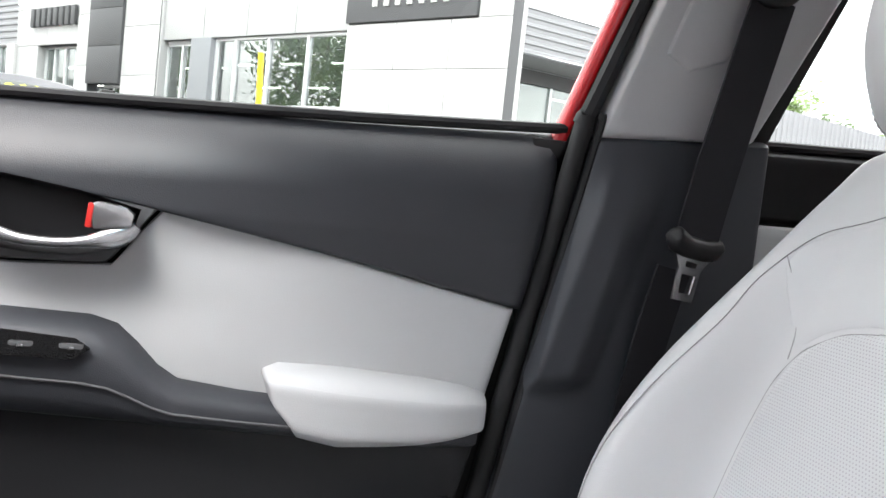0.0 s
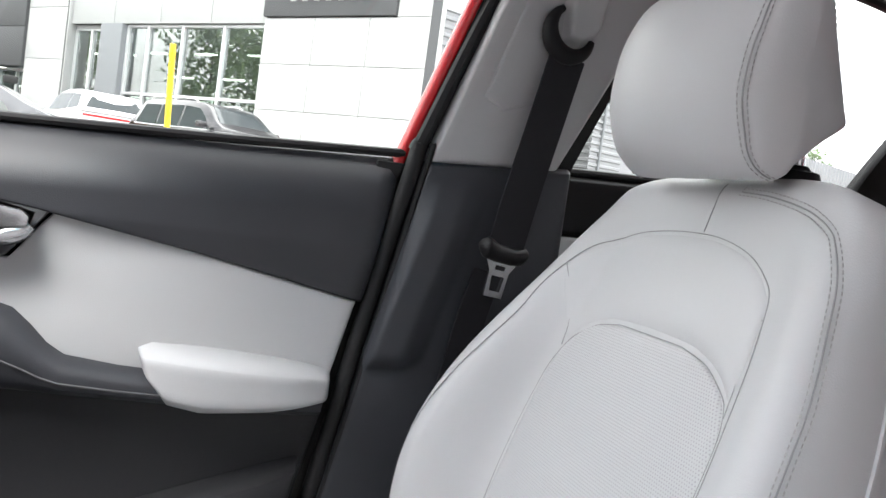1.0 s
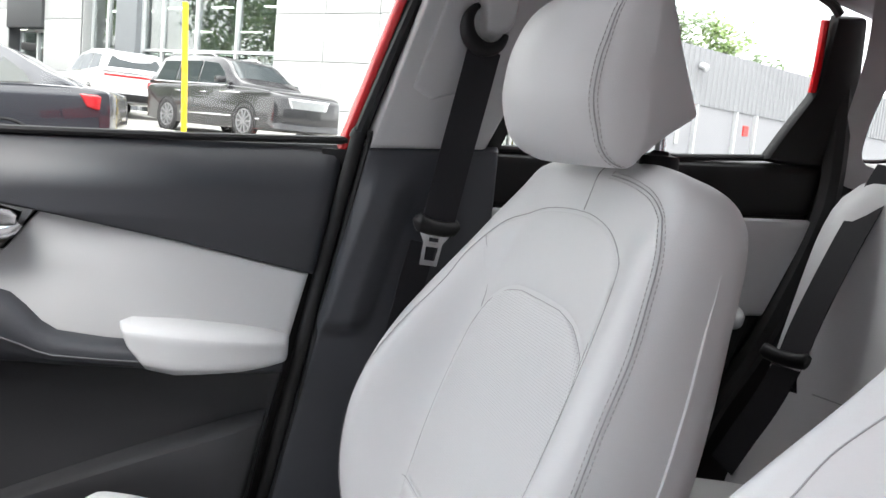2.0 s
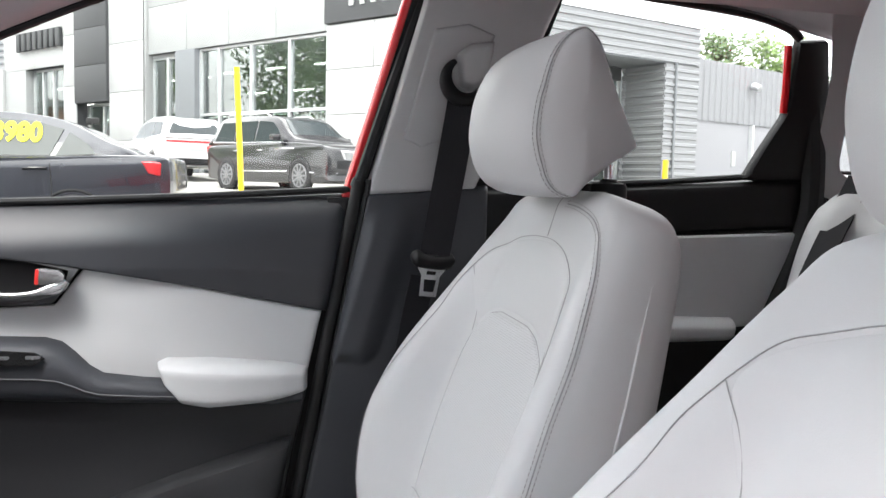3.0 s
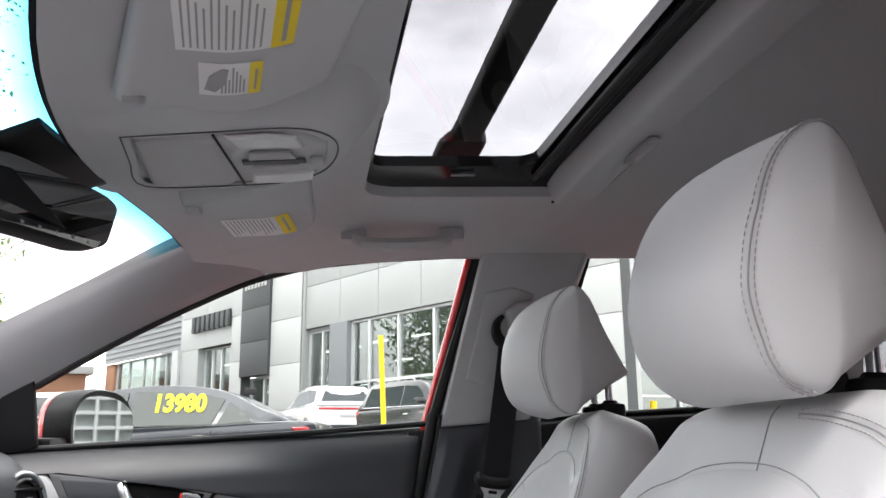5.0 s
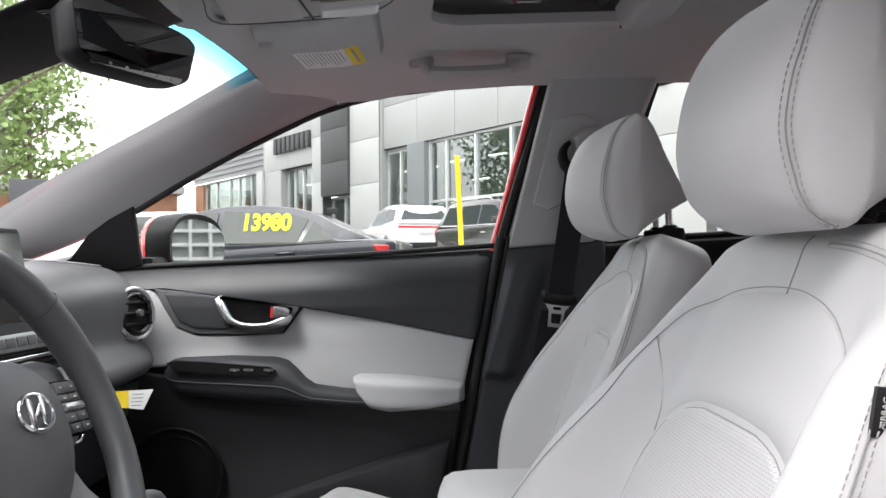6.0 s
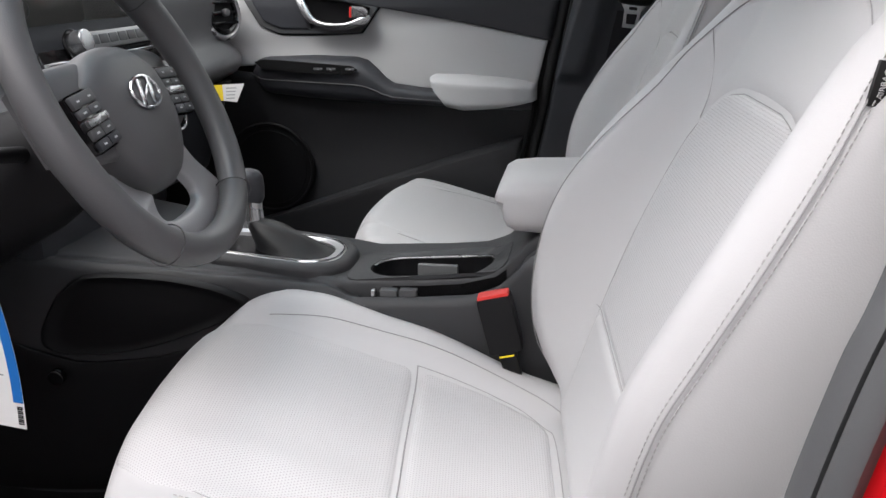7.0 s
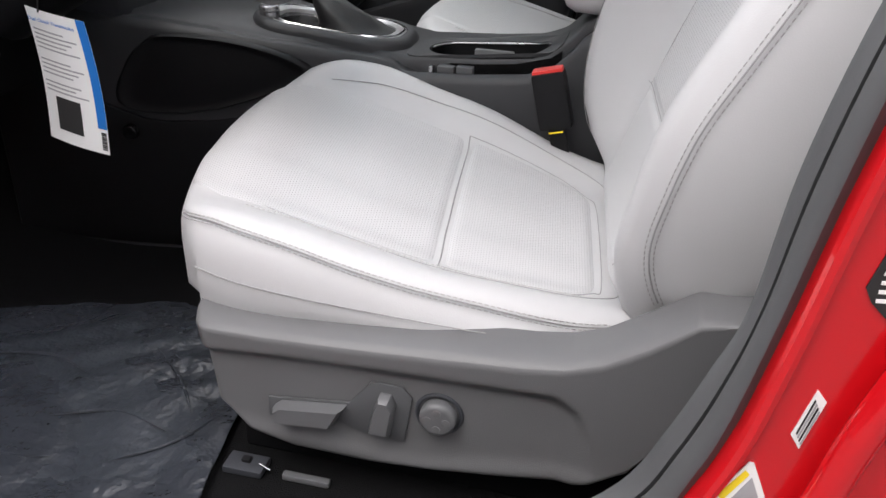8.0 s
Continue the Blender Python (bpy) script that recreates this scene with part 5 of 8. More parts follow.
def tongue(parent, c, m):
    guide = rings([[m @ Vector((x, 0.011 * math.cos(b), 0.014 * math.sin(b) * f + 0.006 * abs(x / 0.036) ** 2)) for b in (2 * math.pi * k / 14 for k in range(14))] for x, f in ((-0.0385, 0.3), (-0.037, 0.75), (-0.033, 1.0), (-0.015, 0.85), (0.015, 0.85), (0.033, 1.0), (0.037, 0.75), (0.0385, 0.3))])
    part("belt_guide", guide, black_trim, parent, "black plastic belt guide", 60)
    top, low = [(-0.030, -0.008), (-0.019, -0.022), (-0.017, -0.056), (0.017, -0.056), (0.019, -0.022), (0.030, -0.008)], [(-0.012, -0.028), (-0.012, -0.030), (-0.010, -0.048), (0.010, -0.048), (0.012, -0.030), (0.012, -0.028)]
    steel = rings([[m @ Vector((x, y, z)) for x, z in loop] for loop, y in ((low, -0.0012), (top, -0.0012), (top, 0.0012), (low, 0.0012))], wrap=True)
    part("tongue", steel, chrome, parent, "steel belt tongue")
    part("tongue_slot", box(-0.009, 0.009, -0.0018, 0.0018, -0.020, -0.014, 0.0006, m=m), black_trim, parent)


fb = thing("seat_belt", "black seat belt hanging from the passenger side pillar", "seat belt", "seat belts")
part("belt_webbing", belt_strip([(0.293, 0.622, 1.225), (0.284, 0.636, 1.15), (0.270, 0.650, 1.05), (0.256, 0.656, 0.955)], 0.050, (1, 0.0, 0.12)), webbing, fb, "black webbing")
part("belt_webbing", belt_strip([(0.242, 0.664, 0.94), (0.225, 0.668, 0.85), (0.205, 0.670, 0.70), (0.19, 0.672, 0.45)], 0.042, (1, 0.1, -0.1)), webbing, fb, "black lower webbing")
dr = []
for k in range(21):
    a = radians(lerp(118, 345, k / 20))
    dr.append((0.294 + 0.030 * math.cos(a), 0.622 + 0.003 * math.sin(a), 1.258 + 0.032 * math.sin(a)))
part("anchor_ring", tube(dr, [0.003 + 0.009 * math.sin(math.pi * (k + 1) / 22) for k in range(21)], None, 12), black_trim, fb, "black curved belt anchor")
tongue(fb, None, Matrix.Translation((0.254, 0.648, 0.964)) @ Matrix.Rotation(radians(8), 4, "Y") @ Matrix.Rotation(radians(25), 4, "Z"))

rb = thing("seat_belt", "black rear seat belt lying over the rear bench", "seat belt", "seat belts")
part("belt_webbing", belt_strip([(0.985, 0.575, 1.12), (0.916, 0.565, 1.00), (0.856, 0.555, 0.88), (0.824, 0.545, 0.81)], 0.047, (0.3, -0.95, -0.1)), webbing, rb, "black webbing")
part("belt_webbing", belt_strip([(0.820, 0.545, 0.80), (0.800, 0.56, 0.73), (0.782, 0.58, 0.67), (0.765, 0.60, 0.61)], 0.047, (0.3, -0.95, -0.1)), webbing, rb, "black webbing")
tongue(rb, None, Matrix.Translation((0.812, 0.545, 0.806)) @ Matrix.Rotation(radians(-70), 4, "Z") @ Matrix.Rotation(radians(20), 4, "X"))

# driver's belt buckle
bk = thing("belt_buckle", "black belt buckle with a red release button", "belt buckle")
bmx = Matrix.Translation((0.062, -0.150, 0.595)) @ Matrix.Rotation(radians(-14), 4, "Y")
part("buckle_body", box(-0.023, 0.023, -0.014, 0.014, -0.050, 0.030, 0.005, m=bmx), black_trim, bk, "black buckle body")
part("release_button", box(-0.021, 0.021, -0.011, 0.011, 0.022, 0.034, 0.003, m=bmx), red_plastic, bk, "red release button")
part("stalk", box(-0.012, 0.012, -0.004, 0.004, -0.14, -0.045, 0.002, m=bmx), black_trim, bk)
part("stalk_label", box(-0.010, 0.010, -0.0155, -0.013, -0.054, -0.052, 0.0004, m=bmx), yellow_paper, bk, "small yellow label")

# ---- dashboard and controls ----
dash = thing("dashboard", "charcoal dashboard with round vents and a central display", "dashboard")
DASH = [(-1.24, 0.985), (-1.05, 1.030), (-0.90, 1.050), (-0.79, 1.050), (-0.70, 1.036), (-0.655, 1.012), (-0.636, 0.975), (-0.640, 0.900), (-0.618, 0.872), (-0.598, 0.850), (-0.600, 0.825), (-0.640, 0.800), (-0.74, 0.74), (-0.80, 0.62), (-0.82, 0.50)]
dl = []
for k in range(41):
    y = lerp(-0.69, 0.672, k / 40)
    bow = 0.045 * (1 - (abs(y) / 0.69) ** 2)
    end = 0.02 * max(0, (abs(y) - 0.60) / 0.09)
    dl.append([(x + bow * (1 if x > -0.8 else 0.3) - end, y, z) for x, z in smooth_path2(DASH, 44)])
part("dash_skin", rings(dl, cap=False, closed=False), dark_soft, dash, "charcoal soft dashboard skin", 50)
part("dash_seam", tube(smooth_path([(-0.86, 0.52, 1.056), (-0.77, 0.54, 1.053), (-0.70, 0.575, 1.044), (-0.70, 0.62, 1.040), (-0.74, 0.665, 1.04)], 20), 0.0016), seam_m, dash)
def vent(c, n):
    v = part("air_vent", disc(Vector(c) + Vector(n) * -0.004, n, 0.047, 0.012, 32), black_trim, dash, "round black air vent")
    part("vent_ring", ring(c, n, 0.052, 0.006, 44, 10), silver, v, "silver vent ring")
    part("vent_cone", ring(Vector(c) + Vector(n) * 0.002, n, 0.040, 0.006, 32, 8), gloss_black, v)
    q = Vector(n).to_track_quat("Z", "Y").to_matrix().to_4x4()
    for o in (-0.022, 0.0, 0.022):
        part("vane", box(-0.038, 0.038, o - 0.003, o + 0.003, 0.0, 0.010, 0.001, m=Matrix.Translation(c) @ q), gloss_black, v)
    part("knob", disc(Vector(c) + Vector(n) * 0.012, n, 0.008, 0.012, 16, 0.002), dark_mid, v)
vent((-0.618, 0.602, 0.942), (0.93, -0.30, 0.12))
vent((-0.618, -0.60, 0.942), (0.93, 0.30, 0.12))
disp = thing("display_screen", "dark central touchscreen standing on the dashboard", "touchscreen")
dm = Matrix.Translation((-0.590, 0.0, 1.035)) @ Matrix.Rotation(radians(-10), 4, "Y")
part("housing", box(-0.035, 0.0, -0.155, 0.155, -0.085, 0.068, 0.008, m=dm), black_trim, disp, "black display housing")
part("glass_panel", box(0.0, 0.003, -0.147, 0.147, -0.076, 0.060, 0.002, m=dm), screen_m, disp, "dark glossy display glass")
ctl = thing("climate_panel", "silver climate controls below the display", "controls")
cmx = Matrix.Translation((-0.575, 0.018, 0.926)) @ Matrix.Rotation(radians(-14), 4, "Y")
part("panel", box(-0.03, 0.0, -0.13, 0.215, -0.045, 0.022, 0.006, m=cmx), gloss_black, ctl, "black control panel")
part("dial", disc(cmx @ Vector((0.014, -0.045, 0.004)), cmx.to_3x3() @ Vector((1, 0, 0)), 0.017, 0.030, 28, 0.003), silver, ctl, "silver rotary dial")
part("dial_ring", ring(cmx @ Vector((0.004, -0.045, 0.004)), cmx.to_3x3() @ Vector((1, 0, 0)), 0.020, 0.003, 28, 8), gloss_black, ctl)
part("button_bar", box(0.0, 0.012, -0.022, 0.205, -0.008, 0.018, 0.004, m=cmx), satin_bar := surface("brushed control bar", (0.30, 0.305, 0.31), 0.35, 0.5), ctl, "silver button bar")
for k in range(8):
    part("button", box(0.012, 0.0135, -0.014 + k * 0.027, 0.008 + k * 0.027, -0.002, 0.012, 0.0005, m=cmx), dark_mid, ctl, "grey button")
part("chrome_strip", box(0.0, 0.006, -0.13, 0.21, -0.022, -0.017, 0.001, m=cmx), chrome, ctl, "chrome strip")
part("centre_fascia", box(-0.80, -0.575, -0.165, 0.165, 0.56, 0.985, 0.02), dark_trim, dash, "charcoal centre fascia")
part("knee_panel", panel([(-0.66, 0.83), (-0.60, 0.835), (-0.60, 0.83)], [(-0.66, 0.70), (-0.62, 0.70), (-0.60, 0.72)], lambda a, z, d: (-0.60 + d - 0.25 * (0.84 - z), lerp(-0.66, -0.20, (a + 0.66) / 0.06), z), 16, 10, 0.004, 0.01), dark_mid, dash, "dark grey knee panel below the steering wheel")
part("lower_cover", box(-0.84, -0.66, -0.66, -0.20, 0.56, 0.72, 0.03), carpet_m, dash, "black cover under the dashboard")
part("glove_box", panel([(-0.64, 0.80), (-0.60, 0.80), (-0.60, 0.80)], [(-0.64, 0.60), (-0.62, 0.60), (-0.60, 0.60)], lambda a, z, d: (-0.615 + d - 0.35 * (0.80 - z), lerp(0.19, 0.62, (a + 0.64) / 0.04), z), 20, 10, 0.004, 0.01), dark_trim, dash, "charcoal glove box door")

wheel = thing("steering_wheel", "dark grey leather steering wheel with silver spokes", "steering wheel")
RAKE = radians(25.6)
wm = Matrix.Translation((-0.329, -0.324, 0.893)) @ Matrix.Rotation(radians(5.8), 4, "Z") @ Matrix(((math.cos(RAKE), 0, -math.sin(RAKE), 0), (0, 1, 0, 0), (math.sin(RAKE), 0, math.cos(RAKE), 0), (0, 0, 0, 1)))
alu_mark = surface("pale printed mark", (0.55, 0.56, 0.57), 0.5)
wheel_leather = surface("dark grey wheel leather", (0.085, 0.086, 0.090), 0.44, grain=800, bump=0.3, depth=0.0004, kind="cell")
def wp(x, y, z):
    """x towards the driver, y to the right, z up the wheel."""
    return wm @ Vector((x, y, z))
rim_loops = []
for i in range(72):
    a = 2 * math.pi * i / 72
    flat = 1.0 - 0.045 * max(0, -math.sin(a)) ** 6
    thick = 0.0185 + 0.003 * max(0, math.cos(2 * (a - radians(35)))) ** 2 * (1 if math.sin(a) > -0.2 else 0.4)
    loop = []
    for j in range(16):
        b = 2 * math.pi * j / 16
        r = (0.1815 + thick * math.cos(b)) * flat
        loop.append(wp(0.0137 + thick * 0.95 * math.sin(b), r * math.cos(a), r * math.sin(a)))
    rim_loops.append(loop)
part("rim", rings(rim_loops, wrap=True), wheel_leather, wheel, "dark grey leather rim", 60)
for a in (38, 142, 232, 308):
    c, s = math.cos(radians(a)), math.sin(radians(a))
    flat = 1.0 - 0.045 * max(0, -s) ** 6
    part("rim_seam", ring(wp(0.0137, 0.1815 * c * flat, 0.1815 * s * flat), wm.to_3x3() @ Vector((0, -s, c)), 0.0218, 0.0008, 24, 6), dark_seam, wheel)
def hub_pt(x, f, b):
    """Shield outline: broad above, drawn in below."""
    c, q = math.cos(b), math.sin(b)
    z = (0.066 if q > 0 else 0.098) * f * math.copysign(abs(q) ** 0.75, q)
    w = linear([(-0.10, 0.062), (-0.06, 0.080), (-0.01, 0.094), (0.03, 0.094), (0.066, 0.070)], z)
    return wp(x - 0.010 * max(0, -z / 0.1) ** 2, w * f * math.copysign(abs(c) ** 0.72, c), z)


hub_loops = [[hub_pt(x, f, 2 * math.pi * k / 48) for k in range(48)] for x, f in ((-0.060, 0.86), (-0.022, 0.97), (-0.004, 1.0), (0.006, 0.985), (0.013, 0.93), (0.019, 0.80), (0.0235, 0.60), (0.0255, 0.35), (0.026, 0.12))]
part("hub", rings(hub_loops), wheel_leather, wheel, "dark grey airbag cover", 60)
oval = lambda f, x: [wp(x, 0.033 * f * math.cos(b), 0.003 + 0.0185 * f * math.sin(b)) for b in (2 * math.pi * k / 48 for k in range(48))]
part("emblem_plate", rings([oval(1.0, 0.020), oval(1.0, 0.0275), oval(0.9, 0.0277)]), dark_mid, wheel)
part("emblem_ring", tube(oval(0.96, 0.0285), 0.0021, None, 8, wrap=True), chrome, wheel, "plain chrome emblem ring")
for y in (-0.0125, 0.0125):
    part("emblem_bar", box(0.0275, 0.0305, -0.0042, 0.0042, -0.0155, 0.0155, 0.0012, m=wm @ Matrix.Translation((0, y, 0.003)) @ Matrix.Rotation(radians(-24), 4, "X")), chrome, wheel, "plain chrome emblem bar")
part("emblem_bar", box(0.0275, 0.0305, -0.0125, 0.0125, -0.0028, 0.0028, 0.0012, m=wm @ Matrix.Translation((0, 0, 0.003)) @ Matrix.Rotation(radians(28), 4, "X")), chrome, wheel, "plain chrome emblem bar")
for s in (1, -1):
    sl = []
    for t in (0, 0.25, 0.5, 0.75, 1.0):
        y = s * lerp(0.060, 0.156, t)
        h = linear([(0, 0.054), (0.5, 0.051), (1, 0.040)], t)
        zc = lerp(0.004, 0.010, t)
        back = 0.010 * t * t
        sl.append([wp(x - back, y, zc + z * h) for x, z in ((-0.002, -1), (0.005, -0.92), (0.0085, -0.7), (0.010, 0), (0.0085, 0.7), (0.005, 0.92), (-0.002, 1), (-0.016, 0.9), (-0.016, -0.9))])
    part("spoke", rings(sl), wheel_leather, wheel, "dark grey side wing of the cover", 50)
    tilt = wm @ Matrix.Translation((0.0025, -s * 0.008, 0.005)) @ Matrix.Rotation(radians(-5 * s), 4, "X") @ Matrix.Diagonal((1, 1.0, 0.68, 1))

    def key(name, ya, yb, z0, z1, x0, x1, mat, label, r=0.003):
        return part(name, box(x0, x1, min(s * ya, s * yb), max(s * ya, s * yb), z0, z1, r, m=tilt), mat, wheel, label)

    pod = key("button_pod", 0.084, 0.141, -0.044, 0.046, 0.002, 0.0115, gloss_black, "gloss black button surround", 0.008)
    key("button", 0.088, 0.137, 0.024, 0.043, 0.009, 0.0150, dark_mid, "dark grey wide button")
    for q in range(2):
        key("button", 0.088 + 0.025 * q, 0.112 + 0.025 * q, 0.009, 0.022, 0.009, 0.0145, dark_mid, "dark grey spoke button")
        key("button", 0.088 + 0.025 * q, 0.112 + 0.025 * q, -0.024, -0.008, 0.009, 0.0145, dark_mid, "dark grey spoke button")
        key("button", 0.088 + 0.025 * q, 0.112 + 0.025 * q, -0.041, -0.026, 0.009, 0.0150, dark_trim, "charcoal spoke button")
        for zc in (0.033, 0.0155, -0.016, -0.0335):
            key("button_mark", 0.097 + 0.025 * q, 0.103 + 0.025 * q, zc - 0.0014, zc + 0.0014, 0.0143, 0.0152, alu_mark, "pale button mark", 0.0003)
    key("roller", 0.090, 0.135, -0.006, 0.006, 0.009, 0.0175, silver, "silver roller", 0.003)
satin = surface("satin grey spoke paint", (0.34, 0.345, 0.355), 0.40, 0.4)
SPOKE_OUT = [(0.070, -0.050), (0.092, -0.088), (0.116, -0.116), (0.120, -0.128), (0.100, -0.146), (0.052, -0.164), (0, -0.167), (-0.052, -0.164), (-0.100, -0.146), (-0.120, -0.128), (-0.116, -0.116), (-0.092, -0.088), (-0.070, -0.050), (0, -0.045)]
SPOKE_IN = [(0.022, -0.078), (0.038, -0.088), (0.050, -0.102), (0.054, -0.116), (0.046, -0.126), (0.024, -0.131), (0, -0.132), (-0.024, -0.131), (-0.046, -0.126), (-0.054, -0.116), (-0.050, -0.102), (-0.038, -0.088), (-0.022, -0.078), (0, -0.074)]
so = smooth_path([(*p, 0) for p in SPOKE_OUT], 84, True)
si = smooth_path([(*p, 0) for p in SPOKE_IN], 84, True)
lower = []
for o, i in zip(so, si):
    lower.append([wp(x - 0.020 * soft(0.020, 0.050, -o.x) * (1 - soft(0.075, 0.110, -o.x)) * soft(-0.150, -0.110, o.y), lerp(i.x, o.x, f), lerp(i.y, o.y, f)) for f, x in ((0, -0.014), (0, -0.0065), (0.05, -0.003), (0.12, -0.002), (0.88, 0.001), (0.96, -0.001), (1, -0.005), (1, -0.010))])
part("lower_spoke", rings(lower, wrap=True), satin, wheel, "satin grey lower spoke", 50)
part("column", tube([wp(-0.05, 0, -0.01), wp(-0.14, 0, -0.015), wp(-0.34, 0, -0.02)], [0.055, 0.07, 0.08], None, 20), black_trim, wheel, "black steering column shroud")
for s in (1, -1):
    part("stalk", tube([wp(-0.10, s * 0.05, 0.0), wp(-0.095, s * 0.12, 0.012), wp(-0.09, s * 0.165, 0.02)], [0.009, 0.008, 0.010], None, 10), black_trim, wheel, "black column stalk")

part("start_button", disc((-0.520, 0.150, 0.792), (1, -0.25, 0.2), 0.017, 0.02, 28, 0.003), gloss_black, dash, "round black start button")
part("button_mount", box(-0.62, -0.522, 0.118, 0.190, 0.765, 0.825, 0.012), dark_trim, dash, "charcoal start button mount")
part("start_ring", ring((-0.511, 0.148, 0.794), (1, -0.25, 0.2), 0.018, 0.0022, 28, 8), silver, dash, "silver ring round the start button")

# centre console
console_m = surface("charcoal console plastic", (0.036, 0.037, 0.040), 0.5, grain=1000, bump=0.35, depth=0.0004, kind="cell", spec=0.4)
con = thing("centre_console", "charcoal centre console with cup holders and shifter", "console")
CT = [(-0.78, 0.665), (-0.60, 0.655), (-0.46, 0.640), (-0.36, 0.625), (-0.20, 0.612), (-0.16, 0.606), (-0.05, 0.612), (0.02, 0.619), (0.055, 0.632), (0.080, 0.656), (0.100, 0.683), (0.12, 0.690), (0.36, 0.692)]
cl = []
for k in range(97):
    x = lerp(-0.80, 0.36, k / 96)
    z = linear(CT, x)
    w = linear([(-0.80, 0.185), (-0.60, 0.170), (-0.45, 0.145), (-0.30, 0.120), (-0.15, 0.112), (0.1, 0.110), (0.36, 0.110)], x)
    ledge = 0.013 * soft(-0.19, -0.15, x)
    slot = 0.016 * soft(-0.150, -0.135, x) * (1 - soft(0.060, 0.085, x))
    dip = 0.062 if -0.150 < x < 0.050 else 0.0
    near = [(-w - 0.012, 0.27), (-w - 0.006, z - 0.06), (-w, z - 0.018 - ledge), (-w + 0.006, z - 0.006 - ledge), (-w + 0.013, z - 0.004 - ledge), (-w + 0.015, z - 0.005 - ledge - slot), (-w + 0.028, z - 0.005 - ledge - slot), (-w + 0.030, z - 0.004), (-w + 0.034, z)]
    far = [(w - 0.022, z), (w - 0.008, z - 0.004), (w, z - 0.018), (w + 0.006, z - 0.06), (w + 0.012, 0.27)]
    cl.append([(x, a, b) for a, b in near + [(-0.068, z - 0.001), (-0.066, z - dip), (0.026, z - dip), (0.028, z - 0.001)] + far])
part("console_body", rings(cl, cap=True), console_m, con, "charcoal console body", 50)
def con_w(x):
    return linear([(-0.80, 0.185), (-0.60, 0.170), (-0.45, 0.145), (-0.30, 0.120), (-0.15, 0.112), (0.36, 0.110)], x)


rec = smooth_path([(x, z, 0) for x, z in ((-0.588, 0.540), (-0.572, 0.575), (-0.549, 0.606), (-0.510, 0.626), (-0.411, 0.622), (-0.330, 0.602), (-0.300, 0.580), (-0.343, 0.553), (-0.452, 0.516), (-0.544, 0.508), (-0.582, 0.518))], 72, True)
mid = Vector((-0.46, 0.566, 0))
part("side_recess", rings([[(lerp(mid.x, p.x, f), -con_w(lerp(mid.x, p.x, f)) - 0.0150 - d, lerp(mid.y, p.y, f)) for p in rec] for f, d in ((1.04, -0.012), (1.02, -0.002), (0.99, 0.000), (0.96, -0.001), (0.90, -0.004), (0.80, -0.005), (0.5, -0.002), (0.2, -0.001))]), black_trim, con, "recessed black knee pad on the console side", 50)


def inset(loop, d):
    """A loop of (x, y) drawn in towards its middle by about d."""
    xs, ys = [p[0] for p in loop], [p[1] for p in loop]
    cx, cy, hx, hy = (min(xs) + max(xs)) / 2, (min(ys) + max(ys)) / 2, (max(xs) - min(xs)) / 2, (max(ys) - min(ys)) / 2
    return [(cx + (x - cx) * (1 - d / hx), cy + (y - cy) * (1 - d / hy)) for x, y in loop]


def on_top(loop, lift):
    return [(x, y, linear(CT, x) + lift) for x, y in loop]


GATE = round_poly(-0.425, -0.170, -0.088, 0.070, 0.062, 8)
part("shift_plate", rings([on_top(GATE, -0.02), on_top(GATE, 0.004), on_top(inset(GATE, 0.003), 0.010), on_top(inset(GATE, 0.010), 0.013), on_top(inset(GATE, 0.017), 0.0125), on_top(inset(GATE, 0.018), 0.006)], cap=False), console_m, con, "charcoal shifter surround", 60)
part("shift_trim", rings([on_top(inset(GATE, 0.0175), 0.006), on_top(inset(GATE, 0.0185), 0.0115), on_top(inset(GATE, 0.0215), 0.0125), on_top(inset(GATE, 0.034), 0.0105), on_top(inset(GATE, 0.0355), 0.004)], cap=False), surface("satin silver gate trim", (0.46, 0.465, 0.475), 0.32, 0.7, grain=200, bump=0.04), con, "satin silver shifter trim")
part("shift_line", tube(on_top(inset(GATE, 0.0215), 0.0125), 0.0016, None, 6, wrap=True), chrome, con, "bright edge of the shifter trim")
part("shift_gate", rings([on_top(inset(GATE, 0.034), 0.005), on_top(inset(GATE, 0.05), 0.005)]), gloss_black, con, "black shift gate")
for k, x in enumerate((-0.368, -0.348, -0.328, -0.308, -0.288)):
    part("gate_mark", box(x - 0.0035, x + 0.0035, -0.052, -0.046, linear(CT, x) + 0.0048, linear(CT, x) + 0.0062, 0.0003), alu_mark, con)
for x in (-0.285, -0.235):
    part("trim_mark", box(x - 0.004, x + 0.004, -0.066, -0.061, linear(CT, x) + 0.0112, linear(CT, x) + 0.0126, 0.0003), dark_mid, con)
part("start_dial", disc((-0.392, -0.050, 0.645), (0, 0, 1), 0.0155, 0.026, 28, 0.003), silver, con, "silver console dial")
part("dial_band", ring((-0.392, -0.050, 0.650), (0, 0, 1), 0.0155, 0.0012, 28, 6), dark_mid, con)
boot = []
for k in range(15):
    t = k / 14
    f = lerp(1.0, 0.22, t ** 0.62)
    cx = lerp(-0.262, -0.326, t ** 0.8)
    fold = 0.10 * math.sin(math.pi * min(t * 1.15, 1))
    boot.append([(cx + 0.070 * f * math.cos(a) * (1 + fold * math.sin(3 * a + 7 * t)), -0.006 + 0.044 * f * math.sin(a) * (1 + fold * math.sin(4 * a + 5 * t + 1)), 0.619 + 0.052 * t + 0.010 * math.sin(math.pi * t)) for a in (2 * math.pi * i / 40 for i in range(40))])
part("shift_boot", rings(boot), surface("black boot leather", (0.010, 0.010, 0.011), 0.5, grain=600, bump=0.4, depth=0.0006, kind="cell"), con, "black gathered leather boot", 70)
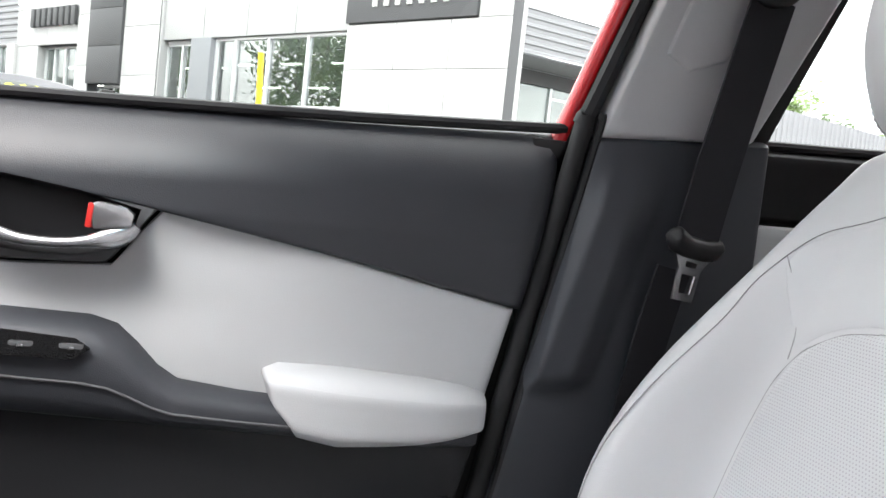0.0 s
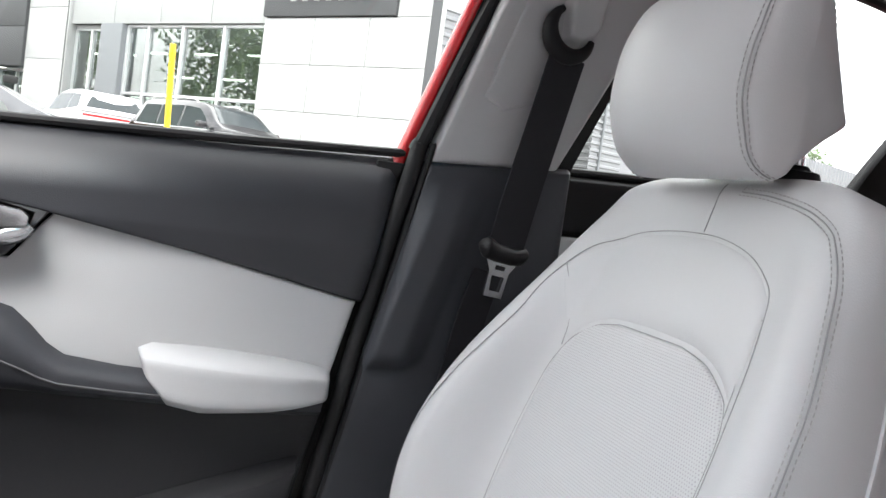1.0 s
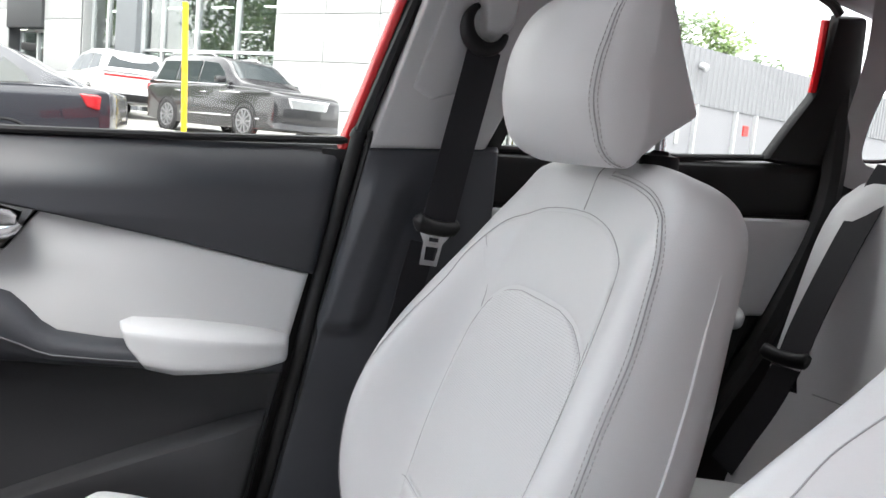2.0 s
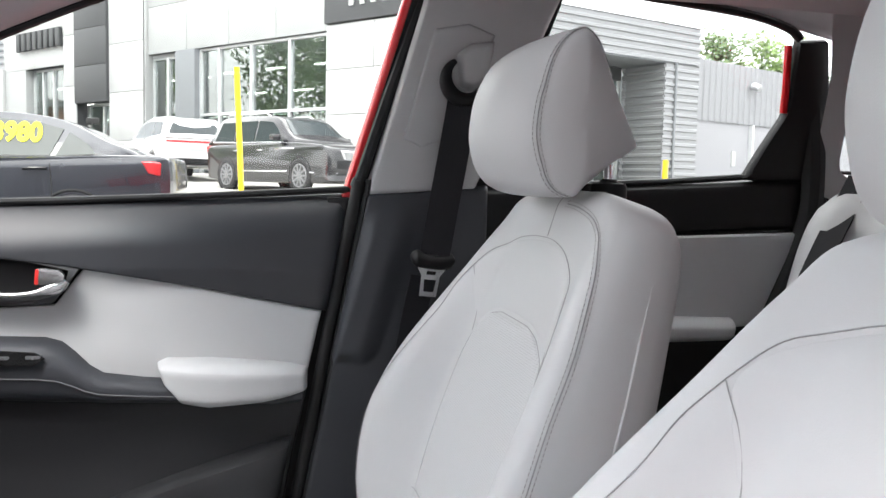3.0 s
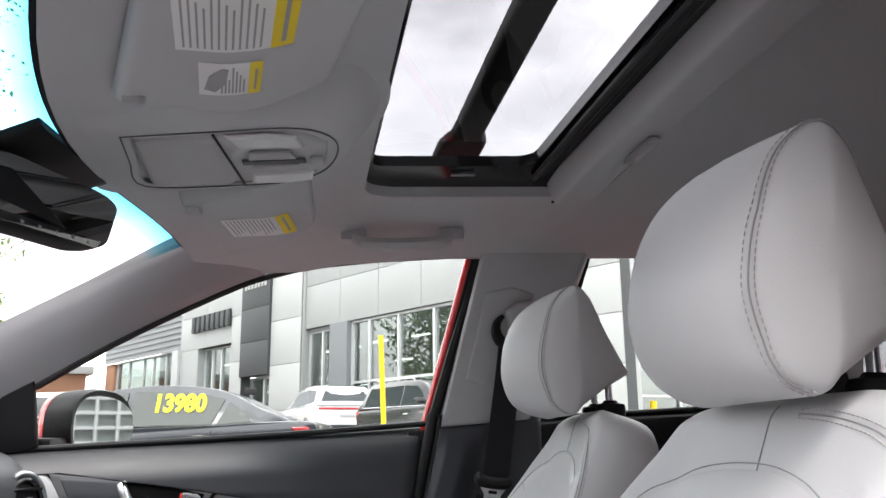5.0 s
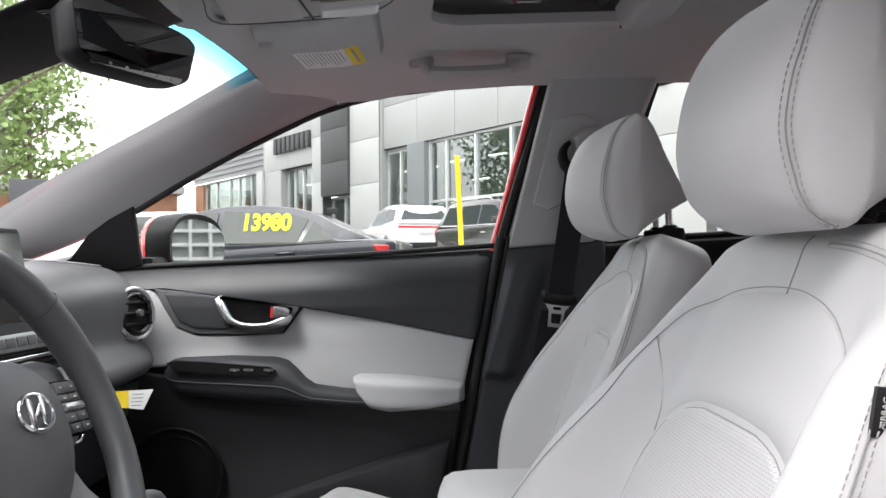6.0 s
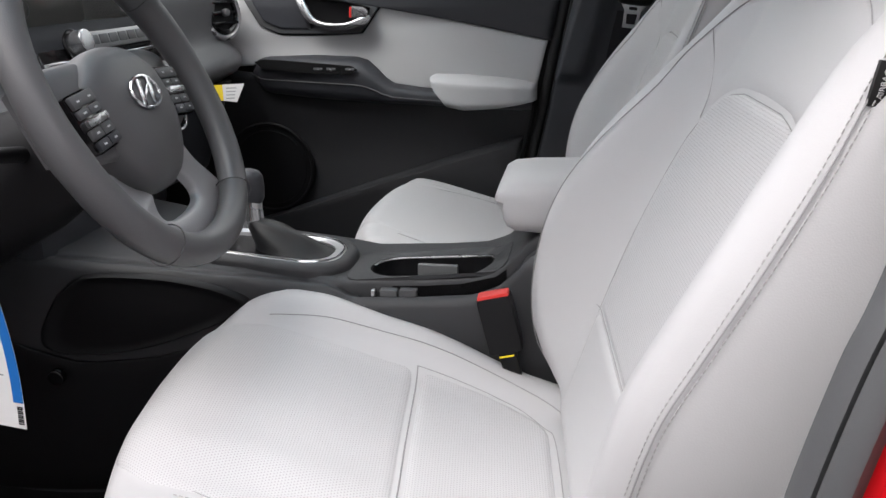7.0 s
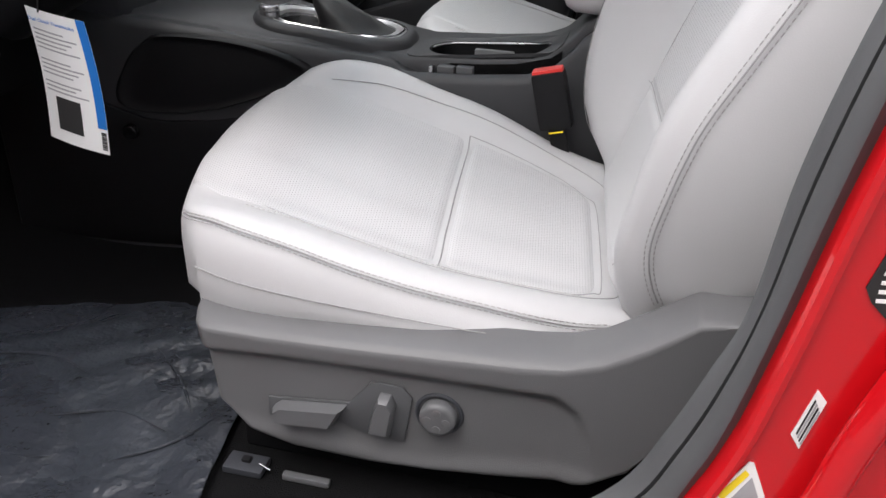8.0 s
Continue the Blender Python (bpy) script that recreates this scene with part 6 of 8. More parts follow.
part("shift_collar", tube([(-0.326, -0.004, 0.664), (-0.327, -0.004, 0.698)], [0.0135, 0.0125], None, 18), silver, con, "silver shifter collar")
part("shift_knob", rings([[(-0.327 - 0.004 * t + r * math.cos(a), -0.004 + r * 0.85 * math.sin(a), 0.696 + 0.052 * t) for a in (2 * math.pi * i / 20 for i in range(20))] for t, r in ((0, 0.013), (0.15, 0.018), (0.5, 0.0205), (0.8, 0.020), (0.93, 0.015), (1.0, 0.006))]), dark_trim, con, "black leather shift knob", 60)
part("knob_cap", disc((-0.337, -0.006, 0.742), (-0.5, -0.1, 1), 0.009, 0.006, 20, 0.002), silver, con)
# cup holders: a sunk oval with a divider
cup = round_poly(-0.142, 0.044, -0.064, 0.024, 0.0435, 10)
rim_out = round_poly(-0.168, 0.066, -0.078, 0.034, 0.02, 10)
part("cup_tray", rings([on_top(rim_out, -0.004), on_top(rim_out, 0.0015), on_top(cup, 0.0015), on_top(inset(cup, 0.002), -0.004)], cap=False), console_m, con, "charcoal cup holder frame")
part("cup_well", rings([on_top(inset(cup, 0.002), -0.003), on_top(inset(cup, 0.004), -0.030), on_top(inset(cup, 0.010), -0.052), on_top(inset(cup, 0.03), -0.054), on_top(inset(cup, 0.0435), -0.0545)], cap=False), black_trim, con, "black cup well")
part("cup_divider", box(-0.078, -0.016, 0.008, 0.018, linear(CT, -0.05) - 0.052, linear(CT, -0.05) - 0.008, 0.003), surface("satin grey divider", (0.20, 0.205, 0.21), 0.42, 0.2), con, "satin grey cup divider")
for x in (-0.094, 0.0):
    part("cup_ring", ring((x, -0.020, linear(CT, x) - 0.030), (0, 0, 1), 0.036, 0.0016, 32, 6), dark_trim, con, "dark cup holder ring")
part("side_slot", rings([[(x, y, linear(CT, x) + z) for y, z in ((-0.0965, -0.0325), (-0.0845, -0.0325), (-0.0835, -0.0060), (-0.0855, -0.0300), (-0.0955, -0.0300), (-0.0975, -0.0200))] for x in (-0.096, -0.05, 0.0, 0.05, 0.066)]), carpet_m, con, "black slot beside the cup holder")
part("cup_rim", tube(sorted(p for p in on_top(inset(cup, 0.002), -0.001) if p[1] > -0.018), 0.0018, None, 6), silver, con, "silver cup holder edge")
for x, mat in ((-0.122, silver), (-0.100, dark_mid), (-0.072, dark_mid)):
    part("brake_switch", box(x - (0.003 if mat is silver else 0.012), x + (0.003 if mat is silver else 0.013), -0.0975, -0.083, 0.578, linear(CT, x) - 0.008, 0.002), mat, con, "parking brake switch")
arm = []
for x, f in ((0.060, 0.45), (0.065, 0.75), (0.077, 0.93), (0.105, 1.0), (0.20, 1.0), (0.34, 1.0), (0.38, 0.9)):
    arm.append([(x - 0.012 * (z > 0.5), 0.0 + 0.092 * y * (0.92 + 0.08 * f), 0.722 + 0.046 * f * z + 0.03 * (x - 0.05)) for y, z in [(math.copysign(abs(math.cos(a)) ** 0.35, math.cos(a)), math.copysign(abs(math.sin(a)) ** 0.55, math.sin(a)) * 0.85) for a in (2 * math.pi * (i + 0.5) / 32 for i in range(32))]])
part("armrest", rings(arm), leather, con, "light grey leather armrest lid", 60)
part("armrest_box", box(0.112, 0.37, -0.095, 0.095, 0.60, 0.70, 0.01), dark_mid, con, "charcoal storage box")
part("armrest_latch", box(0.072, 0.095, -0.02, 0.02, 0.680, 0.692, 0.003), black_trim, con)

# papers
tag = thing("warning_tag", "yellow and white printed tag hanging from the glove box", "paper tag")
tagf = lambda x, z, d: (x, 0.30 + 0.3 * (z - 0.8) - d, z)
part("yellow_field", plate([(-0.523, 0.828), (-0.500, 0.8295), (-0.496, 0.801), (-0.512, 0.802)], tagf, 0, 0.0006), yellow_paper, tag)
part("white_field", plate([(-0.500, 0.8295), (-0.457, 0.832), (-0.470, 0.799), (-0.496, 0.801)], tagf, 0, 0.0006), white_paper, tag)
for k in range(4):
    part("text_bar", plate([(-0.492, 0.824 - 0.006 * k), (-0.472 - 0.001 * k, 0.825 - 0.006 * k), (-0.472 - 0.001 * k, 0.8235 - 0.006 * k), (-0.492, 0.8225 - 0.006 * k)], tagf, 0.0006, 0.001), grey_ink, tag)

card = thing("hanging_card", "white and blue printed card hanging under the dashboard", "paper card")
CA, CB, CC, CD = (Vector(p) for p in ((-0.527, -0.42, 0.717), (-0.452, -0.42, 0.704), (-0.438, -0.43, 0.546), (-0.516, -0.43, 0.562)))
def cardp(u, v, d):
    p = CD.lerp(CC, u).lerp(CA.lerp(CB, u), v)
    return p + Vector((0.006 * math.sin(3 * v), -d - 0.004 * math.sin(math.pi * u), 0))
part("sheet", panel([(0, 1), (1, 1)], [(0, 0), (1, 0)], lambda u, v, d: cardp(u, v, 0), 10, 10), white_paper, card, "white printed card")
part("blue_band", panel([(0.86, 1), (1, 1)], [(0.86, 0.20), (1, 0.20)], lambda u, v, d: cardp(u, v, 0.0006), 4, 10), blue_ink, card, "blue band")
part("black_box", panel([(0.20, 0.36), (0.62, 0.36)], [(0.20, 0.10), (0.62, 0.10)], lambda u, v, d: cardp(u, v, 0.0006), 5, 5), ink, card, "black printed box")
for k in range(16):
    v = 0.92 - 0.033 * k - (0.02 if k > 6 else 0)
    if k in (0, 1, 7, 12):
        continue
    part("text_bar", panel([(0.06, v), (0.78 - 0.1 * ((k * 7) % 3), v)], [(0.06, v - 0.012), (0.78 - 0.1 * ((k * 7) % 3), v - 0.012)], lambda u, q, d: cardp(u, q, 0.0006), 4, 1), blue_ink if k == 0 else grey_ink, card)
for k in range(9):
    part("code_bar", panel([(0.9, 0.17 - 0.016 * k), (0.98, 0.17 - 0.016 * k)], [(0.9, 0.163 - 0.016 * k + 0.003 * (k % 2)), (0.98, 0.163 - 0.016 * k + 0.003 * (k % 2))], lambda u, q, d: cardp(u, q, 0.0006), 2, 1), ink, card)
ux, vy = (CB - CA).normalized(), (CA - CD).normalized()
nz = ux.cross(vy).normalized()
nz = nz if nz.y < 0 else -nz
head = Matrix.Translation(cardp(0.44, 0.925, 0.0012)) @ Matrix(((ux.x, vy.x, nz.x, 0), (ux.y, vy.y, nz.y, 0), (ux.z, vy.z, nz.z, 0), (0, 0, 0, 1)))
words("Dual Clutch Transmission", 0.0056, head, blue_ink, card)
part("cord", tube([cardp(0.25, 0.98, 0.001), (-0.50, -0.42, 0.76), (-0.52, -0.42, 0.80)], 0.001), ink, card, "black cord")

# overhead: visors, console, mirror, grab handles
def visor(side, label):
    v = thing("sun_visor", label, "sun visor", "sun visors")
    shift = 0.0 if side == 1 else 0.055
    vz = lambda x, y, d: (x + shift, side * y, roof_z(x, y) - 0.021 - d)
    edges = ([(-0.252, 0.505), (-0.20, 0.480), (-0.11, 0.425), (-0.068, 0.380)], [(-0.242, 0.160), (-0.19, 0.145), (-0.10, 0.114), (-0.046, 0.100)]) if side == 1 else ([(-0.185, 0.500), (-0.10, 0.505), (-0.03, 0.49), (-0.005, 0.46)], [(-0.250, 0.150), (-0.19, 0.136), (-0.10, 0.128), (-0.022, 0.150)])
    part("visor_panel", panel(edges[0], edges[1], vz, 30, 30, 0.020, 0.022, soft=True), headliner_m, v, "grey fabric visor panel")
    part("visor_clip", box(*((-0.236, -0.214, 0.176, 0.200) if side == 1 else (-0.182, -0.158, -0.180, -0.166)), roof_z(-0.21, 0.13) - 0.030, roof_z(-0.21, 0.13) + 0.004, 0.005), pillar_m, v, "grey visor clip")
    lab = [((-0.205, -0.098), (0.265, 0.375))] if side == 1 else [((-0.106, -0.046), (0.190, 0.262)), ((-0.125, -0.020), (0.285, 0.400))]
    for (x0, x1), (y0, y1) in lab:
        sheet = lambda xa, xb, ya, yb, lift: panel([(xa, yb), (xb, yb)], [(xa, ya), (xb, ya)], lambda x, y, d: (x, side * y, roof_z(x - shift, y) - 0.021 - lift), 6, 6, 0.001, 0.0)
        part("white_label", sheet(x0, x1, y0, y1, 0.001), white_paper, v, "white warning label")
        part("yellow_label", sheet(lerp(x0, x1, 0.80), x1, y0, y1, 0.0014), yellow_paper, v, "yellow warning stripe")
        n = 12
        for k in range(n):
            if side == -1 and y0 < 0.25 and k < 5:
                continue
            xa = lerp(x0, x1, 0.06 + 0.70 * k / n)
            part("text_bar", sheet(xa, xa + 0.0020, y0 + 0.006, y1 - 0.008 - 0.009 * ((k * 5) % 4), 0.0014), grey_ink, v)
        part("text_bar", sheet(lerp(x0, x1, 0.885), lerp(x0, x1, 0.925), y0 + 0.010, y1 - 0.016, 0.0018), grey_ink, v)
    if side == -1:
        part("pictogram", plate([(-0.101, 0.205), (-0.090, 0.200), (-0.080, 0.220), (-0.078, 0.250), (-0.084, 0.252), (-0.096, 0.235)], lambda x, y, d: (x, -y, roof_z(x - shift, y) - 0.0225 - d), 0.0, 0.0006), grey_ink, v)
        for o in v.children:
            o.data.transform(Matrix.Translation((-0.076, -0.253, 0)) @ Matrix.Rotation(radians(13), 4, "Z") @ Matrix.Translation((0.076, 0.226, 0)))
    return v
visor(1, "grey passenger sun visor with a white and yellow label")
visor(-1, "grey driver sun visor with two warning labels")

oc = thing("overhead_console", "grey overhead console with glasses box and map lamps", "overhead console")
def pod_z(x):
    return 1.400 + 0.037 * (x + 0.27)


ocz = lambda x, y, d: (x, y, pod_z(x) - 0.010 - d)
part("console_shell", panel([(-0.268, 0.102), (-0.13, 0.104), (-0.055, 0.088), (-0.010, 0.035)], [(-0.240, -0.088), (-0.13, -0.094), (-0.03, -0.096), (0.006, -0.055)], ocz, 30, 20, 0.020, 0.05), pillar_m, oc, "grey console shell")
# Dark tube drawn as the shadow line round the console shell.
part("shell_gap", tube([ocz(x, y, -0.002) for x, y in smooth_path2([(-0.258, 0.0), (-0.268, 0.098), (-0.13, 0.107), (-0.055, 0.092), (-0.008, 0.038), (0.009, -0.05), (-0.03, -0.099), (-0.13, -0.097), (-0.240, -0.090)], 40)], 0.0011, wrap=True), dark_mid, oc)
skirt = smooth_path2([(-0.258, 0.0), (-0.268, 0.098), (-0.13, 0.107), (-0.055, 0.092), (-0.008, 0.038), (0.006, -0.05), (-0.03, -0.099), (-0.13, -0.097), (-0.240, -0.090)], 48)
fair = []
for k in range(9):
    f = k / 8
    grown = [(-0.13 + (x + 0.13) * (0.92 + 0.58 * f), y * (0.92 + 0.70 * f)) for x, y in skirt]
    fair.append([(x, y, lerp(pod_z(x) - 0.0075, roof_z(x, y) + 0.003, soft(0.1, 1, f))) for x, y in grown])
part("fairing", rings(fair, cap=False), headliner_m, oc, "grey fabric fairing round the console", 60)
part("glasses_box", panel([(-0.255, 0.086), (-0.20, 0.088), (-0.142, 0.088)], [(-0.228, -0.074), (-0.20, -0.078), (-0.128, -0.078)], lambda x, y, d: (x, y, pod_z(x) - 0.014 - d), 16, 14, 0.010, 0.006), pillar_m, oc, "grey glasses box lid")
part("box_gap", tube([(-0.131, y, pod_z(-0.131) - 0.011) for y in (-0.095, 0, 0.095)], 0.0016), black_trim, oc)
for s in (1, -1):
    part("map_lamp", panel([(-0.120, s * 0.088), (-0.07, s * 0.090), (-0.035, s * 0.080)], [(-0.112, s * 0.050), (-0.07, s * 0.048), (-0.030, s * 0.045)], lambda x, y, d: (x, y, pod_z(x) - 0.014 - d), 14, 8, 0.006, 0.005), surface("frosted lamp lens", (0.62, 0.63, 0.64), 0.2), oc, "clear map lamp lens")
    part("lamp_switch", plate([(-0.105, s * 0.012), (-0.045, s * 0.012), (-0.050, s * 0.036), (-0.100, s * 0.036)][::s], lambda x, y, d: (x, y, pod_z(x) - 0.011 - d), 0, 0.004, 0.001), pillar_m, oc, "grey lamp switch")
part("switch_slot", plate([(-0.115, -0.006), (-0.035, -0.006), (-0.035, 0.006), (-0.115, 0.006)], lambda x, y, d: (x, y, pod_z(x) - 0.0105 - d), 0, 0.004), dark_mid, oc)
part("sos_button", plate([(-0.028, -0.012), (-0.012, -0.012), (-0.012, 0.016), (-0.028, 0.016)], lambda x, y, d: (x, y, pod_z(x) - 0.0115 - d), 0, 0.004, 0.001), pillar_m, oc, "small button")

rm = thing("interior_mirror", "black frameless interior mirror on the windscreen", "rear-view mirror")
ML_T, ML_B, MR_T, MR_B = (Vector(p) for p in ((-0.385, -0.115, 1.381), (-0.372, -0.115, 1.288), (-0.3015, 0.092, 1.369), (-0.316, 0.086, 1.294)))
mn = (MR_T - ML_T).cross(ML_B - ML_T).normalized()
mn = mn if mn.dot(Vector((1, -1, 0))) > 0 else -mn
def mir(u, v, d):
    return ML_B.lerp(MR_B, u).lerp(ML_T.lerp(MR_T, u), v) + mn * d
outl = [(p[0], p[1]) for p in round_poly(0.0, 1.0, 0.0, 1.0, 0.22, 6)]
outl = [(0.5 + (u - 0.5) * (1.0 - 0.0 * v), v) for u, v in outl]
def mloop(f, d, shift=0.0):
    return [mir(0.5 + (u - 0.5) * (1 - (1 - f) * 0.3), 0.5 + (v - 0.5) * f, d) for u, v in outl]
part("mirror_case", rings([mloop(0.6, -0.046), mloop(0.90, -0.036), mloop(0.99, -0.020), mloop(1.0, -0.006), mloop(0.99, 0.002), mloop(0.95, 0.0045)]), black_trim, rm, "black mirror case")
mg = bmesh.new()
mg.faces.new([mg.verts.new(p) for p in mloop(0.93, 0.0052)])
dark_mirror = surface("dimming mirror glass", (0.30, 0.31, 0.31), 0.02, 1.0, grain=20, bump=0.0, vary=0.0, rvary=0.01)
part("mirror_glass", mg, dark_mirror, rm, "dark dimming mirror glass")
part("lower_lip", rings([mloop2 for mloop2 in ([mir(u, v, d) for u, v in ((0.10, 0.035), (0.90, 0.035), (0.93, 0.16), (0.07, 0.16))] for d in (0.003, 0.0056))]), gloss_black, rm, "gloss black button strip")
for k in range(5):
    u = 0.25 + 0.14 * k
    part("button_mark", rings([[mir(u + a, 0.085 + b, d) for a, b in ((-0.012, -0.02), (0.012, -0.02), (0.012, 0.02), (-0.012, 0.02))] for d in (0.0056, 0.0062)]), grey_ink, rm)
part("mirror_stem", tube([(-0.385, 0.0, 1.345), (-0.405, -0.005, 1.365), (-0.42, -0.005, 1.385)], [0.014, 0.016, 0.022], None, 12), black_trim, rm, "black mirror stem")
cov = []
for t in range(9):
    f = t / 8
    x = lerp(-0.62, -0.322, f)
    w = lerp(0.07, 0.118, f ** 0.6)
    zt = Vector(wind_pt(0.46, (x + 1.30) / 0.975)).z - 0.004
    dep = 0.008 + 0.012 * max(0, 1 - f * 1.6)
    cov.append([(x, y + 0.0, z) for y, z in ((-w, zt), (-w * 0.94, zt - dep * 0.7), (-w * 0.8, zt - dep), (w * 0.8, zt - dep), (w * 0.94, zt - dep * 0.7), (w, zt))])
part("sensor_cover", rings(cov), black_trim, rm, "black sensor cover on the glass")
for k in range(8):
    zc = Vector(wind_pt(0.46, (-0.43 + 1.30) / 0.975)).z - 0.014
    part("cover_slot", box(-0.442, -0.418, -0.085 + 0.010 * k, -0.080 + 0.010 * k, zc - 0.002, zc + 0.001, 0.0008), gloss_black, rm)

def grab(side, x0):
    g = thing("grab_handle", "grey folding grab handle on the roof edge", "grab handle", "grab handles")
    z = roof_z(x0, 0.51) - 0.002
    pts = [(x0, 0.520, z), (x0 + 0.012, 0.508, z - 0.016), (x0 + 0.032, 0.492, z - 0.026), (x0 + 0.10, 0.486, z - 0.029), (x0 + 0.165, 0.492, z - 0.024), (x0 + 0.185, 0.508, z - 0.014), (x0 + 0.197, 0.520, z + 0.002)]
    path = smooth_path([(x, side * y, zz) for x, y, zz in pts], 30)
    part("grip", rings([[p + Vector((0, side * a * 0.019, b * 0.013)) for a, b in ((1, 0), (0.7, 0.8), (0, 1), (-0.7, 0.8), (-1, 0), (-0.7, -0.8), (0, -1), (0.7, -0.8))] for p in path]), pillar_m, g, "grey grip", 50)
    for x in (x0 + 0.006, x0 + 0.191):
        part("foot", box(x - 0.024, x + 0.024, side * 0.520 - 0.022, side * 0.520 + 0.022, z - 0.016, z + 0.010, 0.008), pillar_m, g, "grey handle foot")
grab(1, -0.018)
grab(1, 0.62)

# ---- driver's side of the body ----
ds = thing("driver_pillar", "red painted pillar and sill of the open driver door", "car body")
def dp(x, z, d):
    return (x, -(linear([(0.2, 0.80), (1.02, 0.80), (1.45, 0.63)], z) + d), z)
part("pillar_skin", panel([(0.520, 1.44), (0.420, 1.12), (0.338, 0.92), (0.310, 0.83), (0.294, 0.745), (0.281, 0.66), (0.266, 0.576), (0.252, 0.528), (0.228, 0.475), (0.165, 0.405), (0.075, 0.335), (-0.06, 0.283), (-0.4, 0.268), (-0.75, 0.268)], [(0.74, 1.44), (0.68, 1.12), (0.65, 0.92), (0.63, 0.83), (0.62, 0.745), (0.61, 0.66), (0.60, 0.576), (0.59, 0.50), (0.58, 0.40), (0.45, 0.27), (0.25, 0.22), (-0.06, 0.20), (-0.4, 0.20), (-0.75, 0.20)], dp, 80, 14, 0.012, 0.04), red_paint, ds, "red painted pillar and sill skin")
SEAL_L = [(0.470, -0.585, 1.42), (0.385, -0.685, 1.12), (0.312, -0.745, 0.90), (0.291, -0.755, 0.838), (0.273, -0.755, 0.746), (0.263, -0.755, 0.646), (0.248, -0.755, 0.595), (0.227, -0.755, 0.535), (0.201, -0.755, 0.479), (0.15, -0.755, 0.428), (0.06, -0.755, 0.360), (-0.06, -0.755, 0.305), (-0.4, -0.755, 0.292), (-0.75, -0.755, 0.292)]
SEAL_R = [(0.500, -0.62, 1.42), (0.415, -0.72, 1.12), (0.332, -0.782, 0.92), (0.305, -0.790, 0.83), (0.289, -0.790, 0.745), (0.276, -0.790, 0.66), (0.261, -0.790, 0.576), (0.247, -0.790, 0.528), (0.224, -0.790, 0.475), (0.16, -0.790, 0.405), (0.07, -0.790, 0.335), (-0.06, -0.790, 0.283), (-0.4, -0.790, 0.268), (-0.75, -0.790, 0.268)]
seal_loops = []
for a, b in zip(smooth_path(SEAL_L, 78), smooth_path(SEAL_R, 78)):
    out = Vector((-0.55, -0.75, 0.35))
    back = Vector((0.012, 0.012, -0.01))
    seal_loops.append([a + back, a, a.lerp(b, 0.12) + out * 0.0035, a.lerp(b, 0.30) + out * 0.0060, a.lerp(b, 0.46) + out * 0.0045, a.lerp(b, 0.50) - out * 0.0015, a.lerp(b, 0.54) + out * 0.0045, a.lerp(b, 0.75) + out * 0.0060, a.lerp(b, 0.95) + out * 0.002, b, b + back])
part("door_seal", rings(seal_loops), surface("grey rubber seal", (0.075, 0.077, 0.080), 0.6, grain=500, bump=0.2), ds, "dark grey rubber door seal with a groove", 40)
part("flange", tube([p + Vector((0.012, -0.012, 0.002)) for p in smooth_path(SEAL_R[2:11], 50)], 0.0055, None, 8), red_paint, ds, "red painted flange")
part("body_fold", tube(smooth_path([(0.46, -0.815, 0.98), (0.39, -0.815, 0.80), (0.350, -0.815, 0.665), (0.332, -0.815, 0.60), (0.318, -0.815, 0.53), (0.29, -0.815, 0.44), (0.22, -0.815, 0.34)], 40), 0.012, None, 10), red_paint, ds, "red painted body fold")
part("inner_trim", panel([(0.50, 1.40), (0.40, 1.08), (0.335, 0.85), (0.275, 0.66), (0.24, 0.5), (0.21, 0.36)], [(0.72, 1.40), (0.66, 1.08), (0.62, 0.85), (0.60, 0.66), (0.58, 0.5), (0.56, 0.36)], lambda x, z, d: (x, -linear([(0.2, 0.73), (1.02, 0.71), (1.45, 0.58)], z) + d, z), 30, 10, 0.02, 0.04), dark_mid, ds, "dark grey inner pillar trim")
part("sill_trim", box(-0.75, 0.20, -0.755, -0.69, 0.20, 0.276, 0.010), black_trim, ds, "black sill trim")
part("body_side", box(0.60, 1.80, -0.86, -0.80, 0.20, 1.06, 0.02), red_paint, ds, "red painted rear door skin")
part("front_body", box(-1.70, -0.78, -0.84, -0.76, 0.20, 1.0, 0.04), red_paint, ds, "red painted front wing")
# Open door, out of view; added to cut front-left light on the near seat.
od = thing("driver_door", "open driver door, red outside and charcoal inside", "car door", at=(-0.775, -0.80, 0), turn=-66)
part("outer_skin", box(0.0, 1.06, -0.075, -0.055, 0.28, 1.03, 0.008), red_paint, od, "red painted outer skin")
part("inner_trim", box(0.02, 1.05, -0.052, 0.0, 0.30, 1.06, 0.02), dark_trim, od, "charcoal inner trim")
part("window_frame", tube([(0.03, -0.04, 1.05), (0.42, -0.02, 1.34), (0.60, -0.01, 1.40), (0.95, -0.01, 1.40), (1.03, -0.04, 1.05)], 0.016), rubber, od, "black window frame")


# Unseen rear panes; their dark tint is added to dim the rear ceiling.
rear_l = thing("rear_door_window", "unseen rear window on the driver's side, tinted dark to dim the cabin", "car window")
part("glass_pane", panel([(0.52, 1.42), (1.20, 1.40)], [(0.50, 1.04), (1.20, 1.05)], lambda x, z, d: (x, -linear([(1.03, 0.745), (1.42, 0.655)], z), z), 6, 6), tint_glass, rear_l, "pane tinted to dim the rear cabin")
part("seal", tube([(0.52, -0.748, 1.05), (0.85, -0.748, 1.055), (1.18, -0.748, 1.06)], 0.006), rubber, rear_l, "black waistline seal")
gate_glass = part("window_2", panel([(-0.64, 1.37), (0.64, 1.37)], [(-0.66, 1.15), (0.66, 1.15)], lambda y, z, d: (1.775, y, z), 6, 6), tint_glass)
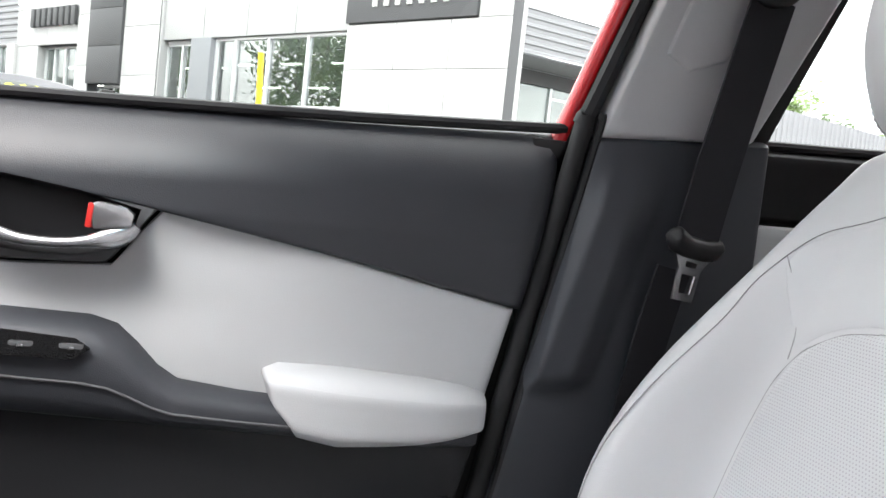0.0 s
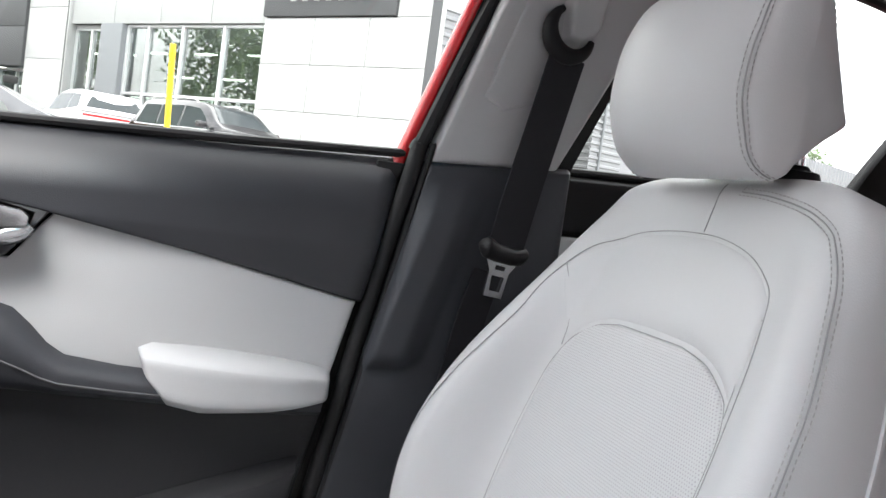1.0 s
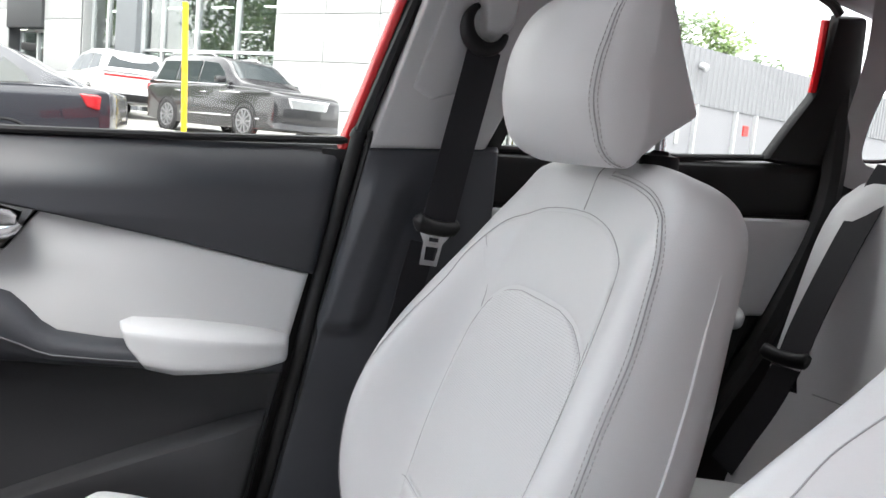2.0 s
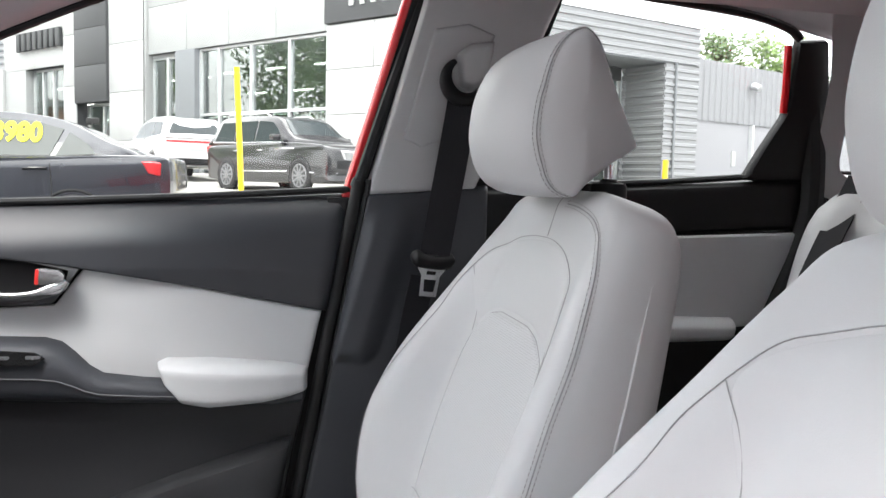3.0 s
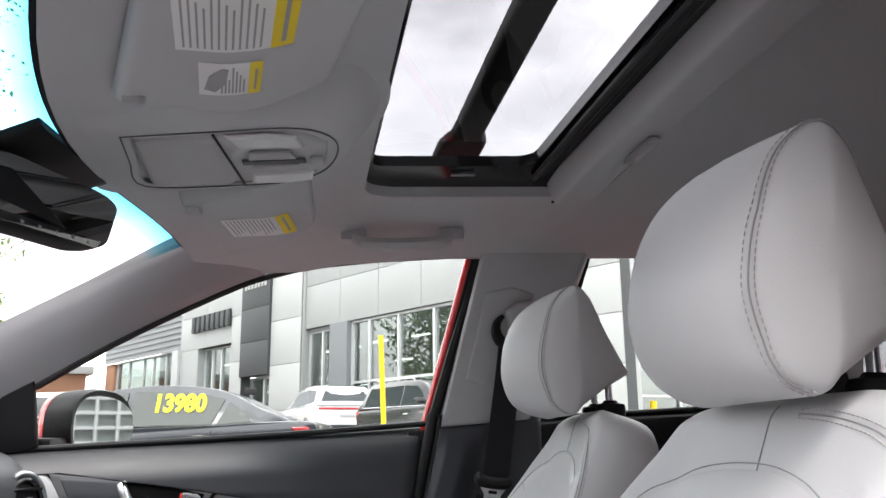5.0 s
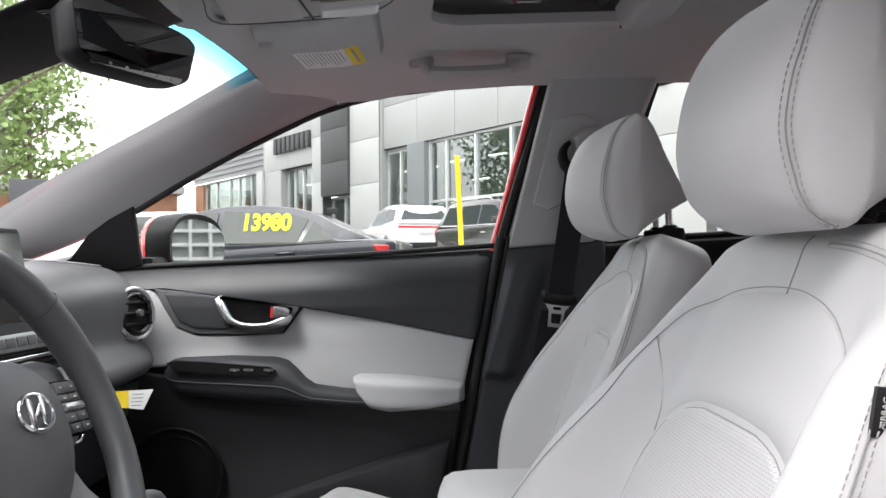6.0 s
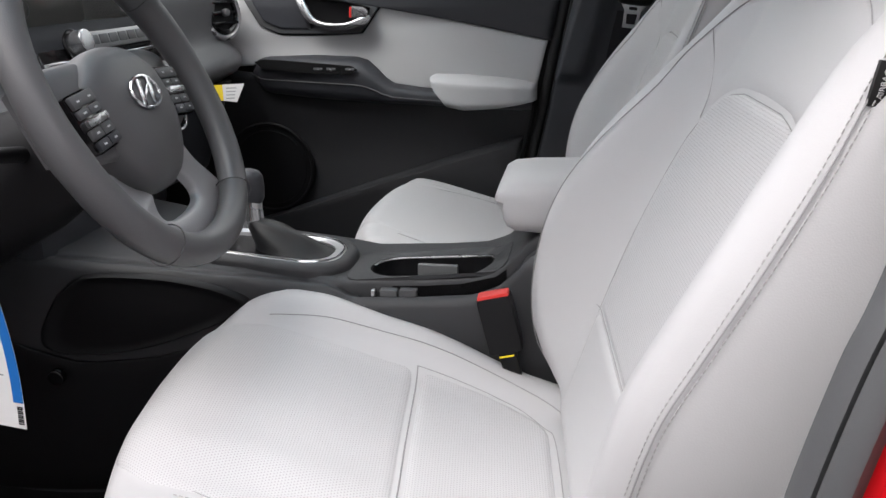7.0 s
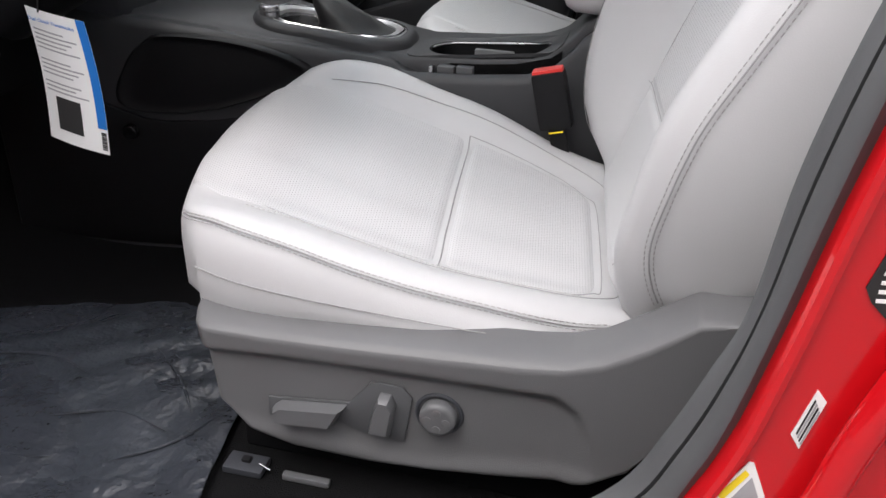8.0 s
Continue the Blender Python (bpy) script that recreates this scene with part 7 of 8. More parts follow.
tagged(gate_glass, "unseen tailgate window, tinted dark to dim the cabin", "window", kind="structure")


def stick(pts, mat, nm, lb, d=0.0015):
    return part(nm, plate(pts, dp, 0.0004, d), mat, ds, lb)
stick([(0.305, 0.621), (0.312, 0.613), (0.304, 0.574), (0.297, 0.584)], white_paper, "white_label", "small white label with printed bars")
for k in range(4):
    x, z = lerp(0.2995, 0.3035, k / 3.0), lerp(0.586, 0.578, k / 3.0)
    stick([(x, z), (x + 0.0055, z + 0.028), (x + 0.0064, z + 0.0270), (x + 0.0009, z - 0.001)], ink if k % 2 == 0 else grey_ink, "text_bar", "", 0.002)
stick([(0.277, 0.556), (0.280, 0.556), (0.293, 0.527), (0.280, 0.490), (0.255, 0.512)], white_paper, "white_label", "white and yellow tyre label")
stick([(0.276, 0.549), (0.279, 0.546), (0.266, 0.520), (0.262, 0.524)], yellow_paper, "yellow_label", "yellow warning strip", 0.002)
stick([(0.281, 0.544), (0.288, 0.528), (0.279, 0.504), (0.269, 0.518)], grey_ink, "text_block", "printed block on the label", 0.002)
stick([(0.319, 0.718), (0.314, 0.696), (0.319, 0.687), (0.330, 0.677), (0.40, 0.660), (0.40, 0.735)], ink, "black_label", "black certification label")
for k in range(5):
    stick([(0.321, 0.714 - 0.006 * k), (0.345, 0.716 - 0.006 * k), (0.345, 0.7135 - 0.006 * k), (0.321, 0.7115 - 0.006 * k)], white_paper, "text_bar", "", 0.002)

# floor clutter by the driver's feet
film = thing("floor_film", "wrinkled clear protective film on the driver floor", "floor film")
part("film_sheet", panel([(-0.70, -0.45), (-0.617, -0.399), (-0.422, -0.333), (-0.33, -0.36), (-0.262, -0.40)], [(-0.74, -0.735), (-0.62, -0.742), (-0.412, -0.742), (-0.30, -0.715), (-0.212, -0.690)], lambda x, y, d: (x, y, 0.284 + 0.003 * math.sin(23 * x + 9 * y) * math.sin(17 * y) + 0.0016 * math.sin(60 * x - 35 * y + 3 * math.sin(20 * y)) + 0.001 * math.sin(90 * y + 40 * x) + 0.10 * max(0, -x - 0.62)), 110, 80, 0.004, 0.0), film_m, film, "wrinkled grey film")
def film_z(x, y):
    return 0.2855 + 0.003 * math.sin(23 * x + 9 * y) * math.sin(17 * y) + 0.10 * max(0, -x - 0.62)
for pts in (((-0.60, -0.52), (-0.52, -0.50), (-0.44, -0.53)), ((-0.46, -0.62), (-0.38, -0.58), (-0.30, -0.60)), ((-0.40, -0.45), (-0.34, -0.50), (-0.29, -0.56)), ((-0.34, -0.66), (-0.28, -0.61), (-0.25, -0.54)), ((-0.56, -0.64), (-0.47, -0.68), (-0.40, -0.67)), ((-0.36, -0.40), (-0.31, -0.44), (-0.28, -0.50))):
    part("fold", tube(smooth_path([(x, y, film_z(x, y)) for x, y in pts], 16), [0.0004 + 0.0022 * math.sin(math.pi * k / 16) for k in range(17)], None, 6), film_m, film, "glossy fold in the film")
clip = thing("rail_cover", "black plastic rail cover with a steel latch", "rail cover")
part("cover", box(-0.214, -0.168, -0.634, -0.606, 0.276, 0.285, 0.002), dark_trim, clip, "black plastic cover")
part("latch_slot", box(-0.196, -0.186, -0.622, -0.614, 0.284, 0.289, 0.001), black_trim, clip)
part("rail_end", box(-0.146, -0.092, -0.628, -0.619, 0.276, 0.284, 0.002), silver_grey, clip, "grey steel rail end")
part("pin", tube([(-0.174, -0.622, 0.287), (-0.160, -0.626, 0.285)], 0.0015), chrome, clip)
scrap = thing("paper_scrap", "small torn white scrap on the black carpet", "litter")
part("scrap", panel([(0, 1), (0.4, 1.2), (1, 0.8)], [(0, 0.4), (0.5, 0.1), (1, 0.3)], lambda u, v, d: (-0.590 + 0.020 * u, -0.075 + 0.02 * v, 0.325 + 0.008 * math.sin(3 * u + 2 * v)), 6, 4), white_paper, scrap)
plug = thing("trim_plug", "round black plug in the footwell trim", "plug")
part("plug_disc", disc((-0.568, -0.192, 0.480), (0, 1, 0.1), 0.012, 0.012, 20, 0.002), gloss_black, plug)
part("lower_console_trim", panel([(-0.80, 0.60), (-0.62, 0.52), (-0.54, 0.494), (-0.44, 0.500), (-0.36, 0.520), (-0.28, 0.535)], [(-0.80, 0.28), (-0.62, 0.28), (-0.54, 0.28), (-0.44, 0.28), (-0.36, 0.28), (-0.28, 0.28)], lambda x, z, d: (x, -con_w(x) - 0.014 - d, z), 16, 10, 0.004, 0.004), black_trim, con, "black footwell trim")

# ---- outside ----
SLOPE = 0.029


def ground_z(y):
    return SLOPE * y


asphalt = surface("lot asphalt", (0.075, 0.075, 0.078), 0.9, grain=40, bump=0.6, depth=0.01, vary=0.25, stain=0.4)
g = part("ground", panel([(-400, 400), (0, 400), (400, 400)], [(-400, -400), (0, -400), (400, -400)], lambda x, y, d: (x, y, ground_z(y)), 12, 12, 0.5, 0.0), asphalt)
tagged(g, "grey asphalt car lot", "ground", kind="structure")
def apron_z(y):
    return ground_z(y) + 0.012 + 0.016 * max(0, y - 10)


apron = part("pavement", panel([(-30, 30.0), (30, 30.0)], [(-30, 9.9), (30, 9.9)], lambda x, y, d: (x, y, apron_z(y)), 4, 40, 0.01, 0.0), surface("pale concrete", (0.33, 0.32, 0.30), 0.9, grain=20, bump=0.4, depth=0.005, vary=0.2, stain=0.6))
tagged(apron, "pale concrete drive before the showroom", "pavement", kind="structure")

white_panel = surface("white metal panel", (0.41, 0.415, 0.412), 0.5, 0.0, grain=3, bump=0.03, depth=0.01, vary=0.10, stain=0.35)
grey_panel = surface("silver grey metal panel", (0.34, 0.347, 0.347), 0.5, 0.1, grain=3, bump=0.03, depth=0.01, vary=0.12, stain=0.35)
mid_panel = surface("mid grey metal panel", (0.17, 0.18, 0.19), 0.55, 0.1, grain=3, bump=0.03, depth=0.01, vary=0.1, stain=0.4)
dark_panel = surface("charcoal metal panel", (0.05, 0.052, 0.055), 0.55, 0.0, grain=3, bump=0.03, depth=0.01, vary=0.15, stain=0.4)
rib_m = surface("ribbed grey cladding", (0.24, 0.245, 0.255), 0.5, 0.2, grain=6, bump=0.05, depth=0.01, vary=0.08, stain=0.5)
alu = surface("pale aluminium", (0.62, 0.63, 0.64), 0.4, 0.6, grain=8, bump=0.02)
shop_in = surface("dim showroom interior", (0.24, 0.26, 0.25), 0.8, grain=2, bump=0.1, vary=0.5, stain=0.8)
brick_m = surface("orange brown brick", (0.30, 0.15, 0.09), 0.85, grain=8, bump=0.5, depth=0.02, vary=0.25, stain=1.5)
lamp_glow, _n, _l, _b = nodes_of("showroom ceiling lamp")
_b.inputs["Emission Color"].default_value, _b.inputs["Emission Strength"].default_value = (1, 0.97, 0.9, 1), 2.0
yellow_paint = surface("yellow painted steel", (0.80, 0.56, 0.01), 0.45, grain=20, bump=0.05, vary=0.08)
leaf_m = surface("fresh green leaves", (0.14, 0.215, 0.06), 0.6, grain=30, bump=0.2, vary=0.5, stain=2.0)
leaf_d = surface("dark green leaves", (0.075, 0.12, 0.04), 0.6, grain=30, bump=0.2, vary=0.5, stain=2.0)
bark_m = surface("grey brown bark", (0.12, 0.095, 0.075), 0.9, grain=30, bump=0.8, depth=0.02)

# showroom: x along the front, y into the building, z up
HOUSE_TURN = -50.4
show = thing("showroom_building", "white and grey panelled car showroom with large windows", "building", at=(1.85, 27.0, 0.0), turn=HOUSE_TURN)


def slab(name, x0, x1, y0, y1, z0, z1, mat, label="", bevel=0.02, parent=None):
    return part(name, box(x0, x1, y0, y1, z0, z1, bevel), mat, parent or show, label)


def cladding(name, x0, x1, y, z0, z1, nx, nz, mat, label, parent=None, gap=0.02, depth=0.06):
    """A field of separate metal panels with recessed joints."""
    host = slab(name, x0, x1, y + depth * 0.7, y + 0.5, z0, z1, dark_panel, label, 0.0, parent)
    w, h = (x1 - x0) / nx, (z1 - z0) / nz
    base = None
    for i in range(nx):
        for k in range(nz):
            if base is None:
                base = part("panel", box(0, w - gap, 0, depth, 0, h - gap, 0.008), mat, host)
                ob = base
            else:
                ob = new("panel", base.data)
                ob.parent = host
            ob.location = (x0 + gap / 2 + i * w, y, z0 + gap / 2 + k * h)
    return host


def ribbed(name, x0, x1, y, z0, z1, pitch, label, parent=None, upright=False, mat=None):
    """Corrugated cladding as one folded sheet."""
    span = (x1 - x0) if upright else (z1 - z0)
    n = max(2, round(span / pitch))
    rows = []
    for k in range(n):
        for f, d in ((0.0, 0.0), (0.30, 0.0), (0.42, 0.06), (0.88, 0.06)):
            rows.append((k + f, d))
    rows.append((n, 0.0))
    loops = []
    for t, d in rows:
        q = t / n
        if upright:
            x = lerp(x0, x1, q)
            loops.append([(x, y + d, z0), (x, y + d, z1)])
        else:
            z = lerp(z0, z1, q)
            loops.append([(x0, y + d, z), (x1, y + d, z)])
    return part(name, rings(loops, cap=False, closed=False), mat or rib_m, parent or show, label, 20)


def glazing(name, x0, x1, y, z0, z1, bars, rails, label, parent=None, deep=3.0, lamps=0):
    """A window wall: panes in aluminium bars before a dim room."""
    win = part(name, box(x0, x1, y + deep, y + deep + 0.1, z0, z1, 0.0), shop_in, parent or show, label)
    xs = [x0] + list(bars) + [x1]
    zs = [z0] + list(rails) + [z1]
    for a, b in zip(xs, xs[1:]):
        for c, d in zip(zs, zs[1:]):
            part("pane", box(a, b, y + 0.08, y + 0.10, c, d, 0.0), shop_pane, win)
    for x in xs:
        part("mullion", box(x - 0.06, x + 0.06, y - 0.02, y + 0.12, z0, z1, 0.006), alu, win)
    for z in zs:
        part("transom", box(x0, x1, y - 0.01, y + 0.11, z - 0.05, z + 0.05, 0.006), alu, win)
    for k in range(lamps):
        part("ceiling_lamp", box(lerp(x0, x1, (k + 0.4) / lamps) - 0.5, lerp(x0, x1, (k + 0.4) / lamps) + 0.5, y + 1.0 + (k % 3) * 0.6, y + 1.15 + (k % 3) * 0.6, lerp(z0, z1, 0.86 - 0.14 * (k % 3)), lerp(z0, z1, 0.86 - 0.14 * (k % 3)) + 0.05, 0.0), lamp_glow, win, "lit ceiling lamp")
    return win


shop_pane = glass("showroom pane", (0.55, 0.60, 0.58))
for _k in shop_pane.node_tree.nodes:
    if _k.type == "MAP_RANGE":
        _k.inputs["To Min"].default_value, _k.inputs["To Max"].default_value = 0.20, 0.50

# corner pylon with its dark sign field
cladding("pylon", 0.0, 6.35, 0.0, 0.3, 6.05, 3, 4, white_panel, "white panelled corner pylon")
cladding("pylon", 5.2, 6.35, 0.0, 6.05, 9.6, 1, 2, white_panel, "white panelled pylon edge")
slab("pylon_core", 0.0, 6.30, 0.5, 0.8, 0.3, 9.6, white_panel, "white pylon body")
sign = slab("sign_field", 0.0, 5.2, -0.10, 0.5, 6.08, 8.4, dark_panel, "charcoal sign field")
for k in range(7):
    part("sign_bar", box(1.15 + 0.47 * k, 1.36 + 0.47 * k, -0.16, -0.10, 6.52, 6.95, 0.02), white_panel, sign, "plain white bar in place of a letter")
slab("sign_top", 0.0, 5.2, 0.0, 0.5, 8.4, 9.6, white_panel, "white panels above the sign")
# window wall
glazing("window_wall", -7.1, 0.0, 0.25, 0.4, 5.85, (-5.95, -4.1, -2.05), (3.42, 1.9), "tall showroom windows with reflections", lamps=8)
cladding("upper_wall", -10.4, 0.0, 0.1, 5.9, 9.6, 4, 2, grey_panel, "pale grey panels above the windows")
slab("pier", -8.4, -7.15, 0.0, 0.6, 0.4, 5.9, mid_panel, "mid grey wall pier")
glazing("recess_window", -10.45, -8.4, 0.35, 0.5, 5.75, (-9.4,), (3.4,), "darker recessed window", lamps=4)
slab("recess_wall", -10.4, -8.6, 0.32, 0.7, 5.75, 9.6, grey_panel, "grey wall over the recess")
# tower
cladding("tower", -13.05, -10.5, -0.08, 0.5, 10.5, 1, 5, white_panel, "white panelled tower")
slab("tower_side", -10.5, -10.42, -0.02, 0.5, 0.5, 10.5, grey_panel, "tower flank")
cladding("tower_panel", -15.7, -13.05, -0.2, 4.15, 10.5, 1, 4, dark_panel, "charcoal tower panel")
glazing("tower_window", -15.7, -13.05, 0.45, 0.6, 4.1, (-14.4,), (2.5,), "dark entrance window", lamps=0)
for k in range(7):
    part("sign_bar", box(-15.35 + 0.30 * k, -15.17 + 0.30 * k, -0.25, -0.2, 8.25, 8.55, 0.02), white_panel, show, "plain white bar in place of a letter")
cladding("tower", -16.8, -15.7, -0.1, 0.5, 9.4, 1, 4, white_panel, "white tower edge")
cladding("name_wall", -22.7, -16.8, 0.0, 5.95, 9.4, 2, 2, white_panel, "white wall with dark sign bars")
for k in range(8):
    part("sign_bar", box(-21.1 + 0.54 * k, -20.76 + 0.54 * k, -0.22, -0.05, 6.78, 7.62, 0.03), dark_panel, show, "plain dark bar in place of a letter")
slab("wall", -22.7, -20.6, 0.0, 0.6, 0.6, 5.95, grey_panel, "grey wall beside the window")
glazing("wing_window", -20.6, -16.8, 0.4, 0.6, 5.9, (-19.7, -18.7, -17.7), (2.6,), "showroom wing windows", lamps=3)
ribbed("ribbed_wall", -34.0, -22.8, -0.05, 6.1, 9.6, 0.32, "ribbed grey fascia")
glazing("wing_window", -32.6, -23.4, 0.3, 3.9, 6.1, (-30.6, -28.4, -27.0, -25.2), (), "wing windows over brick", lamps=0)
slab("wall", -34.0, -32.6, 0.1, 0.6, 0.6, 6.1, brick_m, "orange brick pier")
slab("wall", -32.6, -23.4, 0.1, 0.6, 0.6, 3.9, brick_m, "orange brick wall")
slab("pier", -23.5, -22.75, -0.15, 0.4, 0.6, 6.1, white_panel, "white pier")
slab("building_core", -34.0, 0.0, 3.6, 12.0, 0.3, 9.3, grey_panel, "grey building body behind", 0.05)

# ribbed annexe to the other side of the pylon
annexe = thing("service_annexe", "grey ribbed service building with a glazed recess", "building", at=(6.9, 26.0, 0.0), turn=21.9)
GL = 10.6
ribbed("fascia", -1.6, GL, 0.0, 5.9, 7.32, 0.29, "ribbed grey fascia", annexe)
slab("soffit", -1.6, GL - 0.2, 0.1, 2.6, 5.84, 5.90, mid_panel, "grey soffit", 0.0, annexe)
glazing("annexe_window", -1.6, 8.4, 2.2, 0.6, 5.8, (0.2, 2.0, 3.9, 5.6, 7.1), (2.6,), "tall annexe windows", annexe, 3.0, 5)
slab("window_header", -1.6, 8.4, 2.1, 2.3, 5.3, 5.8, dark_panel, "charcoal window header", 0.0, annexe)
ribbed("recess_wall", 8.4, 8.6, 2.0, 0.5, 5.8, 0.29, "ribbed recess wall", annexe)
jamb = ribbed("recess_jamb", 0.0, 2.2, 0.0, 0.5, 5.8, 0.29, "ribbed recess side", annexe)
jamb.matrix_basis = pose(8.6, 2.2, 0, 0, 0, -90)
ribbed("front_wall", 8.6, 9.18, 0.0, 0.4, 5.85, 0.29, "ribbed front wall", annexe)
slab("downpipe", 9.18, 9.26, -0.06, 0.04, 0.4, 5.85, mid_panel, "grey joint post", 0.0, annexe)
ribbed("front_wall", 9.26, GL, 0.0, 0.4, 5.85, 0.29, "ribbed front wall", annexe)
slab("annexe_core", -1.6, GL - 0.02, 6.0, 12.0, 0.3, 7.2, mid_panel, "grey building body behind", 0.05, annexe)
slab("annexe_side", GL - 0.1, GL, 0.1, 12.0, 0.3, 7.32, rib_m, "ribbed end wall", 0.0, annexe)

# low building further off
low = thing("workshop_building", "low grey workshop with ribbed upper wall", "building", at=(15.2, 31.0, 0.0), turn=26.0)
ribbed("upper_wall", 0.0, 34.0, 0.0, 4.0, 6.6, 0.45, "upright ribbed upper wall", low, True, surface("pale ribbed cladding", (0.22, 0.223, 0.235), 0.5, 0.1, vary=0.08, stain=0.4))
slab("lower_wall", 0.0, 34.0, 0.1, 0.6, 0.4, 4.0, surface("painted grey block", (0.27, 0.27, 0.285), 0.8, vary=0.08, stain=0.5), "grey painted lower wall", 0.0, low)
for x in (7.35, 11.0, 13.0, 17.0):
    slab("downpipe", x - 0.06, x + 0.06, -0.1, 0.1, 0.5, 4.0, alu, "pale downpipe", 0.0, low)
slab("notice", 5.95, 6.25, 0.05, 0.1, 2.1, 2.75, white_panel, "small white notice", 0.0, low)
slab("poster", 12.0, 12.5, 0.04, 0.1, 2.9, 3.4, red_plastic, "small red mark on the wall", 0.0, low)
for x in (7.2, 19.0):
    part("wall_lamp", disc((x, -0.22, 5.7), (0, 1, 0.4), 0.17, 0.4, 18, 0.05), alu, low, "wall lamp")
slab("core", 0.0, 34.0, 0.6, 8.0, 0.4, 6.5, mid_panel, "workshop body", 0.0, low)


def post(x, y, h, r, tilt=0.0, label="yellow painted steel post"):
    p = thing("yellow_post", label, "post", "yellow posts", at=(x, y, apron_z(y)))
    part("shaft", tube([(0, 0, -0.1), (tilt * 0.5, 0, h * 0.5), (tilt, 0, h)], r, None, 14), yellow_paint, p)
    part("cap", disc((tilt, 0, h), (0, 0, 1), r, 0.03, 14, 0.01), yellow_paint, p)
    return p


post(-0.33, 11.2, 2.22, 0.038, -0.09, "tall yellow marker post leaning slightly")
post(14.75, 28.6, 0.95, 0.10)
post(7.4, 24.9, 1.25, 0.11)
post(4.6, 20.5, 1.1, 0.09)


# ---- parked cars ----
car_glass = surface("car window", (0.035, 0.043, 0.046), 0.06, 0.0, grain=3, bump=0.0, vary=0.3, spec=0.28, rvary=0.02)
rim_m = surface("grey alloy wheel", (0.22, 0.222, 0.23), 0.35, 0.6)
tyre_m = surface("tyre rubber", (0.016, 0.016, 0.017), 0.8, grain=60, bump=0.3)
tail_m = surface("red tail lamp", (0.45, 0.015, 0.02), 0.15, coat=1.0)
lamp_m = surface("clear head lamp", (0.55, 0.57, 0.6), 0.1, 0.4, coat=1.0)


def wheel_of(parent, x, y, r, spokes):
    s = 1 if y > 0 else -1
    w = part("wheel", ring((x, y - s * 0.06, r), (0, 1, 0), r - 0.075, 0.085, 36, 12, 1.15), tyre_m, parent, "black tyre")
    part("rim", ring((x, y + s * 0.020, r), (0, 1, 0), r * 0.64, 0.018, 32, 8), rim_m, w)
    part("brake_disc", disc((x, y + s * 0.002, r), (0, 1, 0), r * 0.64, 0.02, 24), dark_panel, w)
    bm = bmesh.new()
    for k in range(spokes):
        a = 2 * math.pi * k / spokes
        box(0.02, r * 0.63, -0.015, 0.015, -0.022, 0.022, 0.006, bm, m=Matrix.Translation((x, y + s * 0.022, r)) @ Matrix.Rotation(a, 4, "Y"))
    disc((x, y + s * 0.025, r), (0, 1, 0), 0.06, 0.04, 16, bm=bm)
    part("spokes", bm, rim_m, w)
    return w


def parked_car(label, at, turn, paint, low, top, half, roof_half, wheels, wr, windows, spokes=7, category="car"):
    """low: outline of the body's side (x, z) closed below; top: outline of the cabin; windows: polygons on the cabin side."""
    c = thing("parked_car", label, category, "parked cars", at=at, turn=turn)
    cx = sum(p[0] for p in low) / len(low)
    cz = sum(p[1] for p in low) / len(low)
    loops = []
    n = 64
    side = [Vector(p) for p in smooth_path([(*p, 0) for p in low], n, True)]
    for y, f in ((-half, 0.94), (-half + 0.02, 0.98), (-half + 0.08, 0.99), (-half + 0.30, 1.0), (0, 1.012), (half - 0.30, 1.0), (half - 0.08, 0.99), (half - 0.02, 0.98), (half, 0.94)):
        loops.append([(lerp(cx, p.x, f if abs(y) > half - 0.25 else 1.0), y, lerp(cz, p.y, f)) for p in side])
    part("body", rings(loops), paint, c, "", 50)
    tcx = sum(p[0] for p in top) / len(top)
    z0, z1 = min(p[1] for p in top), max(p[1] for p in top)

    def wide(z):
        return lerp(half - 0.06, roof_half, (z - z0) / (z1 - z0))

    tl = [Vector(p) for p in smooth_path([(*p, 0) for p in top], 48, True)]
    loops = []
    for f, g in ((-1.0, 0.97), (-0.985, 0.99), (-0.93, 1.0), (-0.5, 1.004), (0, 1.008), (0.5, 1.004), (0.93, 1.0), (0.985, 0.99), (1.0, 0.97)):
        loops.append([(lerp(tcx, p.x, g), f * wide(p.y), lerp((z0 + z1) / 2, p.y, g)) for p in tl])
    part("cabin", rings(loops), paint, c, "", 50)
    for s in (1, -1):
        for poly in windows:
            part("side_window", plate([(x, z) for x, z in poly][::s], lambda x, z, d, s=s: (x, s * (wide(z) + 0.004 + d), z), 0.0, 0.006), car_glass, c, "dark side window")
        for x in wheels:
            wheel_of(c, x, s * (half - 0.01), wr, spokes)
            arch = part("wheel_arch", ring((x, s * (half - 0.012), wr), (0, 1, 0), wr + 0.025, 0.022, 36, 8), black_trim, c, "black wheel arch")
    return c


# dark sedan beside us: front to -x
SL = [(-2.28, 0.30), (-2.30, 0.55), (-2.20, 0.72), (-1.75, 0.84), (-1.05, 0.95), (0.0, 0.97), (1.2, 1.00), (1.75, 1.03), (2.22, 1.02), (2.30, 0.90), (2.30, 0.55), (2.24, 0.30), (1.2, 0.22), (-1.2, 0.22)]
ST = [(-1.20, 0.93), (-0.75, 1.13), (-0.28, 1.34), (0.20, 1.435), (0.75, 1.44), (1.20, 1.37), (1.62, 1.17), (1.95, 1.02), (1.4, 0.95), (0.0, 0.93)]
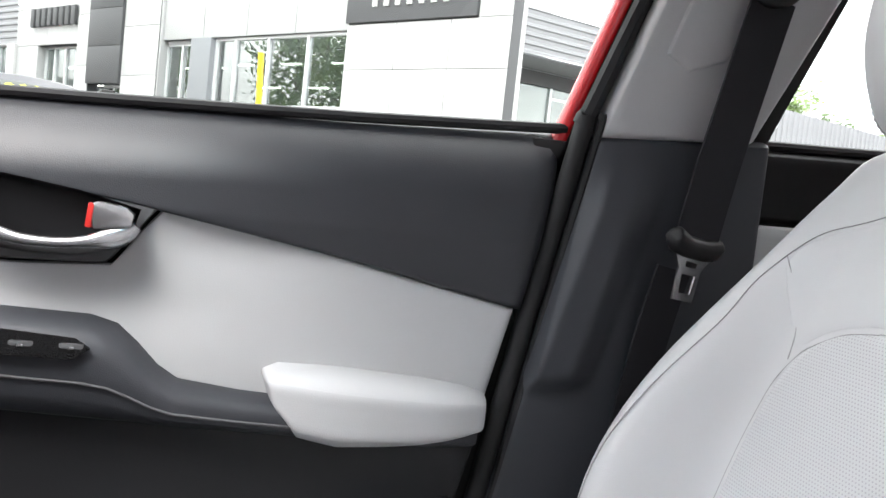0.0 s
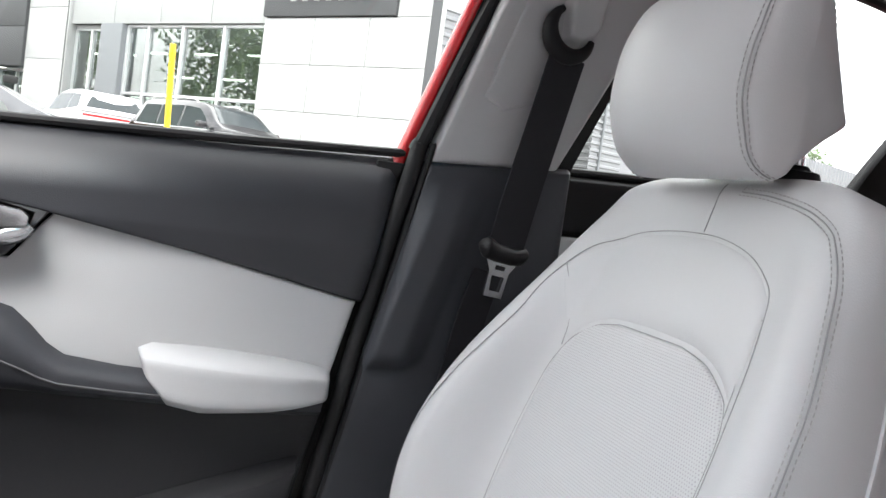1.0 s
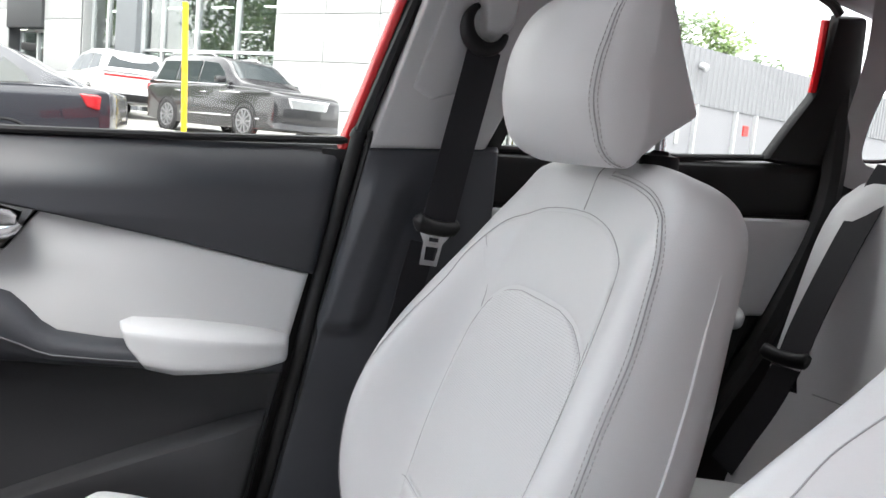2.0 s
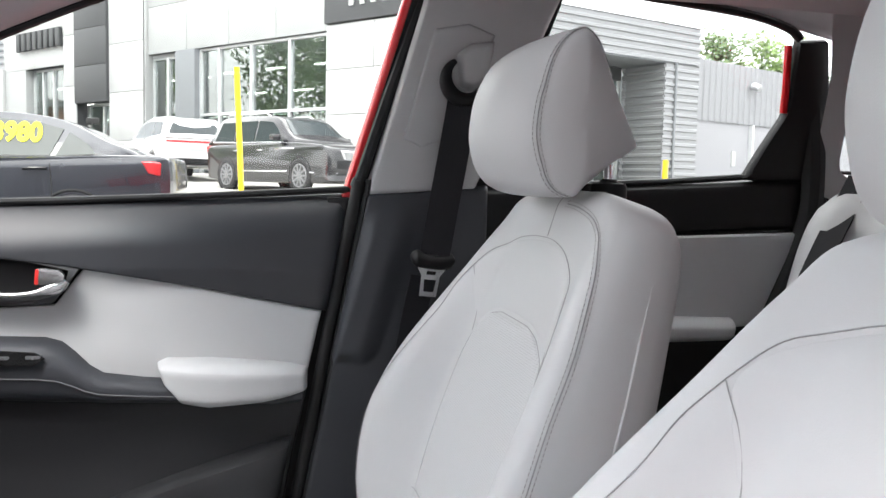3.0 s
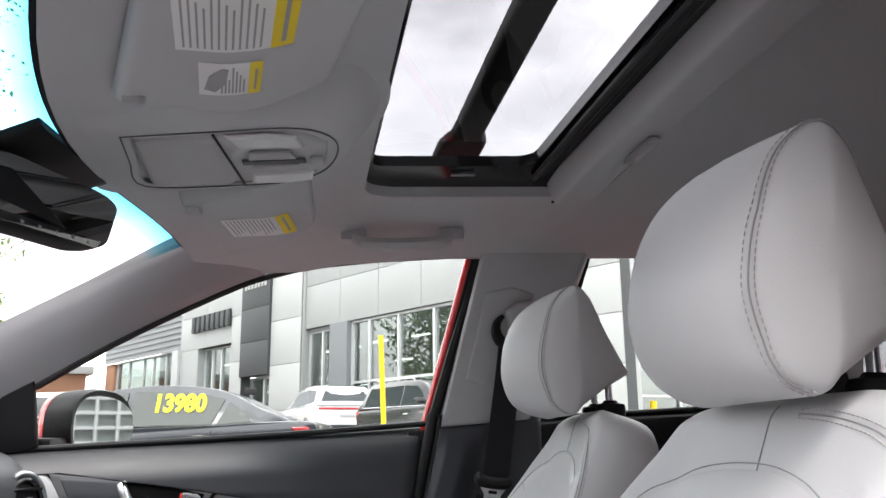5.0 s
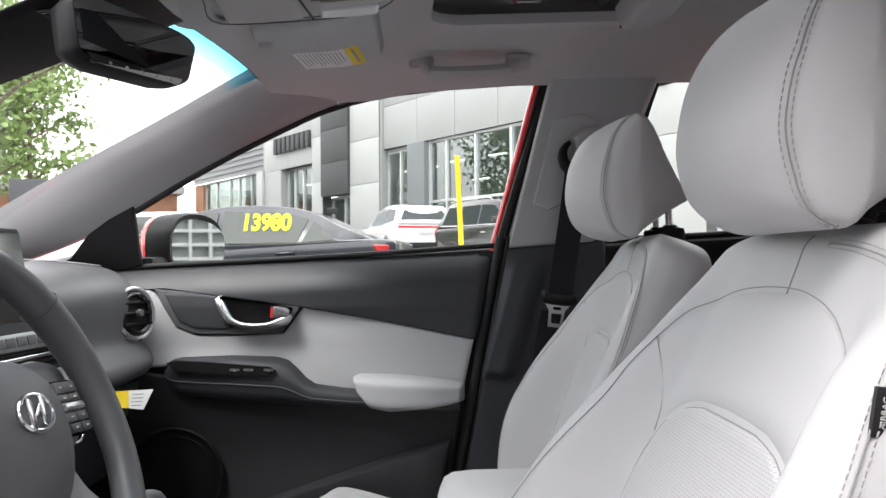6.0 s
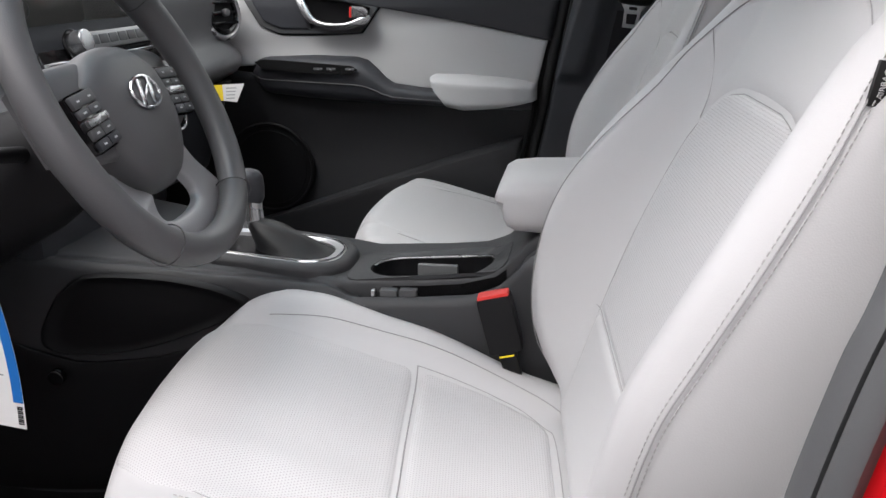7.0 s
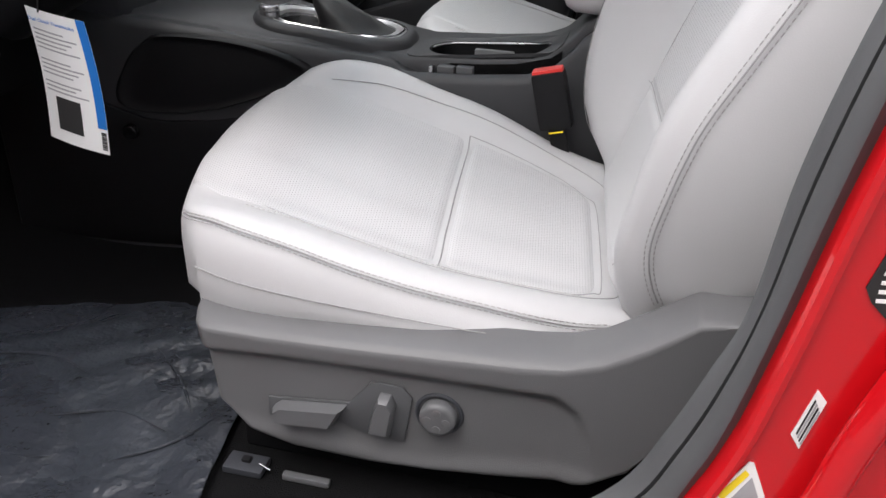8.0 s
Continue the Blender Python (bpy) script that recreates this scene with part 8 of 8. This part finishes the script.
SW = [[(-0.62, 0.99), (0.09, 0.99), (0.11, 1.365), (-0.10, 1.345), (-0.38, 1.22)], [(0.17, 0.99), (1.08, 1.00), (1.20, 1.28), (0.95, 1.345), (0.62, 1.375), (0.18, 1.372)], [(1.14, 1.00), (1.52, 1.03), (1.46, 1.12), (1.26, 1.25)]]
dark_paint = surface("dark grey car paint", (0.020, 0.022, 0.030), 0.22, 0.1, grain=300, bump=0.0, depth=0.0002, vary=0.05, spec=0.5, coat=0.8)
sedan = parked_car("dark grey sedan with a yellow price on its window", (-3.26, 9.3, ground_z(9.3)), 0, dark_paint, SL, ST, 0.885, 0.60, (-1.33, 1.32), 0.315, SW, 5)
side_y = lambda z: -(lerp(0.885 - 0.06, 0.60, (z - 0.93) / (1.44 - 0.93)) + 0.012)
words("13980", 0.27, Matrix.Translation((0.70, side_y(1.23) - 0.006, 1.23)) @ Matrix.Rotation(radians(90 - 24), 4, "X") @ Matrix.Diagonal((0.88, 1.10, 1, 1)), yellow_ink := surface("fluorescent yellow paint", (0.85, 0.88, 0.02), 0.6, vary=0.02), sedan, "price_lettering", 0.004, 0.011)
words("17", 0.24, Matrix.Translation((-0.20, side_y(1.22) - 0.006, 1.22)) @ Matrix.Rotation(radians(90 - 24), 4, "X"), yellow_ink, sedan, "price_lettering", 0.004, 0.011)
for x in (0.135, 1.11):
    part("door_gap", tube([(x, -0.868, 0.36), (x + 0.01, -0.889, 0.70), (x - 0.01, -0.880, 0.93)], 0.006), ink, sedan)
for x in (-0.12, 0.86):
    part("door_handle", tube(smooth_path([(x, -0.885, 0.86), (x + 0.03, -0.912, 0.868), (x + 0.18, -0.914, 0.872), (x + 0.21, -0.886, 0.870)], 12), 0.014, None, 8), gloss_black, sedan, "dark door handle")
part("waist_trim", tube([(-0.66, -0.838, 0.978), (0.4, -0.838, 0.983), (1.2, -0.838, 0.992), (1.56, -0.832, 1.02)], 0.010), gloss_black, sedan)
for s in (1, -1):
    part("tail_lamp", panel([(1.98, 0.965), (2.16, 0.965), (2.26, 0.93)], [(2.05, 0.84), (2.18, 0.81), (2.275, 0.80)], lambda x, z, d, s=s: (x, s * (0.900 - 0.45 * max(0, x - 2.14) + d), z), 12, 8, 0.02, 0.02), tail_m, sedan, "red tail lamp")
part("aerial", box(1.28, 1.42, -0.02, 0.02, 1.37, 1.45, 0.015), ink, sedan, "small roof aerial")

# white SUV, rear towards us
UL = [(-2.40, 0.35), (-2.45, 0.70), (-2.35, 0.98), (-1.60, 1.08), (-1.0, 1.12), (0.0, 1.13), (1.4, 1.14), (2.35, 1.12), (2.46, 0.95), (2.46, 0.55), (2.38, 0.35), (1.2, 0.28), (-1.2, 0.28)]
UT = [(-1.25, 1.08), (-0.85, 1.32), (-0.45, 1.60), (0.1, 1.72), (1.0, 1.75), (1.8, 1.72), (2.12, 1.62), (2.32, 1.30), (2.40, 1.10), (1.0, 1.05)]
UW = [[(-0.80, 1.17), (0.06, 1.17), (0.06, 1.60), (-0.22, 1.58), (-0.52, 1.42)], [(0.13, 1.17), (1.02, 1.18), (1.02, 1.63), (0.13, 1.61)], [(1.10, 1.18), (2.02, 1.22), (1.86, 1.58), (1.10, 1.63)]]
white_paint = surface("white car paint", (0.66, 0.67, 0.68), 0.2, 0.0, grain=300, bump=0.0, depth=0.0002, vary=0.03, coat=1.0)
suv = parked_car("white SUV parked with its tail towards us", (-2.86, 26.2, apron_z(26.2)), -68, white_paint, UL, UT, 0.99, 0.70, (-1.5, 1.5), 0.38, UW)
part("rear_window", panel([(2.16, -0.60), (2.16, 0.60)], [(2.395, -0.80), (2.395, 0.80)], lambda x, y, d: (x + 0.02, y, lerp(1.56, 1.20, (x - 2.16) / 0.235) + d), 10, 6, 0.02, 0.01), car_glass, suv, "dark rear window")
part("tail_strip", box(2.44, 2.475, -0.86, 0.86, 1.00, 1.06, 0.01), tail_m, suv, "full-width red tail lamp")
part("plate_field", box(2.455, 2.485, -0.22, 0.22, 0.78, 0.92, 0.008), alu, suv, "plain number plate")
part("rear_bumper", box(2.36, 2.50, -0.92, 0.92, 0.36, 0.56, 0.04), black_trim, suv, "black rear bumper")
for y in (-0.62, -0.5):
    part("tail_pipe", ring((2.50, y, 0.44), (1, 0, 0), 0.05, 0.012, 20, 8), chrome, suv, "chrome tail pipe")

# black SUV, front to the right
NL = [(-2.62, 0.40), (-2.66, 0.85), (-2.60, 1.15), (-1.4, 1.20), (0.0, 1.22), (1.2, 1.22), (2.2, 1.17), (2.58, 1.08), (2.66, 0.85), (2.66, 0.45), (2.56, 0.26), (1.2, 0.24), (-1.2, 0.24), (-2.5, 0.30)]
NT = [(-2.55, 1.14), (-2.48, 1.50), (-2.25, 1.86), (-1.5, 1.93), (-0.2, 1.92), (0.35, 1.84), (0.85, 1.50), (1.28, 1.20), (0.0, 1.12)]
NW = [[(-2.36, 1.30), (-1.50, 1.27), (-1.50, 1.78), (-2.16, 1.78)], [(-1.42, 1.27), (-0.52, 1.26), (-0.52, 1.79), (-1.42, 1.79)], [(-0.44, 1.26), (0.72, 1.25), (0.46, 1.56), (0.16, 1.75), (-0.44, 1.79)]]
black_paint = surface("black car paint", (0.012, 0.012, 0.014), 0.2, 0.0, grain=300, bump=0.0, depth=0.0002, vary=0.05, spec=0.5, coat=0.5)
big = parked_car("large black SUV with chrome trim and roof rails", (0.66, 20.2, apron_z(20.2)), -56, black_paint, NL, NT, 1.0, 0.72, (-1.62, 1.58), 0.42, NW, 10)
big.scale = (0.95, 0.95, 0.95)
part("windscreen", panel([(0.40, 0.60), (0.40, -0.60)], [(1.20, 0.84), (1.20, -0.84)], lambda x, y, d: (x + 0.03, y, lerp(1.82, 1.24, (x - 0.40) / 0.80) + 0.01 + d), 10, 6, 0.02, 0.01), car_glass, big, "dark windscreen")
part("grille", panel([(-0.62, 1.02), (0.62, 1.02)], [(-0.50, 0.68), (0.50, 0.68)], lambda y, z, d: (2.665 + d, y, z), 12, 8, 0.02, 0.02), chrome, big, "chrome mesh grille")
for s in (1, -1):
    part("head_lamp", panel([(2.28, 1.07), (2.48, 1.06), (2.60, 1.04)], [(2.30, 0.93), (2.48, 0.90), (2.61, 0.89)], lambda x, z, d, s=s: (x, s * (0.985 - 0.75 * max(0, x - 2.42) + d), z), 12, 6, 0.02, 0.02), lamp_m, big, "clear head lamp")
    part("roof_rail", tube([(-2.1, s * 0.66, 1.92), (-2.0, s * 0.66, 1.985), (-0.3, s * 0.66, 1.985), (-0.1, s * 0.66, 1.91)], 0.02), alu, big, "silver roof rail")
    part("sill_strip", box(-1.1, 1.05, s * 0.985 - 0.02, s * 0.985 + 0.02, 0.50, 0.54, 0.01), chrome, big, "chrome sill strip")
    part("flank_strip", box(0.55, 1.35, s * 0.995 - 0.012, s * 0.995 + 0.012, 1.05, 1.09, 0.006), chrome, big, "chrome wing strip")
    part("waist_strip", tube([(-2.40, s * 0.925, 1.265), (-1.4, s * 0.93, 1.245), (0.0, s * 0.93, 1.235), (0.80, s * 0.93, 1.225)], 0.016), chrome, big, "chrome strip below the windows")
    for x in (-1.30, -0.20):
        part("door_handle", box(x, x + 0.24, s * 1.005 - 0.02, s * 1.005 + 0.02, 1.02, 1.06, 0.012), chrome, big, "chrome door handle")
    for x in (-1.46, -0.48, 0.75):
        part("door_gap", tube([(x, s * 0.985, 0.48), (x, s * 1.002, 0.80), (x, s * 0.985, 1.14)], 0.006), ink, big)
    part("bumper_strip", tube([(1.98, s * 1.0, 0.50), (2.30, s * 0.97, 0.49), (2.66, s * 0.72, 0.49)], 0.018), chrome, big, "chrome lower bumper strip")
    part("door_mirror", box(0.62, 0.80, s * 1.10 - 0.12, s * 1.10 + 0.12, 1.26, 1.42, 0.05), black_paint, big, "black door mirror")
    part("tail_lamp", box(-2.66, -2.50, s * 0.93 - 0.06, s * 0.93 + 0.06, 1.0, 1.18, 0.03), tail_m, big, "red tail lamp")

# light hatchback and a red car further along the row
parked_car("white hatchback parked behind the sedan", (-6.6, 13.6, ground_z(13.6)), 4, white_paint, UL, [(x, z - 0.22 if z > 1.2 else z - 0.06) for x, z in UT], 0.92, 0.64, (-1.4, 1.4), 0.33, [[(x, z - 0.18 if z > 1.3 else z - 0.05) for x, z in w] for w in UW])
parked_car("red car parked further along the row", (-11.2, 16.8, ground_z(16.8)), 6, red_paint, SL, ST, 0.885, 0.60, (-1.33, 1.32), 0.315, SW)

# ---- trees and the far side of the lot ----
def tree(at, h, crown, label, leaf, seed, leaves=2600, size=0.16, girth=1.0):
    rnd = random.Random(seed)
    t = thing("tree", label, "tree", "trees", at=at)
    trunk = bmesh.new()
    th = h * 0.45
    tube([(0, 0, -0.3), (0.05, 0.02, th * 0.5), (0.02, 0.06, th), (0.1, 0.0, h * 0.8)], [h * 0.022 * girth, h * 0.018 * girth, h * 0.013 * girth, h * 0.004], trunk, 10)
    tips = []
    for k in range(12):
        a = k * 2.4
        z0 = lerp(th * 0.6, h * 0.75, k / 11)
        r = crown * lerp(0.9, 0.5, k / 11) * rnd.uniform(0.7, 1.05)
        tip = Vector((math.cos(a) * r, math.sin(a) * r, z0 + r * rnd.uniform(0.35, 0.8)))
        mid = Vector((0.04, 0.03, z0)).lerp(tip, 0.5) + Vector((0, 0, 0.08 * r))
        tube([(0.04, 0.03, z0), mid, tip], [h * 0.009 * girth, h * 0.006 * girth, h * 0.002], trunk, 6)
        tips += [tip, mid, mid.lerp(tip, 0.6)]
    part("trunk", trunk, bark_m, t, "grey brown trunk and limbs")
    verts, faces = [], []
    centres = tips + [Vector((rnd.gauss(0, crown * 0.35), rnd.gauss(0, crown * 0.35), rnd.uniform(h * 0.55, h * 0.98))) for _ in range(14)]
    for k in range(leaves):
        c = rnd.choice(centres)
        p = c + Vector((rnd.gauss(0, crown * 0.16), rnd.gauss(0, crown * 0.16), rnd.gauss(0, crown * 0.13)))
        a = Vector((rnd.gauss(0, 1), rnd.gauss(0, 1), rnd.gauss(0, 1))).normalized()
        b = a.orthogonal().normalized()
        s = size * rnd.uniform(0.6, 1.3)
        i = len(verts)
        verts += [p - a * s, p + b * s * 0.5, p + a * s, p - b * s * 0.5]
        faces.append((i, i + 1, i + 2, i + 3))
    me = bpy.data.meshes.new("crown")
    me.from_pydata([tuple(v) for v in verts], [], faces)
    me.materials.append(leaf)
    cr = new("crown", me)
    cr.parent = t
    return t


tree((-22.5, 33.0, ground_z(33)), 11.0, 3.4, "young street tree with fresh green leaves", leaf_m, 3, 3600, 0.17, 0.5)
tree((-30.0, 44.0, ground_z(44)), 13.0, 4.2, "street tree with fresh green leaves", leaf_m, 4, 3600, 0.2, 0.5)
tree((-27.0, 24.0, ground_z(24)), 12.0, 3.8, "street tree with fresh green leaves", leaf_m, 9, 3800, 0.2, 0.5)
tree((-10.7, 15.5, ground_z(15.5)), 13.0, 2.6, "roadside tree with hanging fresh leaves", leaf_m, 61, 5200, 0.07, 0.5)
for x, y in ((-18.6, 28.6), (-17.2, 28.9)):
    tree((x, y, ground_z(y)), 12.0, 2.6, "slender street tree with a thin bare trunk", leaf_m, int(70 - x), 2200, 0.17, 0.45)
for k, (x, y, h, c) in enumerate(((29.5, 51.5, 11.2, 3.0), (33.0, 50.5, 9.8, 2.6), (35.2, 48.8, 7.2, 1.8), (44.5, 55.0, 7.6, 2.2), (48.0, 55.5, 8.0, 2.4))):
    tree((x, y, ground_z(y)), h, c, "leafy tree behind the workshop", leaf_m if k % 2 else leaf_d, 20 + k, 3200, 0.20)
# Unseen trees added behind the camera; they cover the low sky.
for k, (x, y, h) in enumerate(((-9, -28, 13), (4, -30, 14), (15, -26, 12), (-22, -25, 12))):
    tree((x, y, ground_z(y)), h, 5.0, "unseen leafy tree added across the road", leaf_d, 40 + k, 2600, 0.34)

# Unseen wall, added to cut low sky light on the driver's side.
south = part("wall_south", box(-30, 30, -10.0, -9.0, -0.5, 8.6, 0.05), surface("plain grey render", (0.30, 0.30, 0.30), 0.9, grain=4, bump=0.2, depth=0.01, vary=0.12, stain=0.4))
tagged(south, "unseen plain grey wall added behind the camera to block sky light", "wall", kind="structure")
board = thing("sign_board", "dark sign board on posts with plain pale bars", "sign", at=(-8.1, 14.0, ground_z(14)), turn=18)
part("board", box(-0.75, 0.75, -0.05, 0.05, 1.55, 2.20, 0.01), dark_panel, board, "charcoal board")
for k in range(5):
    part("sign_bar", box(-0.45 + 0.2 * k, -0.35 + 0.2 * k, -0.07, -0.05, 1.68, 1.80, 0.005), white_panel, board, "plain pale bar in place of a letter")
part("sign_bar", box(-0.02, 0.02, -0.07, -0.05, 1.92, 2.06, 0.005), white_panel, board)
for x in (-0.6, 0.6):
    part("leg", box(x - 0.04, x + 0.04, -0.03, 0.03, -0.1, 1.55, 0.006), dark_panel, board)
far_wall = thing("brick_building", "far orange brick building with pale roof edge", "building", at=(-33.0, 46.0, ground_z(46)), turn=30)
part("wall", box(-14, 14, 0, 8, -0.5, 4.2, 0.05), brick_m, far_wall, "orange brick wall")
part("roof_edge", box(-14.4, 14.4, -0.3, 8.3, 4.2, 4.7, 0.05), white_panel, far_wall, "pale roof edge")
for k in range(6):
    part("window", box(-11 + 4 * k, -9 + 4 * k, -0.06, 0.05, 1.2, 3.2, 0.02), car_glass, far_wall, "dark window")

# white-framed showroom behind our car, seen in the door mirror
grid = thing("lattice_facade", "white lattice facade of a shop behind the car", "building", at=(23.0, 9.2, ground_z(9.2)), turn=-70.7)
part("wall", box(-4, 4, 0.25, 3.0, -0.5, 4.4, 0.0), shop_in, grid, "dim shop front")
for k in range(14):
    part("bar", box(-4 + 0.615 * k - 0.05, -4 + 0.615 * k + 0.05, 0, 0.25, 0, 4.4, 0.01), white_panel, grid, "white upright bar")
for k in range(11):
    part("bar", box(-4, 4, 0.02, 0.22, 0.44 * k - 0.05, 0.44 * k + 0.05, 0.01), white_panel, grid, "white cross bar")
